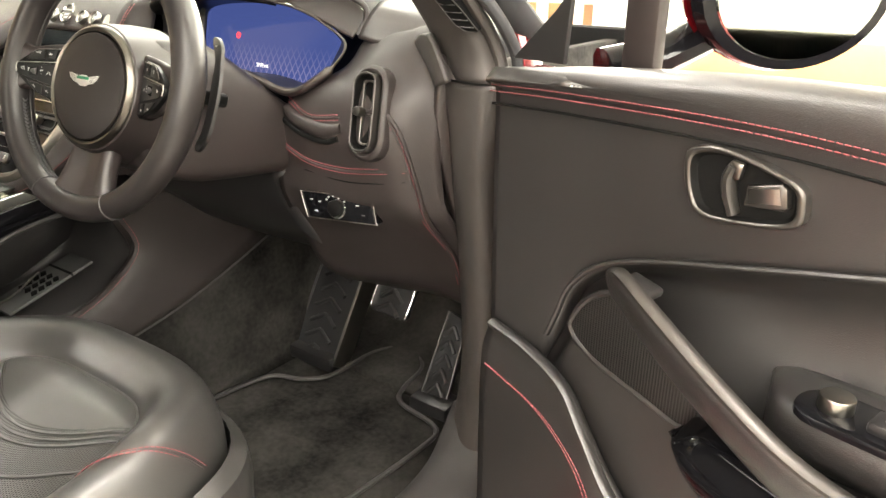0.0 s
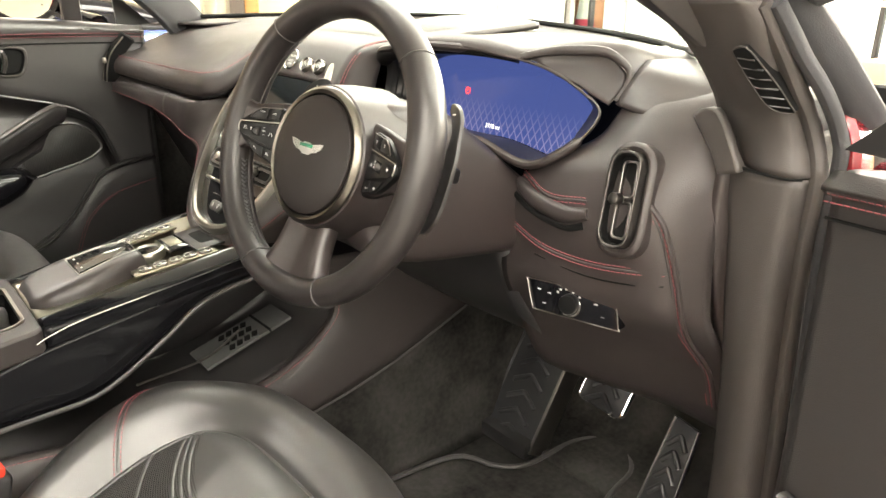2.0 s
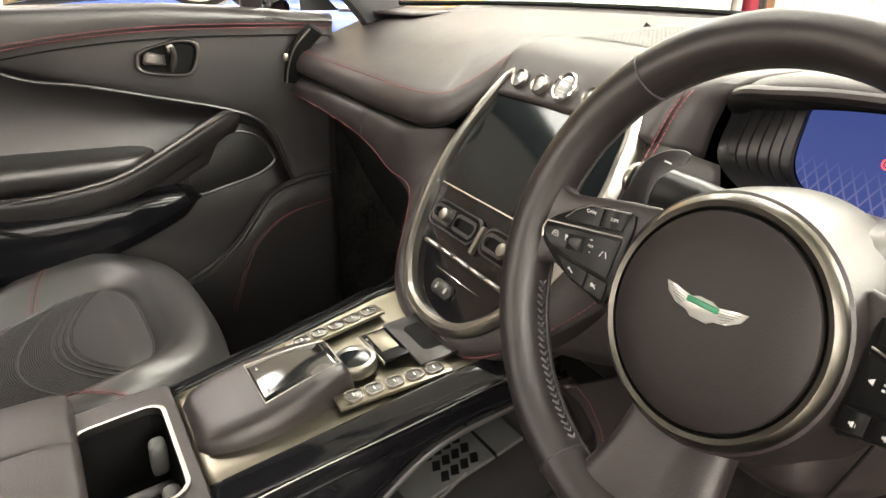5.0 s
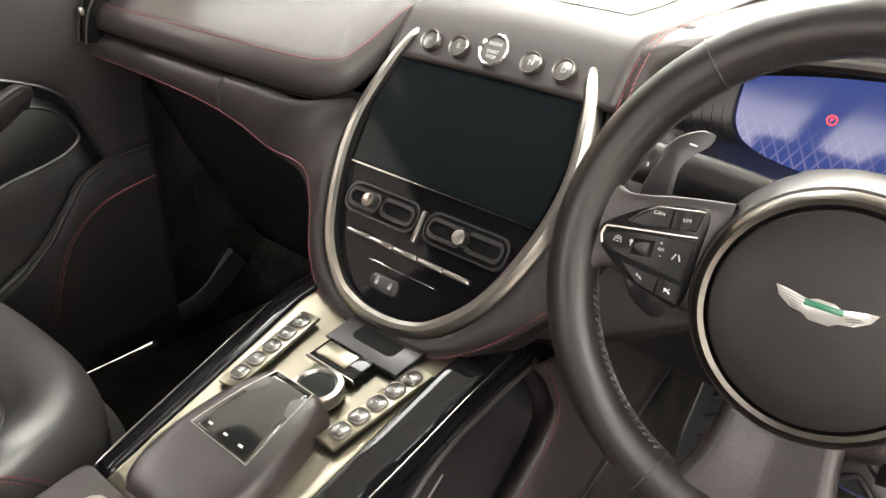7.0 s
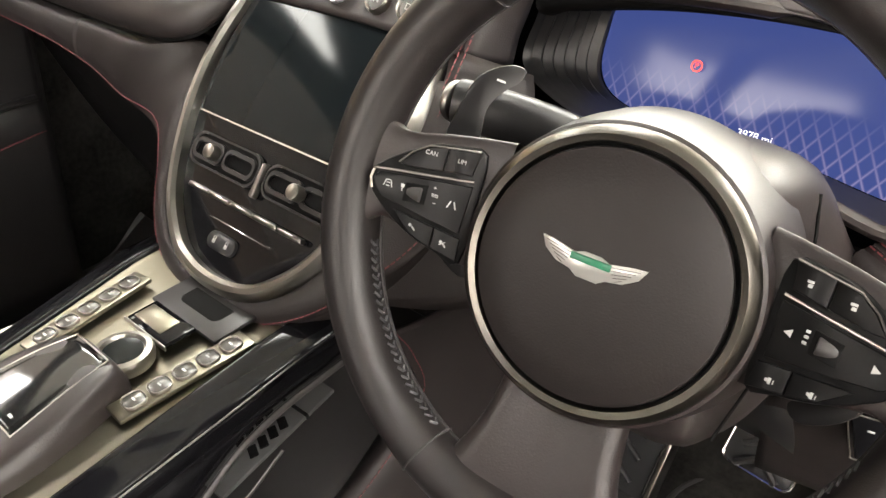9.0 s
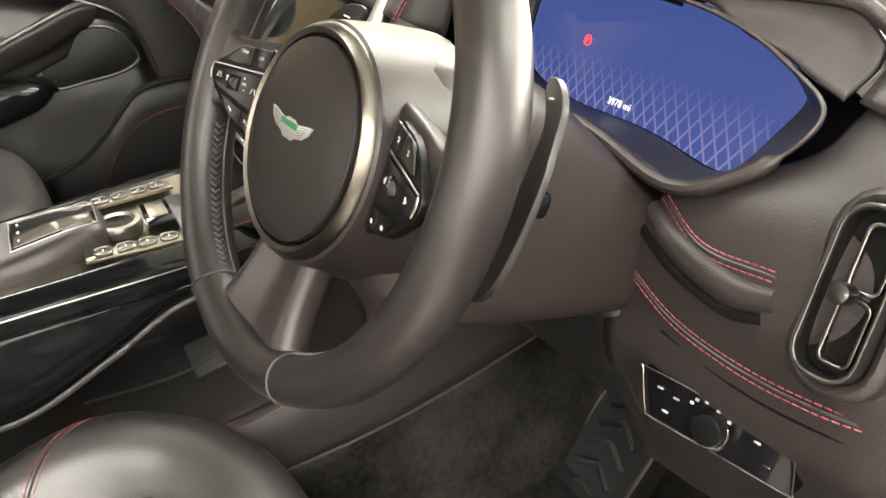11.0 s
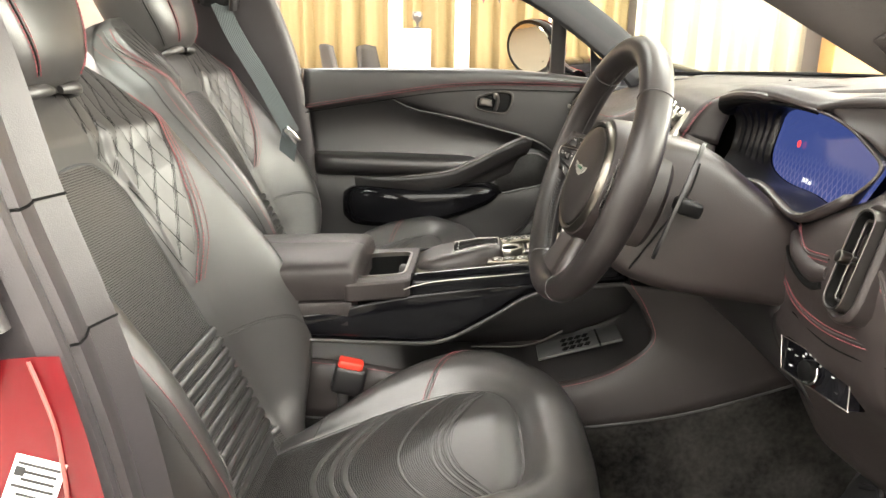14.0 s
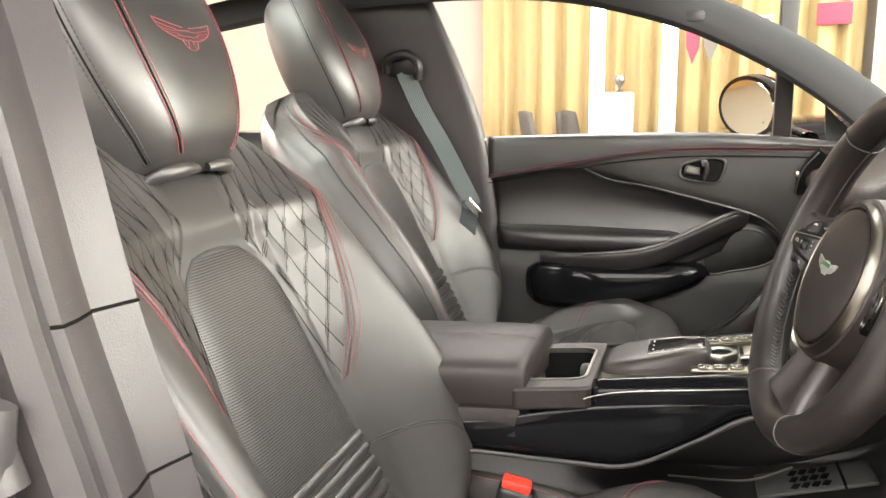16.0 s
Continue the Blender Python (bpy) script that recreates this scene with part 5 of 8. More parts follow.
part("light_dial", rod(0.0120, 0.012, 28, bevel=0.002, rot=Matrix.Rotation(radians(90), 3, "X")), SWITCHBLACK, sp, "rotary light dial", m=MP @ Matrix.Translation((0.0, -0.005, 0)))
part("dial_crescent", sweep([MP @ Vector((0.0140 * math.cos(a), -0.0050, 0.0140 * math.sin(a))) for a in [radians(-150 + 15 * k) for k in range(13)]], oval(0.0026, 0.0022, 8), up=(0, -1, 0), scale=lambda f: 0.25 + 0.75 * math.sin(math.pi * f)), CHROME, sp, "chrome crescent grip")
for k in range(5):
    part("dial_mark", rbox(0.0030, 0.001, 0.0024, 0.0004), MARK, sp, m=MP @ Matrix.Translation((0.0185 * math.cos(radians(55 + 30 * k)), -0.0005, 0.0150 * math.sin(radians(40 + 25 * k)) if k != 2 else 0.0155)))
for kx, kz in ((-0.044, 0.008), (-0.030, 0.006), (0.032, 0.006), (0.042, -0.007), (-0.036, -0.008)):
    part("switch_mark", rbox(0.005, 0.001, 0.0016, 0.0004), MARK if kx != 0.042 else CHROME, sp, m=MP @ Matrix.Translation((kx, -0.0005, kz)))
# knee panels and underside
part("knee_panel", patch([[(0.15, 0.16, 0.86), (0.30, 0.22, 0.90), (0.45, 0.255, 0.90)], [(0.14, 0.25, 0.80), (0.30, 0.28, 0.80), (0.46, 0.27, 0.83)],
                          [(0.14, 0.36, 0.72), (0.30, 0.36, 0.72), (0.47, 0.31, 0.76)], [(0.14, 0.55, 0.66), (0.30, 0.55, 0.66), (0.47, 0.40, 0.68)]], 5, 5), HARD, dash, thick=0.01)
part("side_shroud", patch([[(0.702, 0.30, 1.06), (0.702, 0.40, 1.085)], [(0.702, 0.298, 0.95), (0.702, 0.45, 0.95)], [(0.702, 0.365, 0.78), (0.702, 0.5, 0.78)], [(0.70, 0.42, 0.66), (0.70, 0.55, 0.66)]], 3, 3), SOFT, dash, thick=0.01)
part("dash_shelf", patch([[(0.62, 0.36, 1.075), (0.66, 0.36, 1.082), (0.70, 0.36, 1.088)], [(0.58, 0.42, 1.10), (0.62, 0.42, 1.10), (0.68, 0.40, 1.10)], [(0.40, 0.55, 1.10), (0.5, 0.5, 1.10), (0.60, 0.42, 1.10)]], 4, 4), LEATHER, dash, thick=0.008)

def lerp_table(tab, x):
    for (x0, y0_), (x1, y1_) in zip(tab, tab[1:]):
        if x <= x1:
            t = max(0.0, (x - x0) / (x1 - x0))
            i = [p[0] for p in tab].index(x0)
            d = x1 - x0
            m0 = (y1_ - tab[i - 1][1]) / (x1 - tab[i - 1][0]) if i else (y1_ - y0_) / d
            m1 = (tab[i + 2][1] - y0_) / (tab[i + 2][0] - x0) if i + 2 < len(tab) else (y1_ - y0_) / d
            return (2 * t ** 3 - 3 * t * t + 1) * y0_ + (t ** 3 - 2 * t * t + t) * d * m0 + (3 * t * t - 2 * t ** 3) * y1_ + (t ** 3 - t * t) * d * m1
    return tab[-1][1]


COVER = mat("airbag_cover_plastic", (0.0130, 0.0106, 0.0102), 0.46, spec=0.26, bump=0.25, scale=130, vary=0.08)
PADGLASS = mat("touch_pad_glass", (0.010, 0.010, 0.010), 0.07, spec=0.7, vary=0.0)
HUBMETAL = mat("dark_bronze_satin", (0.13, 0.12, 0.105), 0.30, metal=1.0, bump=0.05, scale=200, vary=0.05)
PADDLE = ((0.104, 0.0795), (0.1135, 0.0802), (0.126, 0.0738), (0.135, 0.0625), (0.1397, 0.0427), (0.1432, 0.0254), (0.142, -0.010), (0.132, -0.045), (0.110, -0.062), (0.099, -0.056), (0.112, -0.040), (0.120, -0.010), (0.1207, 0.031), (0.1215, 0.0494), (0.1172, 0.0596), (0.1112, 0.0665), (0.1052, 0.0725))
PMARK = (0.117, 0.0690)
# ---- steering wheel ----
wheel = thing("steering_wheel", "black leather three-spoke steering wheel with round hub", "steering wheel", pose(0.3805, 0.0215, 1.0315, -18.5, 1.4, 6))
R = 0.1580
RY = 0.0010


def rim_section(a):
    """Outline of the rim's section: fuller at the grips, narrower at the top."""
    grip = 1 + 0.06 * max(0, math.cos(2 * (a - 0.15))) ** 2
    return [(u * grip, v * grip) for u, v in oval(0.0160, 0.0190, 20, 2.25)]


bm = bmesh.new()
rows = []
for k in range(120):
    a = 2 * math.pi * k / 120
    rad = Vector((math.cos(a), 0, math.sin(a)))
    rows.append([rad * (R + u) + Vector((0, RY + v, 0)) for u, v in rim_section(a)])
grid(bm, rows, cu=True, cv=True)
part("rim", bm, WHEELHIDE, wheel, "smooth black leather rim")
for a in (131, 42, -114, -66):
    q = radians(a)
    rad = Vector((math.cos(q), 0, math.sin(q)))
    c = rad * R + Vector((0, RY, 0))
    part("rim_seam", sweep([c + rad * u * 1.012 + Vector((0, v * 1.012, 0)) for u, v in rim_section(q)], oval(0.0010, 0.0007, 6), up=tuple(rad.cross(Vector((0, 1, 0)))), closed=True), RUBBER, wheel)
# joint of the leather that runs round the inner side, laced stitches on it low on both sides
joint = []
for k in range(120):
    a = 2 * math.pi * k / 120
    u, v = rim_section(a)[9]
    joint.append(Vector((math.cos(a) * (R + u - 0.0002), RY + v, math.sin(a) * (R + u - 0.0002))))
part("rim_joint", sweep(joint, oval(0.0007, 0.0011, 6), up=(0, -1, 0), closed=True), RUBBER, wheel)
for a0, a1 in ((196, 246), (-66, -16)):
    bm = bmesh.new()
    for k in range(int((a1 - a0) / 2.1)):
        a = radians(a0 + 2.1 * k)
        u, v = rim_section(a)[10]
        for slant in (-1, 1):
            p0 = Vector((math.cos(a) * (R + u), RY + v - 0.0035 * slant, math.sin(a) * (R + u)))
            b = a + radians(1.3)
            p1 = Vector((math.cos(b) * (R + u - 0.0006), RY + v, math.sin(b) * (R + u - 0.0006)))
            sweep([p0, p1], oval(0.0010, 0.0008, 5), up=(0.3, -1, 0.2), bm=bm)
    tagged(part("rim_lacing", bm, BLACKTHREAD, wheel, "black laced stitching", recalc=False), kind="stuff")
MW = pose(0.001, 0.0, -0.009, 90, 0, 0)
part("hub_body", lathe([(0.060, -0.076), (0.086, -0.072), (0.0895, -0.066), (0.0855, -0.036), (0.0800, -0.010), (0.0775, 0.001), (0.0745, 0.0035), (0.068, 0.003), (0.0001, 0.003)], 64), SOFT, wheel, m=MW)
part("hub_ring", lathe([(0.0660, 0.0035), (0.0672, 0.0085), (0.0705, 0.0098), (0.0742, 0.0062), (0.0760, 0.0015), (0.0758, -0.002), (0.066, -0.002)], 64), HUBMETAL, wheel, "dark satin metal hub ring", m=MW)
part("hub_groove", lathe([(0.0640, 0.0042), (0.0662, 0.0042)], 64), DARK, wheel, m=MW)
part("airbag_cover", lathe([(0.0640, 0.004), (0.0646, 0.0085), (0.0640, 0.0101), (0.0622, 0.0110), (0.045, 0.0134), (0.02, 0.0146), (0.0001, 0.0148)], 64), COVER, wheel, "smooth black airbag cover", m=MW)
# wing badge as a plain silver shape
MB = Matrix.Translation((-0.0018, -0.0155, -0.001))
wing = [(-0.0275, 0.0052), (-0.021, 0.0046), (-0.009, 0.0022), (-0.0045, 0.0040), (0.0045, 0.0040), (0.009, 0.0022), (0.021, 0.0046), (0.0275, 0.0052), (0.0245, -0.0005), (0.0175, -0.0050), (0.0095, -0.0066), (0.0055, -0.0092), (-0.0055, -0.0092), (-0.0095, -0.0066), (-0.0175, -0.0050), (-0.0245, -0.0005)]
badge = part("badge", plate(wing, 0.0040, MB, inset=0.0006), SILVER, wheel, "plain silver wing-shaped badge with green bar")
for side in (1, -1):
    for k in range(5):
        part("feather_line", sweep([MB @ Vector((side * (0.0090 + 0.0012 * k), -0.0001, 0.0010 - 0.0015 * k)), MB @ Vector((side * (0.0245 - 0.0018 * k), -0.0001, 0.0036 - 0.0017 * k))], oval(0.00022, 0.0002, 5), up=(0, -1, 0)), GUNMETAL, badge)
part("badge_bar", rbox(0.0210, 0.0016, 0.0036, 0.0004, at=MB @ Vector((0, -0.0004, 0.0004))), GREEN, badge, "green enamel bar")
# side spokes with their button pods
for side in (1, -1):
    sp_rows = []
    for x, zt, zb in ((0.068, 0.040, -0.036), (0.085, 0.0378, -0.0345), (0.104, 0.0345, -0.0305), (0.122, 0.0305, -0.0240), (0.134, 0.0300, -0.0225), (0.143, 0.0370, -0.0330), (0.150, 0.0500, -0.0520)):
        yf = 0.0065 - 0.25 * (x - 0.083)
        zc, hh = (zt + zb) / 2, (zt - zb) / 2
        sp_rows.append([(side * x, yf + 0.006, zt), (side * x, yf, zc + hh * 0.86), (side * x, yf, zc), (side * x, yf, zc - hh * 0.86), (side * x, yf + 0.006, zb), (side * x, yf + 0.020, zc - hh * 0.8), (side * x, yf + 0.024, zc), (side * x, yf + 0.020, zc + hh * 0.8)])
    bm = bmesh.new()
    grid(bm, smoothgrid(sp_rows, 5, 5, cu=True), cu=True)
    part("spoke", bm, SOFT, wheel)
    podm = Matrix.Translation((side * 0.083, 0.0025, 0)) @ Matrix.Rotation(radians(-side * 16.7), 4, "Z")

    def on_pod(x, z, out=0.0):
        return podm @ Vector((side * (x - 0.083) * 1.044, -out, z))

    def pod_plate(pts, depth, out, inset):
        return plate([(side * (x - 0.083) * 1.044, z) for x, z in pts], depth, podm @ Matrix.Translation((0, -out, 0)), inset=inset)
    pod = part("button_pod", pod_plate([(p.x, p.z) for p in cr([(0.0795, 0, 0.0295), (0.095, 0, 0.0300), (0.108, 0, 0.0275), (0.124, 0, 0.0180), (0.1375, 0, 0.0065), (0.1395, 0, 0.0), (0.1365, 0, -0.0078), (0.124, 0, -0.0185), (0.110, 0, -0.0265), (0.094, 0, -0.0315), (0.0795, 0, -0.0335), (0.0785, 0, 0.0)], 3, True)], 0.016, 0.0, 0.0015), SWITCHBLACK, wheel, "black steering wheel button pod")
    for o in (((0.0825, 0.0300), (0.0998, 0.0280), (0.0998, 0.0146), (0.0845, 0.0168)), ((0.1004, 0.0279), (0.1100, 0.0258), (0.1180, 0.0200), (0.1242, 0.0122), (0.1180, 0.0118), (0.1004, 0.0145)),
              ((0.0825, 0.0108), (0.110, 0.0078), (0.134, 0.0048), (0.1368, 0.0005), (0.1352, -0.0056), (0.1295, -0.0090), (0.105, -0.0135), (0.0835, -0.0165)),
              ((0.0820, -0.0192), (0.0968, -0.0172), (0.0968, -0.0290), (0.0812, -0.0325)), ((0.0974, -0.0172), (0.1215, -0.0142), (0.1105, -0.0252), (0.0974, -0.0289))):
        part("button", pod_plate(o, 0.004, 0.0016, 0.0008), SWITCHBLACK, pod)
    part("pod_strip", sweep([on_pod(x, z, 0.0012) for x, z in ((0.0825, 0.0138), (0.100, 0.0112), (0.120, 0.0085), (0.1372, 0.0060))], oval(0.0007, 0.0006, 6), up=(0, -1, 0)), SATIN, pod, "thin satin strip")
    part("pod_tip", sweep([on_pod(x, z, 0.0012) for x, z in ((0.1372, 0.0052), (0.1383, 0.0), (0.1366, -0.0058))], oval(0.0009, 0.0006, 6), up=(0, -1, 0)), SATIN, pod)
    # edge glint of the top keys, built as a thin metal line
    part("key_glint", sweep([on_pod(x, z, 0.0018) for x, z in ((0.0826, 0.0306), (0.110, 0.0264), (0.1186, 0.0204), (0.1246, 0.0128))], oval(0.0005, 0.0005, 6), up=(0, -1, 0)), GUNMETAL, pod)
    rx_ = 0.1118 if side < 0 else 0.1055
    part("roller_well", pod_plate([(rx_ - 0.0062, 0.0046), (rx_ + 0.0062, 0.0030), (rx_ + 0.0062, -0.0080), (rx_ - 0.0062, -0.0068)], 0.004, 0.0020, 0.0006), DARK, pod)
    part("thumb_roller", rod(0.0048, 0.0092, 18, at=on_pod(rx_, -0.0018, -0.0012), rot=Matrix.Rotation(radians(90), 3, "Y"), bevel=0.0008), RUBBER, pod, "ribbed thumb roller")

    def bar(x, z, w, h, lean=0.0):
        m = podm @ Matrix.Translation((side * (x - 0.083) * 1.044, -0.0019, z)) @ Matrix.Rotation(radians(lean), 4, "Y")
        part("button_mark", rbox(w, 0.0003, h, 0.0001, 1, at=m.translation, rot=m.to_3x3()), MARK, pod)
    if side < 0:
        for word, size, x, z in (("CAN", 0.0034, 0.1085, 0.0225), ("LIM", 0.0034, 0.0915, 0.0225), ("RES", 0.0026, 0.1010, 0.0002)):
            words("button_mark", word, size, podm @ Matrix.Translation((side * (x - 0.083) * 1.044, -0.0019, z)), pod, MARK, 0.0001)
        bar(0.1018, 0.0044, 0.0018, 0.0004)
        bar(0.1018, 0.0044, 0.0004, 0.0018)
        bar(0.1005, -0.0040, 0.0018, 0.0004)
        for x, ln in ((0.1296, 16), (0.1258, -16)):
            bar(x, -0.0006, 0.0006, 0.0040, ln)
        for z in (-0.0020, -0.0002, 0.0014):
            bar(0.1277, z, 0.0022, 0.0006)
        bar(0.1195, 0.0004, 0.0020, 0.0020)
        bar(0.1195, -0.0016, 0.0006, 0.0022)
        for x, ln in ((0.0925, 22), (0.0892, -22)):
            bar(x, -0.0020, 0.0008, 0.0046, ln)
        for x, z in ((0.1092, -0.0205), (0.0905, -0.0245)):
            bar(x - 0.0012, z - 0.0008, 0.0030, 0.0009, 40)
            bar(x + 0.0010, z + 0.0007, 0.0016, 0.0016, 40)
        bar(0.0905, -0.0245, 0.0044, 0.0005, -35)
    else:
        for x, z in ((0.0905, 0.0222), (0.1090, 0.0198)):
            bar(x, z + 0.0008, 0.0030, 0.0012)
            bar(x + 0.0004, z - 0.0010, 0.0020, 0.0016)
        for x, d in ((0.0895, -1), (0.1255, 1)):
            o = [(x - d * 0.0016, 0.0004), (x + d * 0.0018, -0.0018), (x - d * 0.0016, -0.0034)]
            part("button_mark", pod_plate(o, 0.0004, 0.0020, 0.0), MARK, pod)
        for z in (0.0024, -0.0002, -0.0030):
            bar(0.0970, z, 0.0020, 0.0014)
        for x, z in ((0.0895, -0.0256), (0.1070, -0.0232)):
            bar(x - 0.0010, z, 0.0014, 0.0016)
            bar(x + 0.0004, z, 0.0014, 0.0030)
            bar(x + 0.0021, z, 0.0005, 0.0020)
# broad lower spoke, hollowed along its middle
rows = []
for f in (0.0, 0.25, 0.5, 0.75, 0.92, 1.0):
    z = -0.070 - f * 0.082
    hw = 0.036 + 0.004 * f + 0.022 * f ** 3
    ky = 0.012 - 0.016 * f
    rows.append([(-hw, 0.004 + ky, z), (-hw * 0.8, -0.004 + ky, z), (-hw * 0.35, -0.001 + ky, z), (0, 0.001 + ky, z), (hw * 0.35, -0.001 + ky, z), (hw * 0.8, -0.004 + ky, z), (hw, 0.004 + ky, z), (hw * 0.85, 0.020 + ky, z), (0, 0.024 + ky, z), (-hw * 0.85, 0.020 + ky, z)])
bm = bmesh.new()
grid(bm, smoothgrid(rows, 4, 5, cu=True), cu=True)
part("lower_spoke", bm, SOFT, wheel, "broad lower spoke")
for side in (1, -1):
    pad = cr([(side * x, 0, z) for x, z in PADDLE], 4, True)
    turn = Matrix.Translation((side * 0.120, 0.069, 0.0)) @ Matrix.Rotation(radians(side * -22), 4, "Z") @ Matrix.Translation((side * -0.120, 0, 0))
    part("shift_paddle", plate([(p.x, p.z) for p in pad], 0.0045, turn, inset=0.0012), HARD, wheel, "dark gear shift paddle")
    part("paddle_mark", rbox(0.0060, 0.0008, 0.0013, 0.0003, at=turn @ Vector((side * PMARK[0], -0.0003, PMARK[1])), rot=turn.to_3x3() @ Matrix.Rotation(radians(side * -6), 3, "Y")), WHITE, wheel)

# steering column shroud with stalks
column = thing("steering_column", "black plastic steering column shroud with stalks", "steering column", pose(0.380, 0.008, 1.030, -16, 0, 0))
bm = bmesh.new()
rows = []
for y, hw, zt, zb in ((0.045, 0.050, 0.056, -0.055), (0.065, 0.062, 0.066, -0.092), (0.13, 0.072, 0.070, -0.100), (0.20, 0.078, 0.046, -0.090), (0.28, 0.084, 0.012, -0.075)):
    rows.append([(-hw * 0.8, y, zt), (0, y, zt + 0.006), (hw * 0.8, y, zt), (hw, y, zt * 0.4), (hw * 1.02, y, zb * 0.5), (hw * 0.85, y, zb), (0, y, zb - 0.004), (-hw * 0.85, y, zb), (-hw * 1.02, y, zb * 0.5), (-hw, y, zt * 0.4)])
g = smoothgrid(rows, 4, 4, cu=True)
vs = grid(bm, g, cu=True)
cap(bm, vs[0])
part("shroud", bm, SOFT, column)
part("stalk", sweep(cr([(-0.060, 0.118, 0.038), (-0.11, 0.118, 0.044), (-0.155, 0.112, 0.046), (-0.178, 0.108, 0.046)], 6), oval(0.012, 0.017, 14, 2.3), up=(0, 0, 1), scale=lambda f: 1.15 - 0.15 * f), HARD, column, "black stalk with white symbols")
part("stalk_tip", rod(0.015, 0.006, 18, at=(-0.181, 0.108, 0.046), rot=Matrix.Rotation(radians(90), 3, "Y"), bevel=0.002), SATIN, column)
for k in (-0.165, -0.075):
    part("stalk_mark", rbox(0.006, 0.0006, 0.003, 0.0003, at=(k, 0.0985, 0.046)), WHITE, column)
part("adjust_lever", rbox(0.030, 0.030, 0.018, 0.005, 3, at=(0.092, 0.115, 0.008)), SWITCHBLACK, column)
part("shroud_joint", sweep(cr([(0.066, 0.118, 0.058), (0.0745, 0.116, 0.02), (0.0755, 0.100, -0.03), (0.066, 0.085, -0.088)], 5), oval(0.0012, 0.001, 6), up=(1, 0, 0)), DARK, column)

# ---- centre console ----
con = thing("centre_console", "piano black centre console with pads and button rows", "console")


def top_z(y):
    return 0.800 + 0.115 * (y + 0.24)


def con_w(y):
    return 0.128 + 0.004 * math.sin((y + 0.24) * 6)


ys = (-0.236, -0.18, -0.10, 0.0, 0.06, 0.12)
for side in (1, -1):
    # glossy shoulders and side walls
    rows = [[(side * 0.094, y, top_z(y) + 0.000), (side * 0.100, y, top_z(y) + 0.004), (side * (con_w(y) - 0.006), y, top_z(y) - 0.002), (side * con_w(y), y, top_z(y) - 0.012), (side * (con_w(y) - 0.002), y, top_z(y) - 0.030)] for y in ys]
    part("gloss_shoulder", patch(rows, 5, 5), GLOSS, con, "piano black shoulder", thick=0.004)
    side_low = {-0.62: 0.690, -0.42: 0.700, -0.30: 0.692, -0.19: 0.690, -0.10: 0.735, -0.03: 0.778, 0.06: 0.795, 0.13: 0.803}
    rows = []
    for y, zl in side_low.items():
        zt = (top_z(y) - 0.026) if y > -0.236 else 0.742 + 0.115 * (y + 0.42) * (1 if y > -0.42 else 0)
        if -0.236 > y > -0.31:
            zt = 0.762
        rows.append([(side * 0.129, y, zt), (side * 0.131, y, zt * 0.6 + zl * 0.4), (side * 0.124, y, zl), (side * 0.10, y, zl - 0.006)])
    part("gloss_side", patch(rows, 5, 6), GLOSS, con, "piano black side panel", thick=0.004)
    part("side_rib", sweep(cr([(side * 0.131, y, zl - 0.002) for y, zl in side_low.items()], 6), oval(0.0032, 0.0036, 10)), RUBBER, con, "dark rubber edge strip")
    part("chrome_line", sweep(cr([(side * 0.133, -0.246, 0.784), (side * 0.133, -0.226, 0.791), (side * 0.131, -0.18, 0.800), (side * 0.131, -0.04, 0.816), (side * 0.129, 0.09, 0.833)], 6), oval(0.0008, 0.0008, 6)), SATIN, con)
# satin inner tray; mirrored ceiling light is put into its beige colour
rows = [[(-0.096, y, top_z(y) + 0.001), (-0.088, y, top_z(y) - 0.002), (-0.05, y, top_z(y) - 0.006), (0.05, y, top_z(y) - 0.006), (0.088, y, top_z(y) - 0.002), (0.096, y, top_z(y) + 0.001)] for y in (-0.236, -0.18, -0.10, 0.0, 0.06, 0.12)]
part("inner_tray", patch(rows, 5, 5), TRAYSHEEN, con, "satin console tray with ceiling reflections in its beige colour", thick=0.004)
part("front_slot_deck", rbox(0.095, 0.046, 0.004, 0.001, at=(0.020, 0.014, top_z(0.018) + 0.0005), rot=Matrix.Rotation(radians(6.5), 3, "X")), HARD, con)
part("front_slot", plate(rrect(0.056, 0.034, 0.008), 0.003, pose(0.020, 0.022, top_z(0.022) + 0.0030, -84, 0, 0)), DARK, con, "black slot in the console")
cv = part("slot_cover", rbox(0.060, 0.030, 0.004, 0.0015, at=(0.012, -0.024, top_z(-0.024) + 0.003), rot=Matrix.Rotation(radians(6.5), 3, "X")), GLOSS, con, "piano black slot cover")
part("cover_plate", rbox(0.040, 0.020, 0.002, 0.001, at=(0.006, -0.024, top_z(-0.024) + 0.0052), rot=Matrix.Rotation(radians(6.5), 3, "X")), TRAYSHEEN, cv)
part("cover_edge", rbox(0.064, 0.0015, 0.0045, 0.0004, at=(0.012, -0.040, top_z(-0.040) + 0.003)), SATIN, cv)
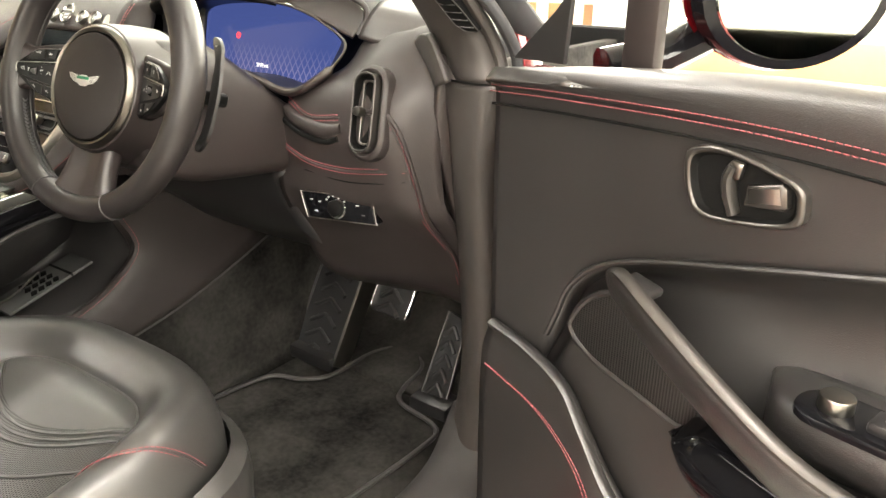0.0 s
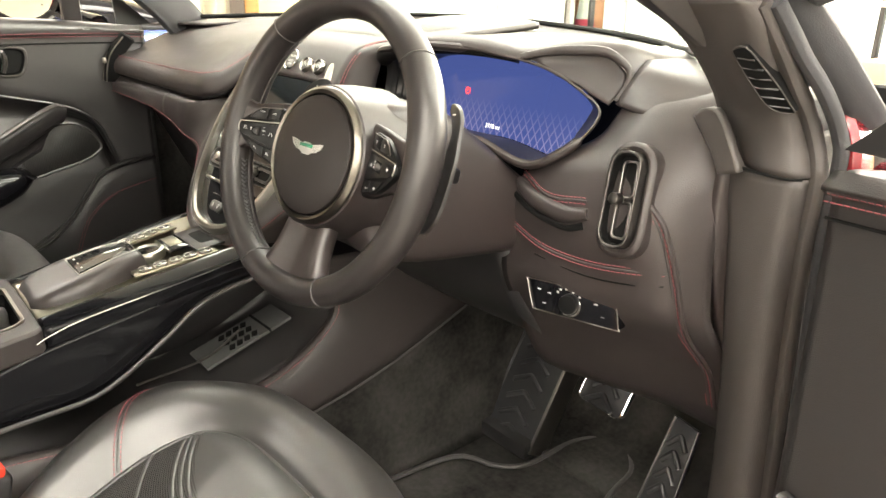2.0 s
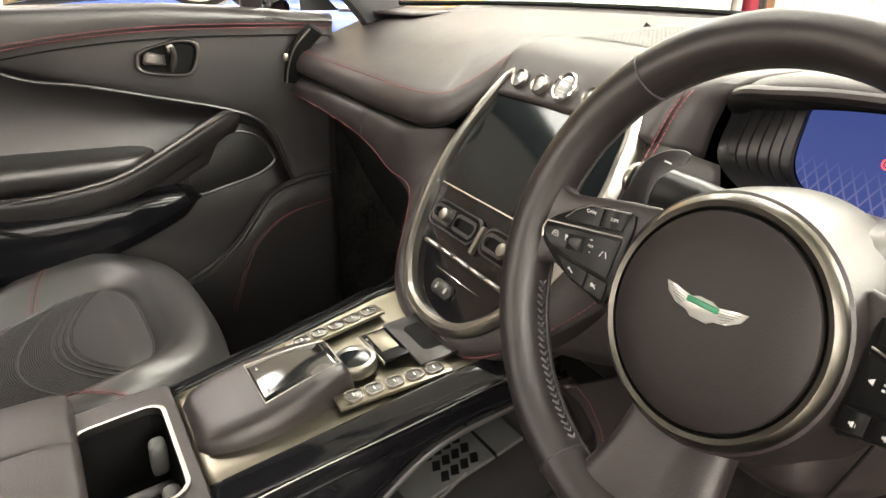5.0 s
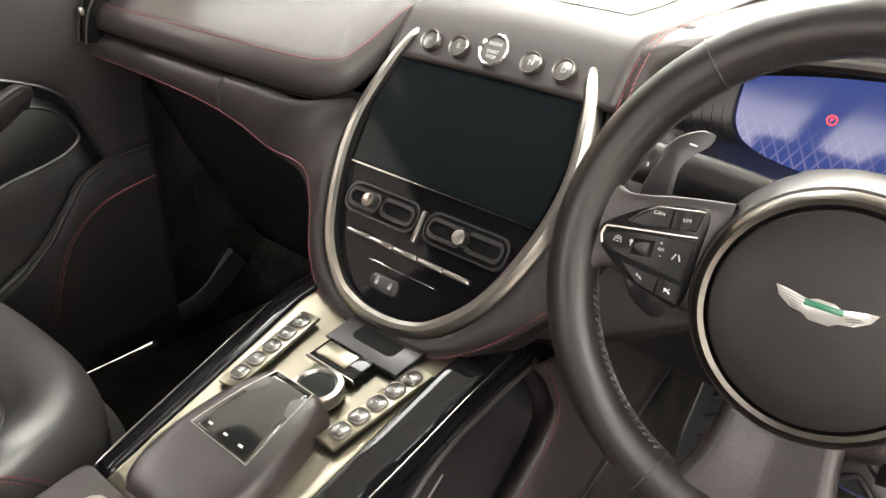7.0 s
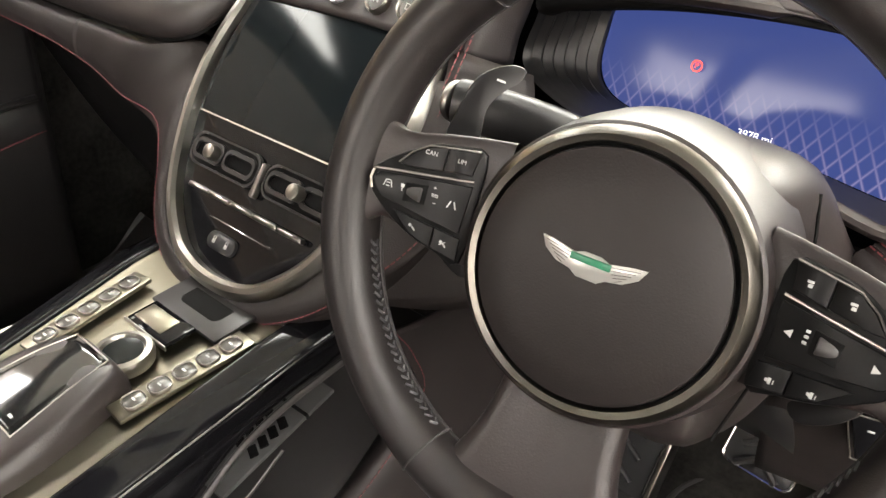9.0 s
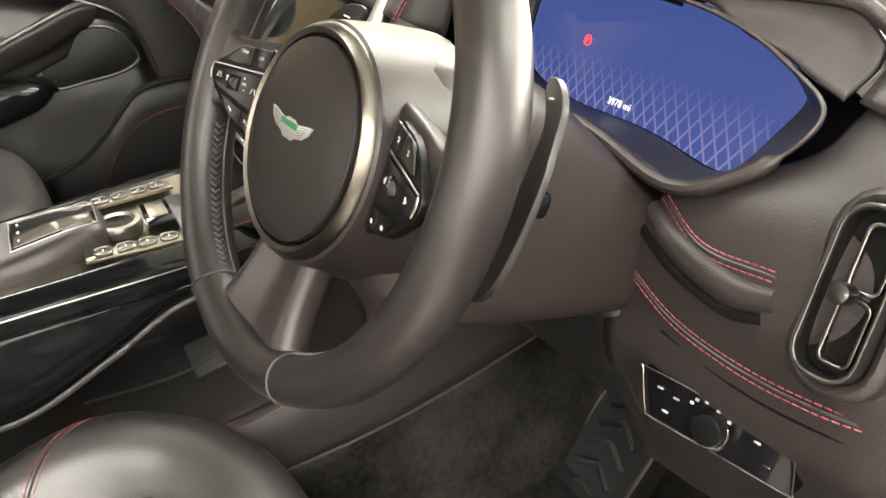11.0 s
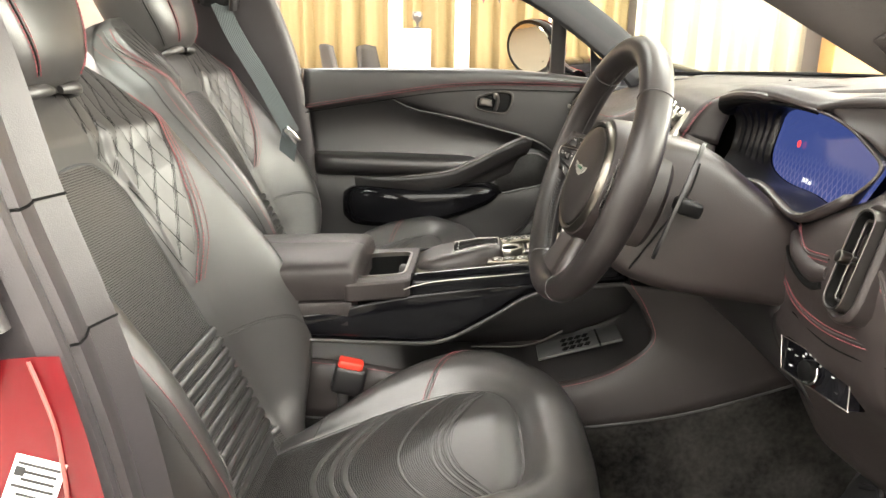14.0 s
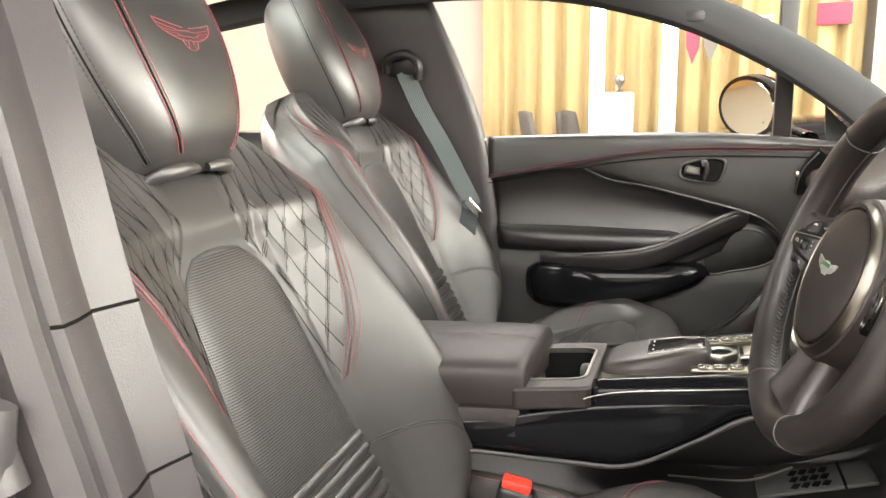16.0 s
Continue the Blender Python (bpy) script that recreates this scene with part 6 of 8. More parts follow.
# two rows of five keys
for side in (-1, 1):
    cx, cy, lean = (-0.0545, -0.054, 8.7) if side < 0 else (0.0805, -0.046, -3.4)
    base = part("key_strip", rbox(0.0235, 0.120, 0.005, 0.002, rot=Matrix.Rotation(radians(6.5), 3, "X") @ Matrix.Rotation(radians(lean), 3, "Z"), at=(cx, cy, top_z(cy) + 0.0015)), TRAYSHEEN, con, "satin key strip with warm reflections in its colour")
    for k in range(5):
        y = cy + (k - 2) * 0.0212
        x = cx - (y - cy) * math.tan(radians(lean))
        mk = pose(x, y, top_z(y) + 0.0062, -83.5, 0, 0) @ Matrix.Rotation(radians(-lean), 4, "Y")
        part("console_key", plate(rrect(0.0150, 0.0158, 0.0052), 0.003, mk, inset=0.0006), KEYFACE, base, "smoked glass key")
        part("key_ring", ringplate(rrect(0.0176, 0.0184, 0.0064), rrect(0.0154, 0.0162, 0.0054), 0.003, mk @ Matrix.Translation((0, -0.0006, 0))), SATIN, base, "satin metal key rim", bevel=0.0006)
        part("key_mark", rbox(0.0045, 0.0016, 0.0004, 0.0002, at=mk @ Vector((0, -0.0002, 0))), MARK, base)
# touch pad pod and dial
rows = []
PXC = 0.020
for y, hw, h in ((-0.232, 0.034, 0.004), (-0.222, 0.046, 0.011), (-0.200, 0.054, 0.0165), (-0.165, 0.056, 0.0215), (-0.125, 0.050, 0.0260), (-0.098, 0.042, 0.0265), (-0.084, 0.036, 0.0225), (-0.077, 0.030, 0.010)):
    z = top_z(y) - 0.004
    rows.append([(PXC - hw - 0.004, y, z - 0.004), (PXC - hw, y, z + h * 0.55), (PXC - hw * 0.78, y, z + h), (PXC, y, z + h + 0.001), (PXC + hw * 0.78, y, z + h), (PXC + hw, y, z + h * 0.55), (PXC + hw + 0.004, y, z - 0.004)])
podg = smoothgrid(rows, 5, 5)
bm = bmesh.new()
grid(bm, podg)
pod = part("touch_pad_pod", bm, SOFT, con, "raised leather pod with touch pad")
def pad_z(y):
    return top_z(y) - 0.004 + lerp_table(((-0.200, 0.0165), (-0.165, 0.0215), (-0.125, 0.0260), (-0.090, 0.0262)), y) + 0.0022


padrows = []
for y, hw in ((-0.168, 0.036), (-0.15, 0.034), (-0.12, 0.029), (-0.088, 0.023)):
    padrows.append([(PXC - hw, y, pad_z(y) - 0.001), (PXC, y, pad_z(y)), (PXC + hw, y, pad_z(y) - 0.001)])
part("touch_pad", patch(padrows, 5, 5), PADGLASS, pod, "dark glass touch pad", thick=0.003)
part("pad_edge", sweep([(PXC - hw - 0.001, y, pad_z(y) - 0.001) for y, hw in ((-0.168, 0.036), (-0.12, 0.029), (-0.087, 0.023))] + [(PXC + hw + 0.001, y, pad_z(y) - 0.001) for y, hw in ((-0.087, 0.023), (-0.12, 0.029), (-0.168, 0.036))], oval(0.0008, 0.0008, 6), closed=True), SATIN, pod)
for kx in (-0.020, 0.0, 0.020):
    part("pad_mark", rbox(0.005, 0.0022, 0.0005, 0.0002, at=(PXC + kx, -0.160, pad_z(-0.160) + 0.0004), rot=Matrix.Rotation(radians(13), 3, "X")), MARK, pod)
part("rotary_dial", lathe([(0.024, 0.0), (0.025, 0.008), (0.0235, 0.012), (0.019, 0.0130), (0.017, 0.0095), (0.0001, 0.0095)], 40), SATIN, con, "silver rotary dial", m=pose(0.026, -0.066, top_z(-0.066) - 0.001, 6, 0, 0))
part("dial_cap", lathe([(0.0165, 0.009), (0.0165, 0.0108), (0.0001, 0.0112)], 32), GLASSY, con, "dark dial centre", m=pose(0.026, -0.066, top_z(-0.066) - 0.001, 6, 0, 0))
# cup holder block and armrest
o = rrect(0.266, 0.112, 0.012, 4)
i = rrect(0.178, 0.086, 0.020, 4)
part("cup_surround", ringplate(o, i, 0.033, pose(0, -0.292, 0.7985, -87, 0, 0)), LEATHER, con, "grey leather cup holder surround", bevel=0.004)
part("cup_rim", ringplate(rrect(0.182, 0.090, 0.021), rrect(0.174, 0.082, 0.018), 0.008, pose(0, -0.292, 0.8003, -87, 0, 0)), SATIN, con, "satin rim")
well = rrect(0.176, 0.084, 0.018)
bm = bmesh.new()
vs = grid(bm, [[(x, -0.292 + z, 0.795) for x, z in well], [(x * 0.97, -0.292 + z * 0.95, 0.72) for x, z in well]], cu=True)
cap(bm, vs[-1])
part("cup_well", bm, DARK, con, "black cup holder well")
for cx, cy in ((0.052, -0.262), (-0.040, -0.262), (0.050, -0.318)):
    part("cup_grip", rbox(0.026, 0.016, 0.034, 0.006, 3, at=(cx, cy, 0.770)), PADGREY, con, "grey spring cup grip")
part("cup_bridge", rbox(0.020, 0.074, 0.012, 0.004, at=(0.006, -0.292, 0.758)), HARD, con)
bm = bmesh.new()
rows = []
for y, dz, k in ((-0.326, -0.012, 0.985), (-0.3275, -0.004, 1.0), (-0.334, 0.003, 1.0), (-0.36, 0.006, 1.0), (-0.48, 0.006, 1.0), (-0.64, 0.003, 1.0)):
    rows.append([(-0.128 * k, y, 0.772), (-0.131 * k, y, 0.800 + dz), (-0.122 * k, y, 0.823 + dz), (-0.07, y, 0.832 + dz), (-0.018, y, 0.832 + dz), (-0.012, y, 0.8285 + dz), (-0.006, y, 0.832 + dz), (0.06, y, 0.830 + dz), (0.118 * k, y, 0.819 + dz), (0.130 * k, y, 0.797 + dz), (0.127 * k, y, 0.768)])
g = smoothgrid(rows, 5, 5)
vs = grid(bm, g)
cap(bm, vs[0])
part("armrest_lid", bm, LEATHER, con, "split leather armrest lid", sharp=50)
part("armrest_box", rbox(0.262, 0.34, 0.052, 0.010, at=(0, -0.50, 0.7395)), LEATHER, con, bevel=0.0)


def lean(ob):
    """The console narrows and leans over towards its rear."""
    for v in ob.data.vertices:
        y = v.co.y
        back = min(1.0, max(0.0, (0.02 - y) / 0.256))
        w_ = 1 - 0.20 * back if y > -0.236 else 0.80 + 0.05 * min(1.0, (-0.236 - y) / 0.15)
        v.co.x = v.co.x * w_ - 0.16 * min(0.0, y - 0.02)


for ob in con.children:
    if ob.name.split(".")[0] in ("gloss_shoulder", "gloss_side", "side_rib", "chrome_line", "inner_tray", "cup_surround", "cup_rim", "cup_well", "cup_grip", "cup_bridge", "armrest_lid", "armrest_box"):
        lean(ob)
# lower tunnel with open tray
tun = thing("tunnel_trim", "black leather tunnel trim with stitched open tray", "trim")
for side in (1, -1):
    edge = [(side * 0.150, -0.62, 0.655), (side * 0.150, -0.36, 0.645), (side * 0.150, -0.22, 0.628), (side * 0.150, -0.08, 0.613), (side * 0.148, 0.03, 0.620), (side * 0.144, 0.12, 0.652), (side * 0.140, 0.18, 0.705), (side * 0.138, 0.162, 0.765), (side * 0.136, 0.135, 0.805)]
    ep = cr(edge, 6)
    low_y = (-0.62, -0.36, -0.22, -0.08, 0.06, 0.22, 0.38, 0.52, 0.68)
    low_z = (0.56, 0.55, 0.548, 0.548, 0.555, 0.585, 0.64, 0.70, 0.78)
    join = cr([(side * 0.176, y, z) for y, z in zip(low_y, low_z)], 6)
    foot = cr([(side * 0.200, y, 0.376) for y in low_y], 6)
    bm = bmesh.new()
    grid(bm, smoothgrid([[p + Vector((-side * 0.03, 0, -0.02)), p + Vector((-side * 0.012, 0, 0.001)), p + Vector((side * 0.003, 0, -0.004)), p.lerp(q, 0.35) + Vector((side * 0.006, 0, 0)), q] for p, q in zip(ep, join)], 4, 1))
    part("tunnel_side", bm, LEATHER, tun, thick=0.004)
    bm = bmesh.new()
    grid(bm, smoothgrid([[q, q.lerp(r_, 0.5) + Vector((-side * 0.004, 0, 0)), r_] for q, r_ in zip(join, foot)], 4, 1))
    part("tunnel_carpet", bm, CARPET, tun, thick=0.004)
    part("tunnel_joint", sweep(join, oval(0.0022, 0.0022, 8), up=(side, 0, 0.2)), RUBBER, tun)
    stitches("tunnel_stitching", [p + Vector((-side * 0.006, 0, 0.0010)) for p in ep], tun, up=(side * 0.7, 0, 0.7), label="red stitching")
    stitches("tunnel_stitching", [p + Vector((side * 0.0035, 0, -0.002)) for p in ep], tun, up=(side * 0.9, 0, 0.4), label="red stitching")
part("tray_floor", patch([[(-0.14, -0.62, 0.60), (0, -0.62, 0.60), (0.14, -0.62, 0.60)], [(-0.14, -0.1, 0.590), (0, -0.1, 0.590), (0.14, -0.1, 0.598)], [(-0.14, 0.0, 0.598), (0, 0.0, 0.605), (0.14, 0.0, 0.606)], [(-0.13, 0.16, 0.650), (0, 0.16, 0.655), (0.13, 0.16, 0.65)], [(-0.13, 0.22, 0.76), (0, 0.22, 0.76), (0.13, 0.22, 0.76)]], 4, 5), RUBBER, tun, thick=0.006)
MPAD = pose(0.005, 0.072, 0.640, 17, -2, 0)
pad = part("phone_mat", rbox(0.075, 0.160, 0.006, 0.002), PADGREY, tun, "grey rubber phone mat with grooves", m=MPAD)
for r_ in range(3):
    for c_ in range(4):
        part("mat_groove", rbox(0.016, 0.010, 0.003, 0.001), DARK, pad, m=Matrix.Translation((-0.022 + r_ * 0.022, -0.026 + c_ * 0.014, 0.0026)) @ Matrix.Rotation(radians(-25), 4, "Z"))
part("mat_bar", rbox(0.078, 0.004, 0.007, 0.001), DARK, pad, m=Matrix.Translation((0, 0.038, 0.0015)))
part("tray_back_wall", patch([[(-0.10, -0.30, 0.70), (-0.10, 0.0, 0.78), (-0.10, 0.2, 0.80)], [(-0.10, -0.30, 0.59), (-0.10, 0.0, 0.60), (-0.10, 0.2, 0.68)]], 3, 3), RUBBER, tun, thick=0.006)
part("side_pocket_trim", sweep(cr([(0.11, -0.13, 0.668), (0.105, -0.03, 0.673), (0.10, 0.03, 0.70)], 6), oval(0.0015, 0.002, 8)), GUNMETAL, tun)

# ---- seats ----
REC = radians(24.3)
SD, SN = Vector((0, -math.sin(REC), math.cos(REC))), Vector((0, math.cos(REC), math.sin(REC)))
SB = Vector((0, -0.478, 0.635))


def sstep(a, b, x):
    t = max(0.0, min(1.0, (x - a) / (b - a)))
    return t * t * (3 - 2 * t)


BW = ((-0.20, 0.14), (-0.09, 0.18), (-0.05, 0.205), (0.0, 0.240), (0.06, 0.262), (0.16, 0.274), (0.28, 0.276), (0.38, 0.272), (0.46, 0.264), (0.52, 0.250), (0.56, 0.228), (0.59, 0.198), (0.62, 0.150))
BH = ((-0.20, 0.0), (-0.09, 0.035), (0.0, 0.080), (0.05, 0.096), (0.15, 0.102), (0.25, 0.084), (0.35, 0.058), (0.45, 0.034), (0.55, 0.010), (0.62, -0.01))


def insert_w(b):
    """Half breadth of the backrest insert, arched at its top."""
    return 0.126 - 0.030 * min(1.0, max(0.0, b) / 0.8) - 0.050 * max(0, (b - 0.80) / 0.20) ** 2.2


def back(u, s, off=0.0):
    """A place on the front of the backrest: u sideways, s up along it."""
    w, h = lerp_table(BW, s), lerp_table(BH, s)
    wi = min(0.6 * w, insert_w(min(0.9, max(0.0, (s - 0.02) / 0.40))))
    f = min(1.0, max(0.0, (abs(u) - wi) / (w - wi)))
    n = 0.004 + 0.010 * sstep(0.0, 0.06, f) * (1 - sstep(0.44, 0.50, s)) + h * sstep(0.0, 0.74, f) - 0.062 * sstep(0.74, 1.0, f) ** 2 - 0.030 * sstep(0.45, 0.62, s)
    if s > 0.42:
        n += 0.010 * sstep(0.42, 0.46, s) * (1 - f)
    return SB + Vector((u, 0, 0)) + SD * s + SN * (n + off)


seat = thing("front_seat", "black quilted leather driver's seat with red stitching", "car seat", pose(0.402, -0.6, 0) @ pose(0, 0, 0, 0, 0, 2) @ pose(0, 0.6, 0), "front seats")


def soft_loop(cx, y0, y1, hw, p, z, n=96):
    """A rounded-square loop on the cushion."""
    out = []
    for k in range(n):
        a = 2 * math.pi * k / n
        c_, q_ = math.cos(a), math.sin(a)
        out.append(Vector((cx + math.copysign(abs(c_) ** p, c_) * hw, (y0 + y1) / 2 + math.copysign(abs(q_) ** p, q_) * (y1 - y0) / 2, z)))
    return out


INX, INW, INF, INB = 0.012, 0.166, -0.052, -0.50


def fall(y):
    """How far the cushion dips towards the backrest."""
    d = max(0.0, -0.09 - y)
    return 0.24 * d + 0.22 * d * d


def taper(y):
    return 1 - 0.30 * (1 - sstep(-0.46, -0.12, y))


inner_loop = [Vector((INX + (p.x - INX) * taper(p.y), p.y, p.z)) for p in soft_loop(INX, INB, INF, INW, 0.50, 0.652)]
outer_loop = [Vector((p.x * (1 - 0.38 * (1 - sstep(-0.44, -0.12, p.y))), p.y, p.z)) for p in soft_loop(-0.004, -0.53, 0.052, 0.268, 0.66, 0.66)]
bm = bmesh.new()
rows = []
for t_, lift, drop in ((0.0, -0.004, 0), (0.05, 0.004, 0), (0.16, 0.42, 0), (0.30, 0.82, 0), (0.46, 1.0, 0), (0.62, 0.98, 0.002), (0.76, 0.86, 0.006), (0.88, 0.6, 0.018), (0.96, 0.3, 0.036), (1.0, 0.0, 0.060), (1.005, 0.0, 0.090), (0.99, 0.0, 0.135)):
    ringp = []
    for p, q in zip(inner_loop, outer_loop):
        m_ = p.lerp(q, t_)
        ahead = sstep(-0.16, 0.0, m_.y)
        rear = 1 - sstep(-0.42, -0.22, m_.y)
        crest = (0.044 - 0.020 * ahead) * (1 - 0.55 * rear)
        ringp.append(Vector((m_.x, m_.y, 0.654 + 0.004 * ahead + (lift * crest if lift > 0.02 else lift) - drop - 0.02 * rear * t_ - fall(m_.y))))
    rows.append(ringp)
dense = [cr([r_[k] for r_ in rows], 3) for k in range(len(inner_loop))]
grid(bm, [[d[i_] for d in dense] for i_ in range(len(dense[0]))], cu=True)
part("cushion", bm, SEATHIDE, seat, "rounded leather seat cushion", sharp=70)


def cushion_at(k, t_):
    """A place on the cushion's roll: k along the loop, t_ from the insert outwards."""
    def on(col):
        x = max(0.0, min(len(col) - 1.001, t_ * (len(col) - 1)))
        return col[int(x)].lerp(col[int(x) + 1], x - int(x))
    i_ = math.floor(k)
    return on(dense[i_ % len(dense)]).lerp(on(dense[(i_ + 1) % len(dense)]), k - i_) + Vector((0, 0, 0.0008))


def ins_front(x):
    """How far forward the cushion insert reaches at a given breadth."""
    f = min(0.999, abs(x - INX) / INW)
    return (INB + INF) / 2 + (INF - INB) / 2 * (1 - f ** (1 / 0.25)) ** 0.25 if f > 0 else INF


def ins_z(x, v):
    f = min(1.0, abs(x - INX) / INW)
    g = min(1.0, max(0.0, (ins_front(x) - v) / 0.03))
    return 0.6515 + 0.0075 * (1 - f ** 8) * g ** 0.5 - fall(v)


def on_insert(x, v, off=0.0):
    return Vector((INX + (x - INX) * taper(v), v, ins_z(x, v) + off))


def arc_v(x, v0, bulge):
    return v0 + bulge * ((x - INX) / INW) ** 2


xs_ = [INX + INW * (k / 24 - 1) * 0.998 for k in range(49)]
bm = bmesh.new()
grid(bm, [[on_insert(x, -0.49 + (min(arc_v(x, -0.150, 0.085), ins_front(x)) + 0.49) * f) for x in xs_] for f in [k / 40 for k in range(41)]])
part("cushion_insert", bm, PERF_FLAT, seat, "perforated leather insert")
bm = bmesh.new()
rows = []
for f in [k / 16 for k in range(17)]:
    row = []
    for x in xs_:
        v0_ = min(arc_v(x, -0.150, 0.085), ins_front(x))
        v = v0_ + (ins_front(x) - v0_) * f
        row.append(on_insert(x, v, 0.0004))
    rows.append(row)
grid(bm, rows)
part("insert_front", bm, SEATHIDE, seat, "smooth leather front of the insert")
part("insert_piping", sweep([p + Vector((0, 0, 0.0005 - fall(p.y))) for p in inner_loop], oval(0.0026, 0.0022, 8), closed=True), SEATHIDE, seat, "leather piping")
for k_in, k_out in ((46, 40.5), (2, 7.5)):
    run = [cushion_at(k_in + (k_out - k_in) * f * f, 0.06 + 0.70 * f) for f in [j / 12 for j in range(13)]]
    run = cr(run, 3)
    for d in (-0.0042, 0.0042):
        stitches("cushion_stitching", [p + Vector((0, d, 0)) for p in run], seat, label="red stitching", r=0.0008)
    part("cushion_seam", sweep(run, oval(0.0013, 0.0010, 6)), RUBBER, seat)
for k_ in (51, 93):
    part("cushion_seam", sweep(cr([cushion_at(k_, 0.08 + 0.8 * j / 8) for j in range(9)], 3), oval(0.0012, 0.0009, 6)), RUBBER, seat)
for v0, bend in ((-0.158, 0.085), (-0.168, 0.085), (-0.178, 0.084), (-0.225, 0.080), (-0.300, 0.072), (-0.320, 0.070), (-0.345, 0.068)):
    arc = [on_insert(x, arc_v(x, v0, bend), 0.0006) for x in xs_ if arc_v(x, v0, bend) < ins_front(x) - 0.004]
    part("insert_line", sweep(arc, oval(0.0022 if v0 > -0.29 else 0.0045, 0.0014 if v0 > -0.29 else 0.0026, 8)), SEATHIDE, seat)
part("seat_base", rbox(0.30, 0.42, 0.10, 0.03, 3, at=(0, -0.18, 0.44)), HARD, seat)
part("seat_rail", rbox(0.05, 0.46, 0.03, 0.005, at=(0.19, -0.19, 0.3955)), HARD, seat)
part("seat_rail", rbox(0.05, 0.46, 0.03, 0.005, at=(-0.19, -0.19, 0.3955)), HARD, seat)
bm = bmesh.new()
rows = []
for s_, z in ((0.93, 0.615), (0.985, 0.600), (1.0, 0.57), (0.99, 0.50), (0.95, 0.45)):
    ringp = []
    for k in range(48):
        a = 2 * math.pi * k / 48
        c_, q_ = math.cos(a), math.sin(a)
        y_ = -0.215 + math.copysign(abs(q_) ** 0.55, q_) * 0.268 * s_
        ringp.append((math.copysign(abs(c_) ** 0.55, c_) * 0.292 * s_ * (1 - 0.38 * (1 - sstep(-0.44, -0.12, y_))), y_, z - fall(y_)))
    rows.append(ringp)
grid(bm, rows, cu=True)
part("side_valance", bm, SEATHIDE, seat, "leather lower seat skirt")
# backrest
bm = bmesh.new()
rows = []
for s in [k * 0.0095 - 0.1900 for k in range(86)]:
    w = lerp_table(BW, s)
    frontp = [back(f * w, s) for f in [k / 36 - 1 for k in range(73)]]
    c = SB + SD * s
    bk = [c + Vector((w * 1.0, 0, 0)) + SN * -0.060, c + Vector((w * 0.93, 0, 0)) + SN * -0.105, c + Vector((w * 0.5, 0, 0)) + SN * -0.125, c + SN * -0.13,
          c + Vector((-w * 0.5, 0, 0)) + SN * -0.125, c + Vector((-w * 0.93, 0, 0)) + SN * -0.105, c + Vector((-w * 1.0, 0, 0)) + SN * -0.060]
    rows.append(frontp + bk)
vs = grid(bm, rows, cu=True)
cap(bm, vs[0])
cap(bm, vs[-1])
part("backrest", bm, SEATHIDE, seat, "bolstered leather backrest", sharp=70)
# perforated insert with an arched top, ribs below
bm = bmesh.new()
rows = []
for b_ in [k / 30 for k in range(31)]:
    s = -0.12 + b_ * 0.54
    wi = insert_w((s - 0.02) / 0.40)
    rows.append([back(a * wi, s, 0.006 * (1 - abs(a) ** 8) * (1 - b_ ** 18) + 0.0005) for a in [k / 16 - 1 for k in range(33)]])
grid(bm, rows)
part("backrest_insert", bm, PERF_TALL, seat, "perforated leather backrest insert")
for k in range(11):
    s = -0.0675 + k * 0.0195
    part("insert_rib", sweep([back(a * insert_w((s - 0.02) / 0.40) * 0.97, s, 0.0062) for a in [j / 12 - 1 for j in range(25)]], oval(0.0072, 0.0050, 10), up=tuple(SN)), SEATHIDE, seat)
ol = [back(-insert_w(b_), 0.02 + b_ * 0.40, 0.0003) for b_ in [k / 30 for k in range(31)]]
ol += [back(t * insert_w(1.0), 0.420 + 0.005 * (1 - t * t), 0.0003) for t in (-0.7, -0.35, 0, 0.35, 0.7)]
ol += [back(insert_w(b_), 0.02 + b_ * 0.40, 0.0003) for b_ in [k / 30 for k in range(30, -1, -1)]]
part("insert_seam", sweep(ol, oval(0.0022, 0.0016, 8), up=tuple(SN)), BLACKTHREAD, seat)


def edge_u(s):
    """Outer edge of the quilted shoulder."""
    return lerp_table(((0.195, 0.114), (0.25, 0.143), (0.30, 0.159), (0.37, 0.178), (0.41, 0.190), (0.45, 0.204), (0.48, 0.215), (0.52, 0.220), (0.56, 0.204), (0.60, 0.168)), s)


def inner_u(s):
    return lerp_table(((0.195, 0.112), (0.30, 0.108), (0.36, 0.100), (0.40, 0.082), (0.43, 0.060), (0.50, 0.046), (0.60, 0.046)), s)


def quilt_a(s):
    """Shift of the double seams, leaning outwards going up."""
    return 0.44 * (s - 0.40)


def quilt_b(s):
    """Shift of the single seams that cross them."""
    return -0.33 * (min(s, 0.47) - 0.40) + 0.10 * max(0.0, s - 0.47)


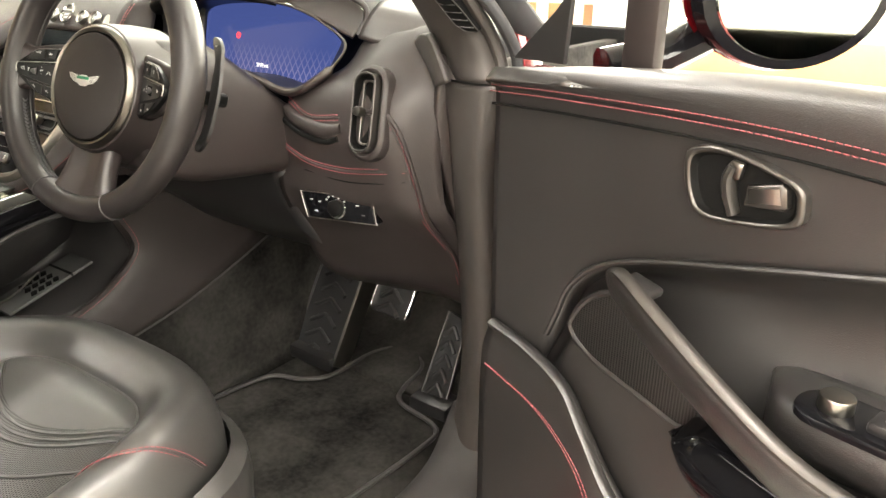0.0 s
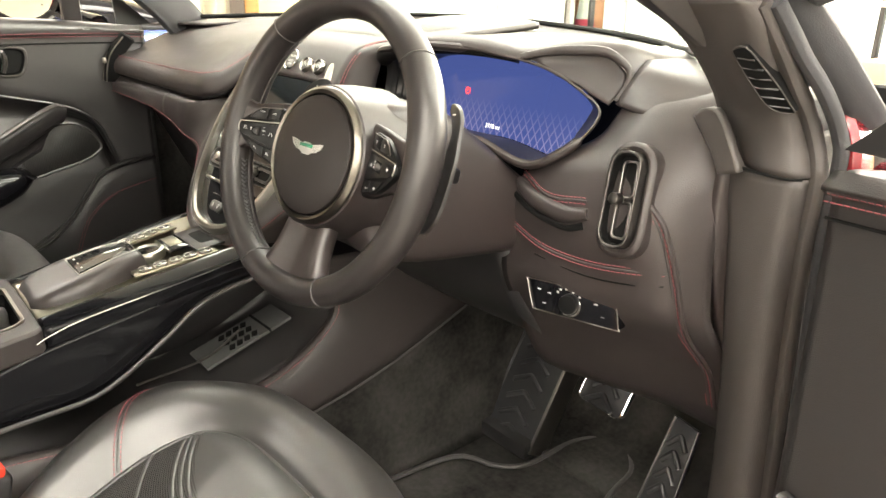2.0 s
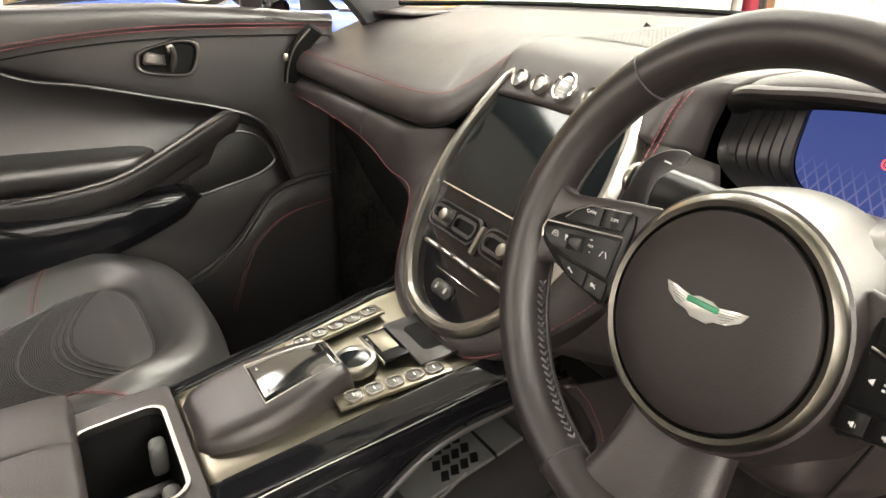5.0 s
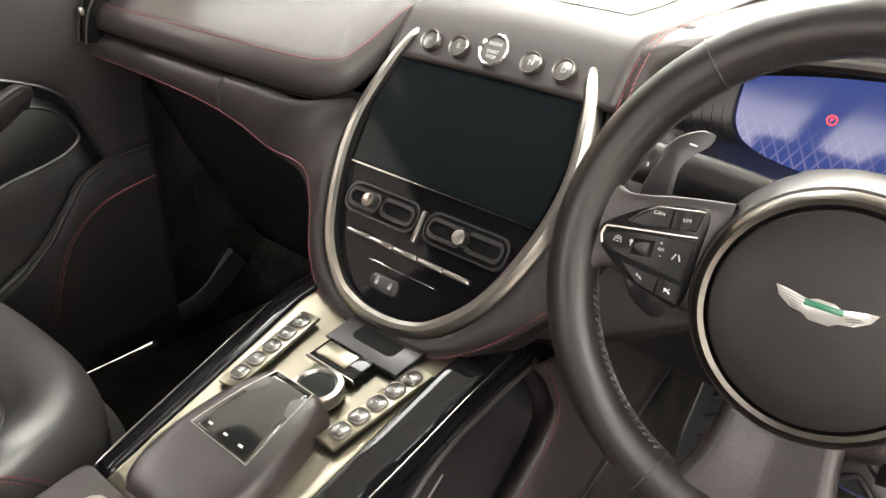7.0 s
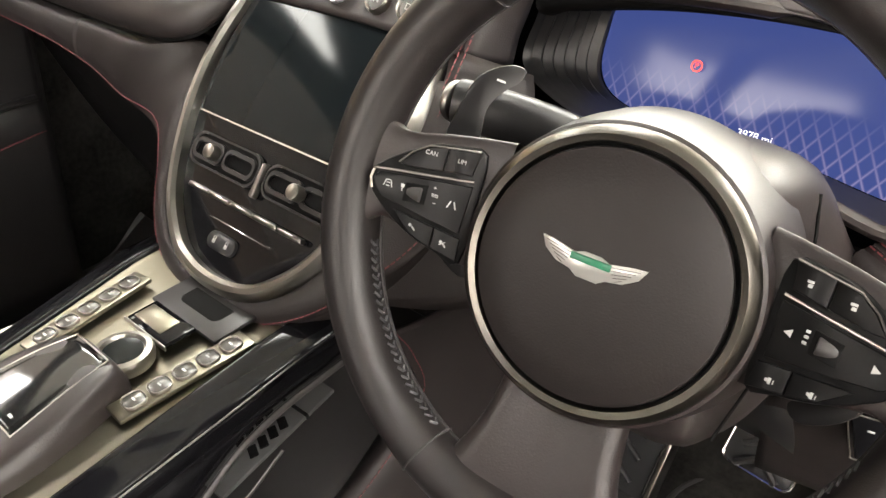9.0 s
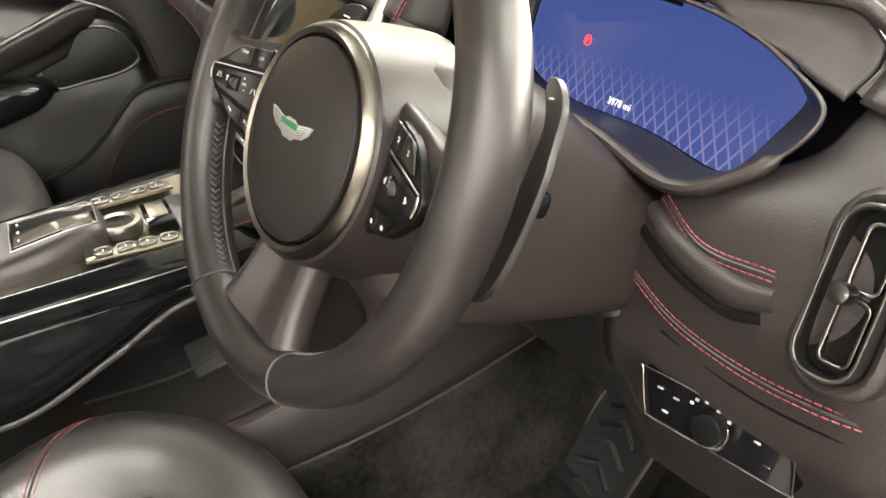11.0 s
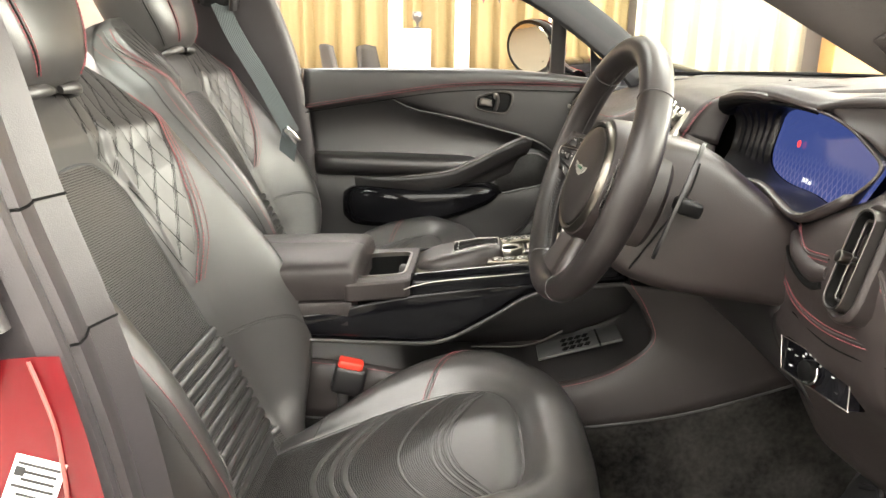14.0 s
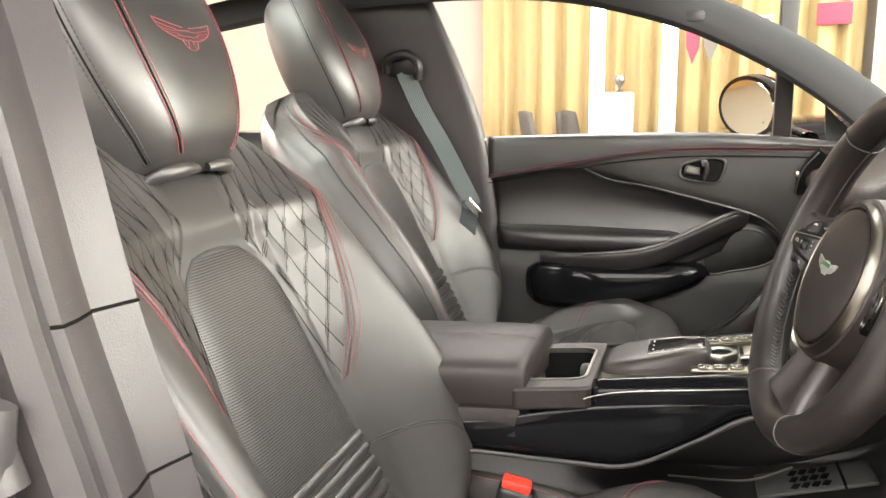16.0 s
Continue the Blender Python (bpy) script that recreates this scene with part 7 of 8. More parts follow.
for side in (1, -1):
    # quilted shoulder panel: long diamonds pressed in by crossing seams
    bm = bmesh.new()
    rows = []
    for i_ in range(181):
        s = 0.20 + i_ / 180 * 0.395
        row = []
        for j_ in range(81):
            u = inner_u(s) + (edge_u(s) - inner_u(s)) * j_ / 80
            a1, a2 = (u - quilt_a(s) - 0.088) / 0.0315, (u - quilt_b(s) - 0.086) / 0.0265
            q = abs(math.sin(math.pi * a1) * math.sin(math.pi * a2)) ** 0.5
            e = min(1, j_ / 4, (80 - j_) / 4, i_ / 4, (180 - i_) / 4)
            row.append(back(side * u, s, (0.0006 + 0.0011 * q) * e + 0.0004))
        rows.append(row)
    grid(bm, rows)
    part("quilted_panel", bm, SEATHIDE, seat, "diamond-quilted leather shoulder panel", sharp=180)
    ss = [0.205 + k * 0.00385 for k in range(101)]
    runs = [(0.088 + k * 0.0315 + d, quilt_a, 0.0007) for k in range(-4, 9) for d in (-0.0022, 0.0, 0.0022)] + [(0.086 + k * 0.0265, quilt_b, 0.0008) for k in range(-4, 7)]
    for u0, shift, r in runs:
        run = [back(side * (u0 + shift(s)), s, 0.0010) for s in ss if inner_u(s) + 0.001 < u0 + shift(s) < edge_u(s) - 0.001]
        if len(run) > 6:
            part("quilt_seam", sweep(run[::2], oval(r, 0.0005, 5), up=tuple(SN)), DARK, seat)
    for off, r in ((0.003, 0.0010), (0.0105, 0.0008), (0.017, 0.0006)):
        stitches("backrest_stitching", [back(side * (edge_u(s) + off), s, 0.0014) for s in ss], seat, up=tuple(SN), label="red stitching", r=r)
    part("stitched_welt", sweep([back(side * (edge_u(s) + 0.0068), s, 0.0004) for s in ss[::2]], oval(0.0034, 0.0016, 8), up=tuple(SN)), SEATHIDE, seat)
    low_run = cr([back(side * u, s, 0.0010) for u, s in ((0.122, 0.108), (0.150, 0.104), (0.178, 0.095), (0.200, 0.078), (0.212, 0.055), (0.218, 0.030))], 5)
    for d in (-0.0022, 0.0022):
        part("bolster_seam", sweep([p + SD * d for p in low_run], oval(0.0012, 0.0009, 6), up=tuple(SN)), RUBBER, seat)
    part("side_seam", sweep([back(side * lerp_table(BW, s) * 0.93, s, 0.001) for s in [0.02 + k * 0.02 for k in range(29)]], oval(0.0024, 0.0018, 6), up=tuple(SN)), RUBBER, seat)
    stitches("side_stitching", [back(side * lerp_table(BW, s) * 0.905, s, 0.001) for s in [0.02 + k * 0.01 for k in range(58)]], seat, up=tuple(SN), label="red stitching", r=0.0006)
part("recline_cover", rbox(0.03, 0.12, 0.12, 0.012, at=(0.262, -0.46, 0.60)), SOFT, seat)
# headrest: waisted block with a centre panel between red double seams, black seams on its sides
HRX = -0.010
HROWS = ((0.522, 0.046, 0.020, -0.050), (0.529, 0.074, 0.046, -0.065), (0.560, 0.098, 0.070, -0.080), (0.62, 0.124, 0.083, -0.085), (0.70, 0.137, 0.086, -0.082), (0.79, 0.125, 0.074, -0.070), (0.825, 0.10, 0.056, -0.055), (0.840, 0.065, 0.032, -0.040))


def on_headrest(frac, s, off=0.001):
    """A place on the front of the headrest: frac of its half breadth, s up along the backrest."""
    hw, nf, nb = (lerp_table([(r_[0], r_[k]) for r_ in HROWS], s) for k in (1, 2, 3))
    t = min(1.0, abs(frac))
    return SB + SD * s + Vector((HRX + frac * hw, 0, 0)) + SN * ((nf + nb) / 2 + (1 - t ** (2 / 0.7)) ** 0.35 * (nf - nb) / 2 + off)


bm = bmesh.new()
rows = []
for i_ in range(34):
    s = HROWS[0][0] + (HROWS[-1][0] - HROWS[0][0]) * (0.5 - 0.5 * math.cos(math.pi * i_ / 33))
    hw, nf, nb = (lerp_table([(r_[0], r_[k]) for r_ in HROWS], s) for k in (1, 2, 3))
    ringp = []
    for k in range(48):
        a = 2 * math.pi * k / 48
        cx, sy = math.cos(a), math.sin(a)
        ringp.append(SB + SD * s + Vector((HRX + math.copysign(abs(cx) ** 0.7, cx) * hw, 0, 0)) + SN * ((nf + nb) / 2 + math.copysign(abs(sy) ** 0.7, sy) * (nf - nb) / 2))
    rows.append(ringp)
vs = grid(bm, rows, cu=True)
cap(bm, vs[0])
cap(bm, vs[-1])
hr = part("headrest", bm, SEATHIDE, seat, "leather headrest with red seams and embroidered wings", sharp=70)
hss = [0.534 + 0.292 * k / 39 for k in range(40)]
for side in (1, -1):
    for f in (0.595, 0.655):
        stitches("headrest_stitching", [on_headrest(side * f, s) for s in hss], hr, up=tuple(SN), label="red stitching", r=0.0008)
    part("headrest_seam", sweep([on_headrest(side * 0.625, s, 0.0004) for s in hss], oval(0.0014, 0.001, 6), up=tuple(SN)), DARK, hr)
    for f in (0.945, 0.975):
        stitches("side_stitching", [on_headrest(side * f, s) for s in hss], hr, up=(side, 0, 0), material=BLACKTHREAD, label="black stitching", r=0.0009)
    part("headrest_seam", sweep([on_headrest(side * 0.962, s, 0.0004) for s in hss], oval(0.0014, 0.001, 6), up=(side, 0, 0)), DARK, hr)
    part("headrest_roll", sweep(cr([SB + SD * 0.519 + SN * n + Vector((HRX + side * u, 0, 0)) for u, n in ((0.010, 0.030), (0.035, 0.034), (0.060, 0.024), (0.070, 0.0))], 5), oval(0.009, 0.008, 12), up=tuple(SN), scale=lambda f: 0.6 + 0.4 * math.sin(math.pi * f)), SEATHIDE, hr, "gathered leather roll")
# embroidered wings as plain red outlines and bars
for side in (1, -1):
    for line in (((0.006, 0.004), (0.024, 0.007), (0.043, 0.012)), ((0.043, 0.012), (0.039, 0.002), (0.026, -0.006), (0.012, -0.010)), ((0.012, -0.010), (0.008, -0.018), (0.002, -0.020)), ((0.0, 0.001), (0.012, 0.0), (0.022, 0.002)),
                 ((0.022, 0.002), (0.032, 0.004), (0.041, 0.007)), ((0.018, -0.001), (0.028, 0.0), (0.038, 0.002)), ((0.016, -0.003), (0.024, -0.003), (0.032, -0.002)), ((0.0, -0.005), (0.008, -0.006), (0.015, -0.004)), ((0.014, -0.005), (0.019, -0.006), (0.024, -0.006)),
                 ((0.0, -0.009), (0.006, -0.010), (0.011, -0.009)), ((0.003, -0.010), (0.004, -0.014), (0.006, -0.018))):
        part("wing_thread", sweep(cr([on_headrest(side * u * 1.2 / 0.137, 0.664 + v * 1.15) for u, v in line], 4), oval(0.0008, 0.0006, 6), up=tuple(SN)), THREAD, hr, "red embroidered bar")
pseat = copy_thing(seat, pose(-0.410, -0.765, 0.045) @ pose(0, 0, 0, 0, 0, 2) @ pose(0, 0.6, 0))
pseat["label"] = "black quilted leather passenger seat with red stitching"

# ---- doors ----
def door(m, mirrored, label):
    """A front door: local x runs back from the hinge, y into the cabin, z up."""
    sgn = -1 if mirrored else 1
    root = thing("driver_door" if mirrored else "passenger_door", label, "car door", m)

    def P(s, n, z):
        return Vector((s, n * sgn, z))
    # sculpted panel: rows from the top roll to the lower edge
    SS = (0.0, 0.05, 0.087, 0.114, 0.148, 0.20, 0.30, 0.42, 0.55, 0.68, 0.80)

    def seam_z(s):
        return lerp_table(((0.0, 1.080), (0.10, 1.084), (0.30, 1.085), (0.45, 1.074), (0.60, 1.050), (0.80, 1.016)), s)

    def crease_z(s):
        return lerp_table(((0.0, 0.74), (0.05, 0.76), (0.087, 0.825), (0.114, 0.893), (0.148, 0.926), (0.198, 0.947), (0.287, 0.970), (0.40, 0.998), (0.52, 1.020), (0.58, 1.046), (0.80, 1.030)), s)
    rows = []
    for s in SS:
        sz, cz = seam_z(s), crease_z(s)
        cz = min(cz, sz - 0.004)
        zt = lerp_table(((0.0, 1.104), (0.18, 1.121), (0.35, 1.128), (0.80, 1.120)), s)
        rows.append([P(s, -0.03, zt - 0.004), P(s, 0.012, zt), P(s, 0.030, zt - 0.012), P(s, 0.030, sz + 0.006), P(s, 0.024, sz), P(s, 0.020, (sz + cz) / 2), P(s, 0.014, cz + 0.004), P(s, -0.004, cz - 0.012),
                     P(s, -0.022, cz * 0.6 + 0.875 * 0.4), P(s, -0.016, max(0.80, min(cz - 0.03, 0.89))), P(s, 0.010, max(0.74, min(cz - 0.06, 0.80))), P(s, 0.016, 0.70), P(s, 0.020, 0.60), P(s, 0.012, 0.46)])
    part("door_panel", patch(rows, 5, 6), DOORHIDE, root, "black leather door panel", thick=0.012)
    cl = cr([P(s, 0.0165, min(crease_z(s), seam_z(s) - 0.004)) for s in (0.087, 0.098, 0.114, 0.148, 0.20, 0.30, 0.42, 0.50, 0.56, 0.585)], 6)
    part("crease_roll", sweep(cl, oval(0.003, 0.004, 8), up=(0, sgn, 0)), DOORHIDE, root)
    sm = [P(s, 0.0308, seam_z(s) + 0.008) for s in [k * 0.02 for k in range(41)]]
    stitches("door_stitching", sm, root, up=(0, sgn, 0), label="red stitching")
    stitches("door_stitching", [p + Vector((0, 0, -0.0065)) for p in sm], root, up=(0, sgn, 0), label="red stitching")
    part("seam_groove", sweep([p + Vector((0, -0.003 * sgn, -0.020)) for p in sm], oval(0.0015, 0.002, 6), up=(0, sgn, 0)), DARK, root)
    # inner handle in its recess: bezel, deep cup, pull flap on a curved stem
    hb = cr([(0.340, 0, 1.040), (0.336, 0, 1.022), (0.300, 0, 1.013), (0.256, 0, 1.011), (0.241, 0, 1.030), (0.236, 0, 1.058), (0.246, 0, 1.069), (0.275, 0, 1.071), (0.330, 0, 1.056)], 4, True)
    c = Vector((0.288, 0, 1.040))
    flip_m = Matrix(((1, 0, 0, 0), (0, -sgn, 0, 0), (0, 0, 1, 0), (0, 0, 0, 1)))
    o = [(p.x, p.z) for p in hb]
    i_ = [((c + (p - c) * 0.87).x, (c + (p - c) * 0.83).z) for p in hb]
    hd = part("inner_handle", ringplate(o, i_, 0.014, Matrix.Translation((0, 0.0335 * sgn, 0)) @ flip_m), HANDLEGREY, root, "dark satin door handle bezel", bevel=0.0025)
    bm = bmesh.new()
    rings = []
    for f, y_ in ((1.01, 0.0325), (0.96, 0.0285), (0.92, 0.0268)):
        rings.append([(c.x + (x - c.x) * f, y_ * sgn, c.z + (z - c.z) * f) for x, z in i_])
    vs = grid(bm, rings, cu=True)
    cap(bm, vs[-1])
    part("handle_cup", bm, DARK, hd, "black handle recess")
    flap = [(0.294, 1.0465), (0.321, 1.0535), (0.3255, 1.0500), (0.3285, 1.0360), (0.3255, 1.0325), (0.2935, 1.0300)]
    lv = part("handle_lever", plate(flap, 0.009, Matrix.Translation((0, 0.0345 * sgn, 0)) @ flip_m, inset=0.0022), HANDLEGREY, hd, "dark metal pull flap")
    part("lever_face", plate([(0.297, 1.0440), (0.320, 1.0498), (0.3235, 1.0375), (0.297, 1.0335)], 0.002, Matrix.Translation((0, 0.0352 * sgn, 0)) @ flip_m, inset=0.0006), GUNMETAL, lv)
    part("lever_stem", sweep(cr([(0.283, 0.036 * sgn, 1.0615), (0.279, 0.034 * sgn, 1.050), (0.280, 0.032 * sgn, 1.036), (0.285, 0.030 * sgn, 1.020)], 5), oval(0.0042, 0.0068, 10, 2.6), up=(0, sgn, 0), scale=lambda f: 1.0 + 0.25 * math.sin(math.pi * f)), HANDLEGREY, hd, "curved lever stem")
    part("lock_tab", rbox(0.012, 0.007, 0.015, 0.003, at=(0.285, 0.0365 * sgn, 1.0575), rot=Matrix.Rotation(radians(10), 3, "Y")), GUNMETAL, hd, "satin lock tab")
    # armrest, grab bar and glossy insert
    arm = []
    for s, z, n in ((0.325, 0.868, -0.01), (0.345, 0.874, 0.034), (0.39, 0.877, 0.054), (0.55, 0.880, 0.062), (0.66, 0.880, 0.064), (0.74, 0.880, 0.055), (0.78, 0.880, 0.02)):
        arm.append([P(s, -0.02, z + 0.014), P(s, n * 0.7, z + 0.012), P(s, n, z), P(s, n * 0.95, z - 0.026), P(s, n * 0.55, z - 0.044), P(s, -0.02, z - 0.05)])
    part("armrest", patch(arm, 5, 5), DOORHIDE, root, "leather armrest", thick=0.006)
    if mirrored:
        sw = part("window_switch_panel", plate(rrect(0.15, 0.055, 0.024), 0.006, Matrix.Translation((0.440, 0.036 * sgn, 0.8935)) @ Matrix.Rotation(radians(90 if sgn > 0 else 90), 4, "X") @ Matrix.Rotation(radians(180), 4, "X"), inset=0.002), GLOSS, root, "piano black window switch panel")
        for k in range(3):
            part("window_switch", rbox(0.022, 0.026, 0.010, 0.003, at=(0.430 + k * 0.028, 0.036 * sgn, 0.897)), HARD, sw)
            part("switch_mark", rbox(0.004, 0.006, 0.001, 0.0003, at=(0.430 + k * 0.028, 0.036 * sgn, 0.9023)), WHITE, sw)
        part("mirror_dial", rod(0.013, 0.014, 22, at=(0.393, 0.036 * sgn, 0.899), bevel=0.002), SATIN, sw, "round mirror dial")
    gb = cr([P(0.190, 0.045, 0.928), P(0.210, 0.056, 0.930), P(0.25, 0.066, 0.912), P(0.325, 0.074, 0.873), P(0.40, 0.076, 0.840), P(0.50, 0.068, 0.822), P(0.60, 0.05, 0.814), P(0.66, 0.03, 0.814)], 6)
    gbo = part("grab_bar", sweep(gb, oval(0.011, 0.026, 14, 2.6), up=(0, sgn * 0.4, 1), scale=lambda f: 0.55 + 0.45 * math.sin(math.pi * min(0.5, f + 0.1))), DOORHIDE, root, "angled leather grab handle")
    part("grab_trim", sweep([p + Vector((0, sgn * 0.37, 0.93)) * (0.026 * (0.55 + 0.45 * math.sin(math.pi * min(0.5, k / (len(gb) - 1) + 0.1))) - 0.002) for k, p in enumerate(gb)][1:34], oval(0.0072, 0.0046, 10, 2.6), up=(0, sgn * 0.4, 1), scale=lambda f: 0.8 + 0.2 * math.sin(math.pi * f)), HANDLEGREY, gbo, "satin metal cap strip")
    part("grab_web", patch([[p + Vector((0, -sgn * 0.004, 0)) for p in gb[::5]], [p + Vector((0.01, -sgn * 0.045, -0.030)) for p in gb[::5]], [p + Vector((0.02, -sgn * 0.055, -0.075)) for p in gb[::5]]], 4, 4), DOORHIDE, root, thick=0.008)
    sp_ = ((0.116, 0.840), (0.120, 0.862), (0.138, 0.886), (0.168, 0.902), (0.205, 0.900), (0.245, 0.872), (0.278, 0.832), (0.262, 0.794), (0.215, 0.802), (0.150, 0.818))
    so = cr([(s, 0, z) for s, z in sp_], 4, True)
    part("speaker_panel", plate([(p.x, p.z) for p in so], 0.010, Matrix.Translation((0, 0.012 * sgn, 0)) @ flip_m, inset=0.003), PERF_DOOR, root, "finely perforated speaker panel")
    part("speaker_rim", sweep([p + Vector((0, 0.010 * sgn, 0)) for p in so], oval(0.004, 0.004, 8), up=(0, sgn, 0), closed=True), DOORHIDE, root)
    part("pull_lip", rbox(0.034, 0.026, 0.010, 0.004, 3, at=(0.218, 0.046 * sgn, 0.936), rot=Matrix.Rotation(radians(12), 3, "Y")), DOORHIDE, root)
    gl = []
    for s, zt, zb, n in ((0.262, 0.802, 0.794, 0.020), (0.275, 0.815, 0.778, 0.040), (0.31, 0.824, 0.757, 0.054), (0.42, 0.818, 0.720, 0.066), (0.56, 0.812, 0.700, 0.070), (0.66, 0.808, 0.700, 0.060), (0.70, 0.790, 0.715, 0.030)):
        gl.append([P(s, n - 0.03, zt), P(s, n, zt - 0.006), P(s, n + 0.012, (zt + zb) / 2), P(s, n, zb + 0.006), P(s, n - 0.03, zb)])
    part("gloss_insert", patch(gl, 5, 6), GLOSS, root, "piano black pocket insert", thick=0.004)
    part("pocket_roll", sweep(cr([P(0.01, 0.026, 0.812), P(0.07, 0.030, 0.805), P(0.13, 0.036, 0.786), P(0.165, 0.040, 0.747), P(0.215, 0.044, 0.690), P(0.30, 0.05, 0.640), P(0.5, 0.05, 0.620), P(0.72, 0.05, 0.620)], 6), oval(0.005, 0.008, 10), up=(0, sgn, 0)), DOORHIDE, root)
    low = cr([P(0.01, 0.034, 0.758), P(0.082, 0.0385, 0.745), P(0.122, 0.0405, 0.728), P(0.163, 0.0430, 0.695), P(0.19, 0.0435, 0.645), P(0.22, 0.0435, 0.56)], 8)
    for d in (0, 0.006):
        stitches("pocket_stitching", [p + Vector((d, 0, 0)) for p in low], root, up=(0, sgn, 0), label="red stitching")
    part("door_pocket", patch([[P(0.0, 0.020, 0.808), P(0.07, 0.026, 0.803), P(0.13, 0.032, 0.783), P(0.168, 0.036, 0.744), P(0.22, 0.038, 0.688), P(0.30, 0.040, 0.64)], [P(0.0, 0.033, 0.74), P(0.07, 0.037, 0.73), P(0.125, 0.040, 0.71), P(0.165, 0.042, 0.68), P(0.21, 0.042, 0.62), P(0.29, 0.042, 0.56)], [P(0.0, 0.028, 0.44), P(0.06, 0.032, 0.44), P(0.11, 0.035, 0.44), P(0.15, 0.036, 0.44), P(0.2, 0.036, 0.44), P(0.28, 0.036, 0.44)]], 5, 5), DOORHIDE, root, thick=0.01)
    # outer skin, window frame post, sail panel and mirror
    part("outer_skin", patch([[P(-0.02, -0.06, 1.10), P(0.4, -0.06, 1.10), P(0.84, -0.06, 1.10)], [P(-0.02, -0.15, 0.85), P(0.4, -0.17, 0.85), P(0.84, -0.16, 0.85)], [P(-0.02, -0.13, 0.42), P(0.4, -0.15, 0.42), P(0.84, -0.14, 0.42)]], 4, 4), REDPAINT, root, "deep red painted door skin", thick=0.012)
    part("front_edge", patch([[P(-0.015, 0.0, 1.10), P(-0.03, -0.08, 1.08)], [P(-0.012, 0.005, 0.8), P(-0.03, -0.14, 0.8)], [P(-0.012, 0.005, 0.44), P(-0.03, -0.12, 0.44)]], 4, 4), RUBBER, root, thick=0.01)
    part("sail_panel", plate([(-0.050, 1.105), (0.010, 1.160), (0.033, 1.186), (0.026, 1.105)], 0.006, Matrix.Translation((0, -0.050 * sgn, 0)) @ flip_m, inset=0.001), HARD, root, "black triangular sail panel")
    part("window_post", rbox(0.040, 0.020, 0.34, 0.006, at=(0.118, -0.062 * sgn, 1.27)), SOFT, root, "dark window divider post")
    mm = part("door_mirror", lathe([(0.0001, -0.060), (0.05, -0.052), (0.087, -0.022), (0.101, 0.014), (0.098, 0.027), (0.088, 0.027)], 40, (1.30, 0.82)), GLOSS, root, "black door mirror housing")
    mm.matrix_basis = Matrix.Translation(P(0.165, -0.235, 1.185)) @ (Vector((0.95, -0.33, -0.021) if mirrored else (0.86, 0.50, -0.14)).to_track_quat("Z", "Y").to_matrix().to_4x4())
    part("mirror_glass", lathe([(0.086, 0.0272), (0.085, 0.0290), (0.0001, 0.0290)], 40, (1.30, 0.82)), MIRROR, mm, "mirror glass")
    part("mirror_cap", lathe([(0.0001, -0.064), (0.05, -0.056), (0.087, -0.024), (0.0955, -0.006)], 40, (1.31, 0.83)), REDPAINT, mm, "deep red mirror cap")
    part("mirror_arm", sweep([P(0.06, -0.075, 1.105), P(0.09, -0.13, 1.115), P(0.13, -0.18, 1.15)], oval(0.02, 0.028, 10), up=(1, 0, 0)), GLOSS, root)
    return root


passenger_door = door(Matrix(((0, 1, 0, -0.70), (-1, 0, 0, 0.19), (0, 0, 1, 0), (0, 0, 0, 1))), False, "closed passenger door with black leather trim")
# the driver's door stands wide open
door(Matrix(((0.972, 0.235, 0, 0.847), (-0.235, 0.972, 0, 0.2295), (0, 0, 1, -0.036), (0, 0, 0, 1))), True, "open driver's door with black leather trim")

# ---- footwell ----
matting = [(0.20, -0.05), (0.205, 0.20), (0.225, 0.36), (0.29, 0.40), (0.325, 0.45), (0.33, 0.56), (0.36, 0.615), (0.42, 0.61), (0.455, 0.575), (0.47, 0.50), (0.50, 0.455), (0.60, 0.43), (0.615, 0.36), (0.60, 0.15), (0.58, -0.05)]
mo = cr([(x, 0, y) for x, y in matting], 5, True)
fm = part("floor_mat", plate([(p.x, -p.z) for p in mo], 0.010, pose(0, 0, 0.3925, -90, 0, 0), inset=0.003), CARPET)
tagged(fm, "charcoal carpet floor mat with bound edge", "floor mat")
part("bound_edge", sweep([Vector((p.x, p.z, 0.3925)) for p in mo], oval(0.005, 0.004, 8), closed=True), RUBBER, fm)


def foot_pedal(name, label, outline, m, chevrons, edge):
    t = thing(name, label, "pedal")
    body = part("plate", plate(outline, 0.012, m, inset=0.003), PEDAL, t)
    part("rim_strip", sweep([m @ Vector((x, -0.0005, z)) for x, z in outline], oval(0.0025, 0.003, 8), up=tuple(m.to_3x3() @ Vector((0, -1, 0))), closed=True), edge, t)
    k = len(outline)
    xs, zs = [p[0] for p in outline], [p[1] for p in outline]
    w, h = max(xs) - min(xs), max(zs) - min(zs)
    for c in range(chevrons):
        z = min(zs) + h * (c + 0.8) / (chevrons + 0.8)
        x0 = sum(xs) / k + (z - sum(zs) / k) * 0.0
        pts = [m @ Vector((x0 - w * 0.30, -0.003, z - 0.018)), m @ Vector((x0 - w * 0.10, -0.003, z - 0.004)), m @ Vector((x0, -0.003, z + 0.002)), m @ Vector((x0 + w * 0.10, -0.003, z - 0.004)), m @ Vector((x0 + w * 0.30, -0.003, z - 0.018))]
        part("grip_rib", sweep(cr(pts, 3), oval(0.005, 0.005, 8), up=tuple(m.to_3x3() @ Vector((0, -1, 0)))), PEDAL, t)
    return t


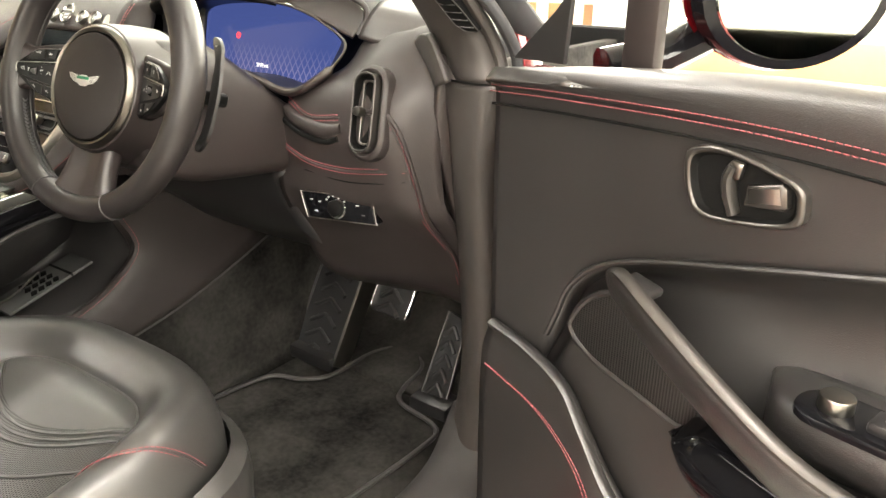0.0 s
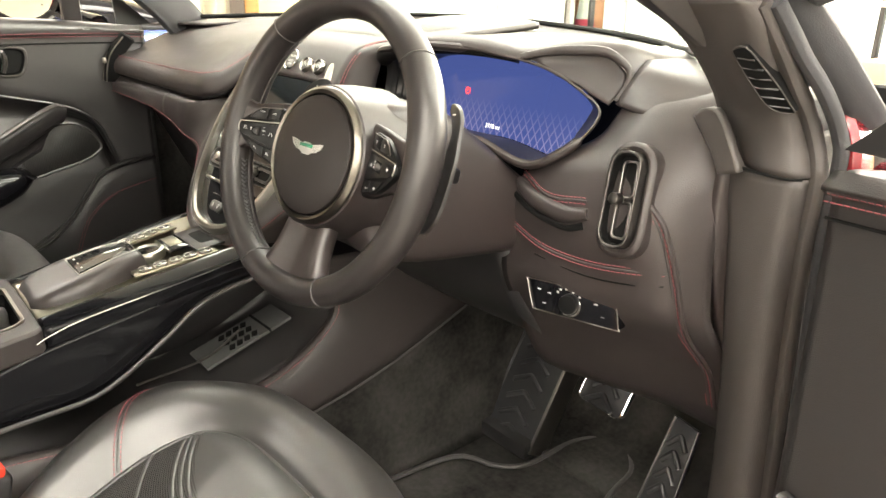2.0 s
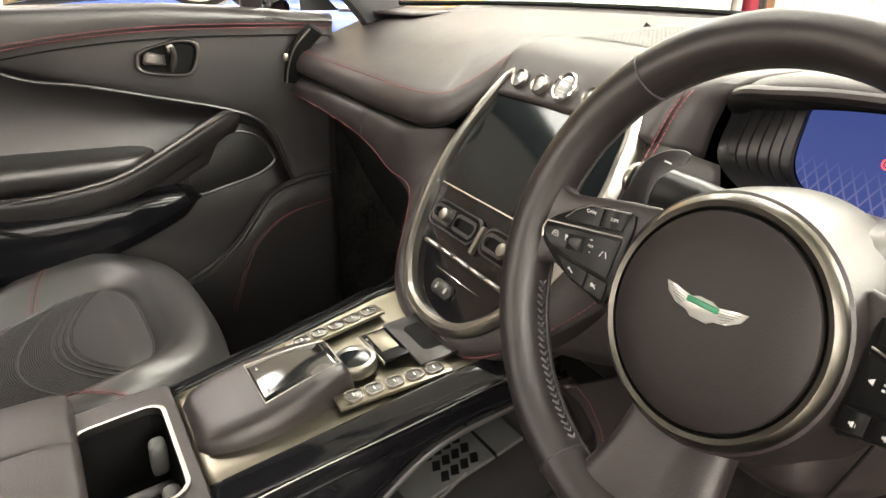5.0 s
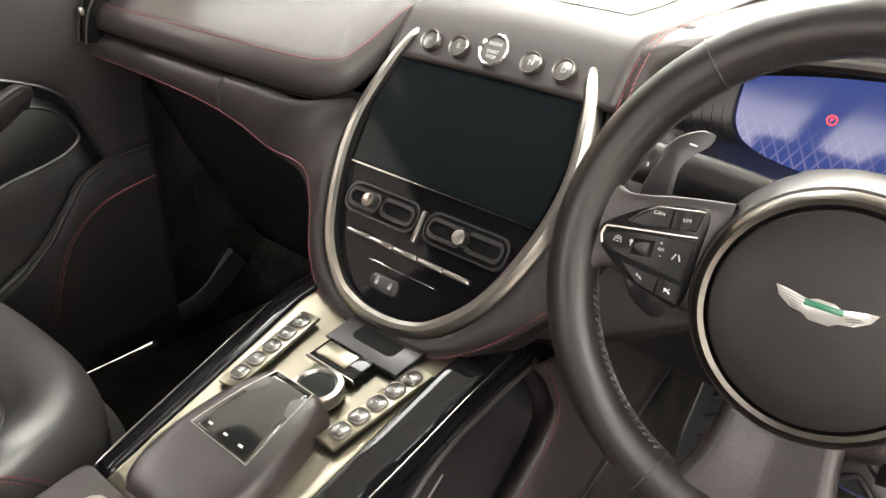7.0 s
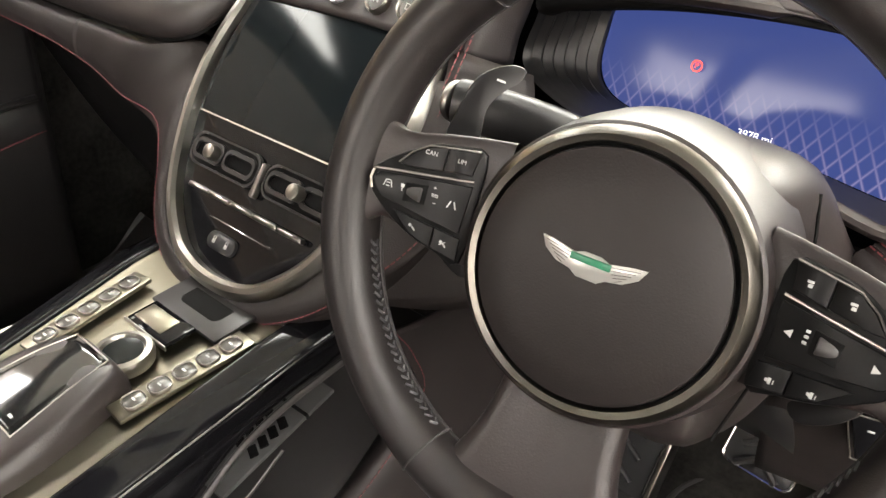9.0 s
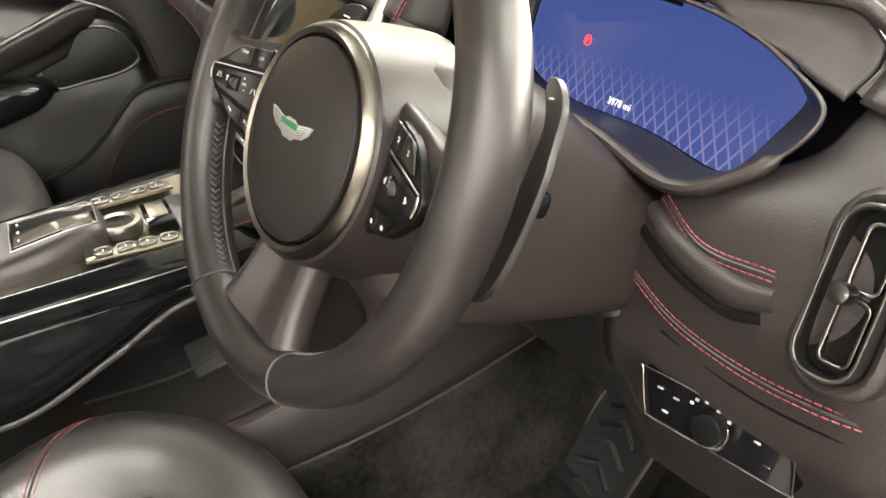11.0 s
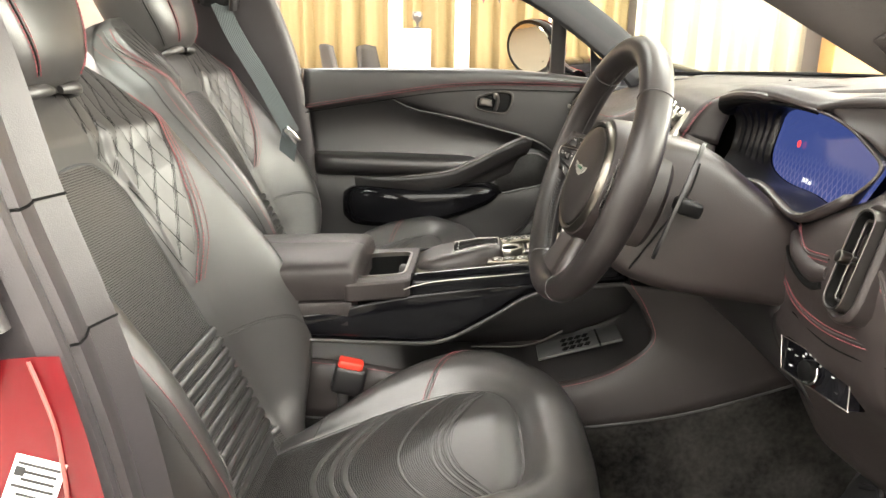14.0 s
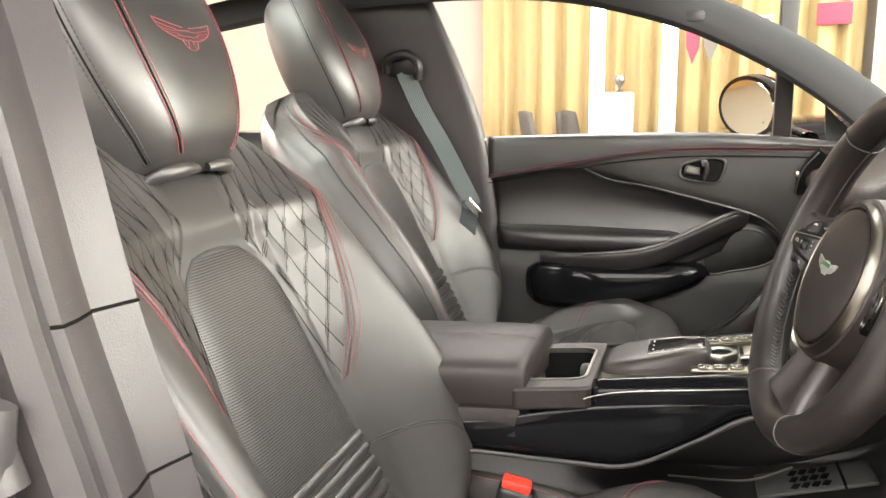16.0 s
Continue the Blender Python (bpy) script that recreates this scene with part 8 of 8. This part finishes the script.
rest = foot_pedal("foot_rest", "black ribbed foot rest with satin edge", [(-0.058, -0.115), (0.058, -0.115), (0.058, 0.115), (-0.058, 0.115)], pose(0.246, 0.527, 0.492, -31, 0, 0), 6, HARD)
part("rest_edge", rbox(0.008, 0.05, 0.235, 0.003, at=(0.310, 0.545, 0.487), rot=Matrix.Rotation(radians(-31), 3, "X")), SATIN, rest, "satin edge strip")
part("rest_foot", rbox(0.13, 0.05, 0.03, 0.006, at=(0.246, 0.480, 0.401)), HARD, rest)
brake = foot_pedal("brake_pedal", "square brake pedal with bright metal rim", rrect(0.088, 0.074, 0.012), pose(0.424, 0.526, 0.566, -28, 4, 0), 2, CHROME)
part("pedal_arm", sweep(cr([(0.421, 0.545, 0.575), (0.421, 0.62, 0.68), (0.421, 0.66, 0.82)], 5), oval(0.008, 0.014, 8, 3), up=(1, 0, 0)), HARD, brake)
gas = foot_pedal("accelerator_pedal", "slim black ribbed accelerator pedal", [(-0.026, -0.075), (0.030, -0.070), (0.026, 0.078), (-0.018, 0.085)], pose(0.556, 0.516, 0.482, -27, 0, 0), 5, HARD)
part("pedal_foot", rbox(0.085, 0.06, 0.028, 0.006, at=(0.560, 0.485, 0.401)), HARD, gas)

# ---- belts and buckle ----
buckle = thing("seat_belt_buckle", "black seat belt buckle with red button", "buckle")
mb = pose(0.190, -0.335, 0.022, 0, 0, 8)
part("housing", rbox(0.030, 0.054, 0.05, 0.008, 3, at=(0, 0, 0.612), rot=Matrix.Rotation(radians(-14), 3, "X")), HARD, buckle, m=mb)
part("release_button", rbox(0.026, 0.042, 0.014, 0.004, at=(0, 0.004, 0.641), rot=Matrix.Rotation(radians(-14), 3, "X")), REDPLASTIC, buckle, "red release button", m=mb)
part("stem", rbox(0.018, 0.02, 0.20, 0.004, at=(0, -0.01, 0.49)), HARD, buckle, m=mb)
belt = thing("seat_belt", "pale grey seat belt hanging from the pillar", "seat belt")
part("webbing", sweep(cr([(-0.618, -0.812, 1.285), (-0.622, -0.775, 1.20), (-0.620, -0.715, 1.10), (-0.600, -0.655, 1.00), (-0.590, -0.628, 0.955)], 6), [(-0.022, -0.0008), (0.022, -0.0008), (0.022, 0.0008), (-0.022, 0.0008)], up=(1, 0.2, 0)), WEBBING, belt)
part("webbing", sweep(cr([(-0.592, -0.632, 0.965), (-0.62, -0.66, 0.85), (-0.66, -0.70, 0.70), (-0.68, -0.74, 0.5)], 6), [(-0.022, -0.0008), (0.022, -0.0008), (0.022, 0.0008), (-0.022, 0.0008)], up=(1, 0.2, 0)), WEBBING, belt)
part("tongue", rbox(0.012, 0.05, 0.022, 0.004, at=(-0.588, -0.625, 0.952), rot=Matrix.Rotation(radians(-50), 3, "X")), CHROME, belt, "metal belt tongue")
part("upper_guide", sweep(cr([(-0.622, -0.86, 1.285), (-0.610, -0.85, 1.315), (-0.605, -0.80, 1.325), (-0.610, -0.772, 1.30), (-0.618, -0.775, 1.265)], 5), oval(0.012, 0.016, 10), up=(1, 0, 0)), HARD, belt, "black belt guide")
part("guide_cover", rbox(0.03, 0.085, 0.06, 0.015, 3, at=(-0.630, -0.825, 1.300)), HARD, belt)

# ---- things of the showroom ----
lit_column(-6.0, -1.035, 0.13)
lit_column(-6.0, -0.39, 0.14)
plinth = part("display_plinth", rbox(0.22, 0.24, 1.34, 0.008, at=(-5.75, -0.80, 0.672)), PALEWALL)
tagged(plinth, "white square display plinth", "plinth")
vase = thing("small_trophy", "small dark ornament standing on a plinth", "ornament", pose(-5.75, -0.80, 1.343))
part("foot", lathe([(0.035, 0.0), (0.035, 0.012), (0.012, 0.02), (0.0001, 0.02)], 20), HARD, vase)
part("bowl", lathe([(0.010, 0.018), (0.014, 0.05), (0.042, 0.085), (0.050, 0.12), (0.040, 0.15), (0.0001, 0.155)], 20), GUNMETAL, vase)


def lounge_chair(m):
    t = thing("lounge_chair", "charcoal upholstered high-backed chair", "chair", m, "showroom chairs")
    part("seat", rbox(0.46, 0.44, 0.10, 0.03, 3, at=(0, 0, 0.46)), UPHOLSTERY, t)
    part("backrest", patch([[(-0.20, -0.20, 0.48), (0, -0.24, 0.48), (0.20, -0.20, 0.48)], [(-0.19, -0.27, 0.85), (0, -0.31, 0.85), (0.19, -0.27, 0.85)], [(-0.15, -0.33, 1.17), (0, -0.36, 1.19), (0.15, -0.33, 1.17)]], 5, 5), UPHOLSTERY, t, thick=0.05)
    for sx in (-1, 1):
        for sy in (-1, 1):
            part("leg", rod(0.014, 0.42, 10, at=(sx * 0.19, sy * 0.18, 0.211)), HARD, t)
    return t


chair = lounge_chair(pose(-5.9, -1.40, 0, 0, 0, 30))
copy_thing(chair, pose(-6.2, -1.10, 0, 0, 0, -25))


def far_car(m):
    """A low blue car: lofted body, dark glass house, wheels."""
    t = thing("parked_car", "low dark blue car parked in the showroom", "car", m)
    rows = []
    for x, zt, w in ((-2.1, 0.56, 0.70), (-2.0, 0.76, 0.86), (-1.2, 0.87, 0.92), (0.0, 0.88, 0.93), (1.0, 0.85, 0.92), (1.9, 0.70, 0.86), (2.1, 0.56, 0.70)):
        rows.append([(x, -w * 0.96, 0.22), (x, -w, 0.55), (x, -w * 0.93, zt - 0.06), (x, -w * 0.5, zt), (x, 0, zt + 0.02), (x, w * 0.5, zt), (x, w * 0.93, zt - 0.06), (x, w, 0.55), (x, w * 0.96, 0.22)])
    part("body", patch(rows, 4, 4), NAVY, t, thick=0.02)
    rows = []
    for x, zt, w in ((-1.5, 0.87, 0.72), (-0.9, 1.06, 0.62), (-0.2, 1.13, 0.60), (0.4, 1.07, 0.62), (1.05, 0.85, 0.74)):
        rows.append([(x, -0.80, 0.83), (x, -w, zt - 0.04), (x, 0, zt), (x, w, zt - 0.04), (x, 0.80, 0.83)])
    part("glass_house", patch(rows, 4, 4), GLOSS, t, thick=0.02)
    for wx in (-1.35, 1.35):
        for wy in (-0.84, 0.84):
            wl = part("wheel", rod(0.34, 0.22, 28, rot=Matrix.Rotation(radians(90), 3, "X"), bevel=0.03), RUBBER, t, m=pose(wx, wy, 0.341))
            part("rim", rod(0.23, 0.232, 20, rot=Matrix.Rotation(radians(90), 3, "X"), bevel=0.01), SILVER, wl, m=Matrix.Identity(4))
    return t


far_car(pose(-5.6, 1.15, 0, 0, 0, 90))
rail = thing("pennant_rail", "slim metal rail with hanging cloth pennants", "display rail", pose(-6.5, 0, 0))
part("bar", rod(0.012, 0.9, 10, at=(0, 0.05, 2.02), rot=Matrix.Rotation(radians(90), 3, "X")), SILVER, rail)
for sy in (-0.38, 0.48):
    part("upright", rod(0.014, 2.02, 10, at=(0, sy, 1.011)), SILVER, rail)
for k, (py, mt) in enumerate(((-0.20, REDCLOTH), (-0.04, GREYCLOTH), (0.10, RUSTCLOTH))):
    pn = part("pennant", plate([(-0.07, 0.20), (0.07, 0.20), (0.06, -0.05), (0.0, -0.20), (-0.06, -0.04)], 0.012, pose(-6.5 + 0.02 * k, py, 1.815, 0, 0, 90), inset=0.003), mt)
    tagged(pn, ("crimson", "grey", "rust-orange")[k] + " cloth pennant hanging from a rail", "pennant", "pennants")
sign = part("wall_sign", rbox(0.03, 0.30, 0.20, 0.006, at=(-6.84, 1.05, 2.05)), REDCLOTH)
tagged(sign, "small dark red square wall sign", "sign")
# interior mirror below the header
im = thing("interior_mirror", "frameless interior rear-view mirror in dark housing", "mirror", pose(0.02, -0.02, 1.365, 0, 0, 14))
part("housing", plate(rrect(0.24, 0.062, 0.028), 0.022, pose(0, 0.002, 0), inset=0.003), HARD, im)
part("mirror_glass", plate(rrect(0.232, 0.055, 0.025), 0.003, pose(0, -0.0015, 0)), MIRROR, im)
part("stalk", sweep(cr([(0, 0.02, 0.01), (0, 0.05, 0.05), (0, 0.07, 0.11)], 5), oval(0.010, 0.012, 10), up=(1, 0, 0)), HARD, im)
for px, py, pz, ry in ((-0.570, -0.13, 1.375, 0), (-0.637, -0.845, 1.40, 0)):
    c_ = part("pillar_cap", plate(rrect(0.042, 0.024, 0.0115), 0.006, pose(px, py, pz, 0, 0, 90) @ Matrix.Rotation(radians(-12), 4, "X"), inset=0.002), GREYTRIM, car, "oval trim cap")
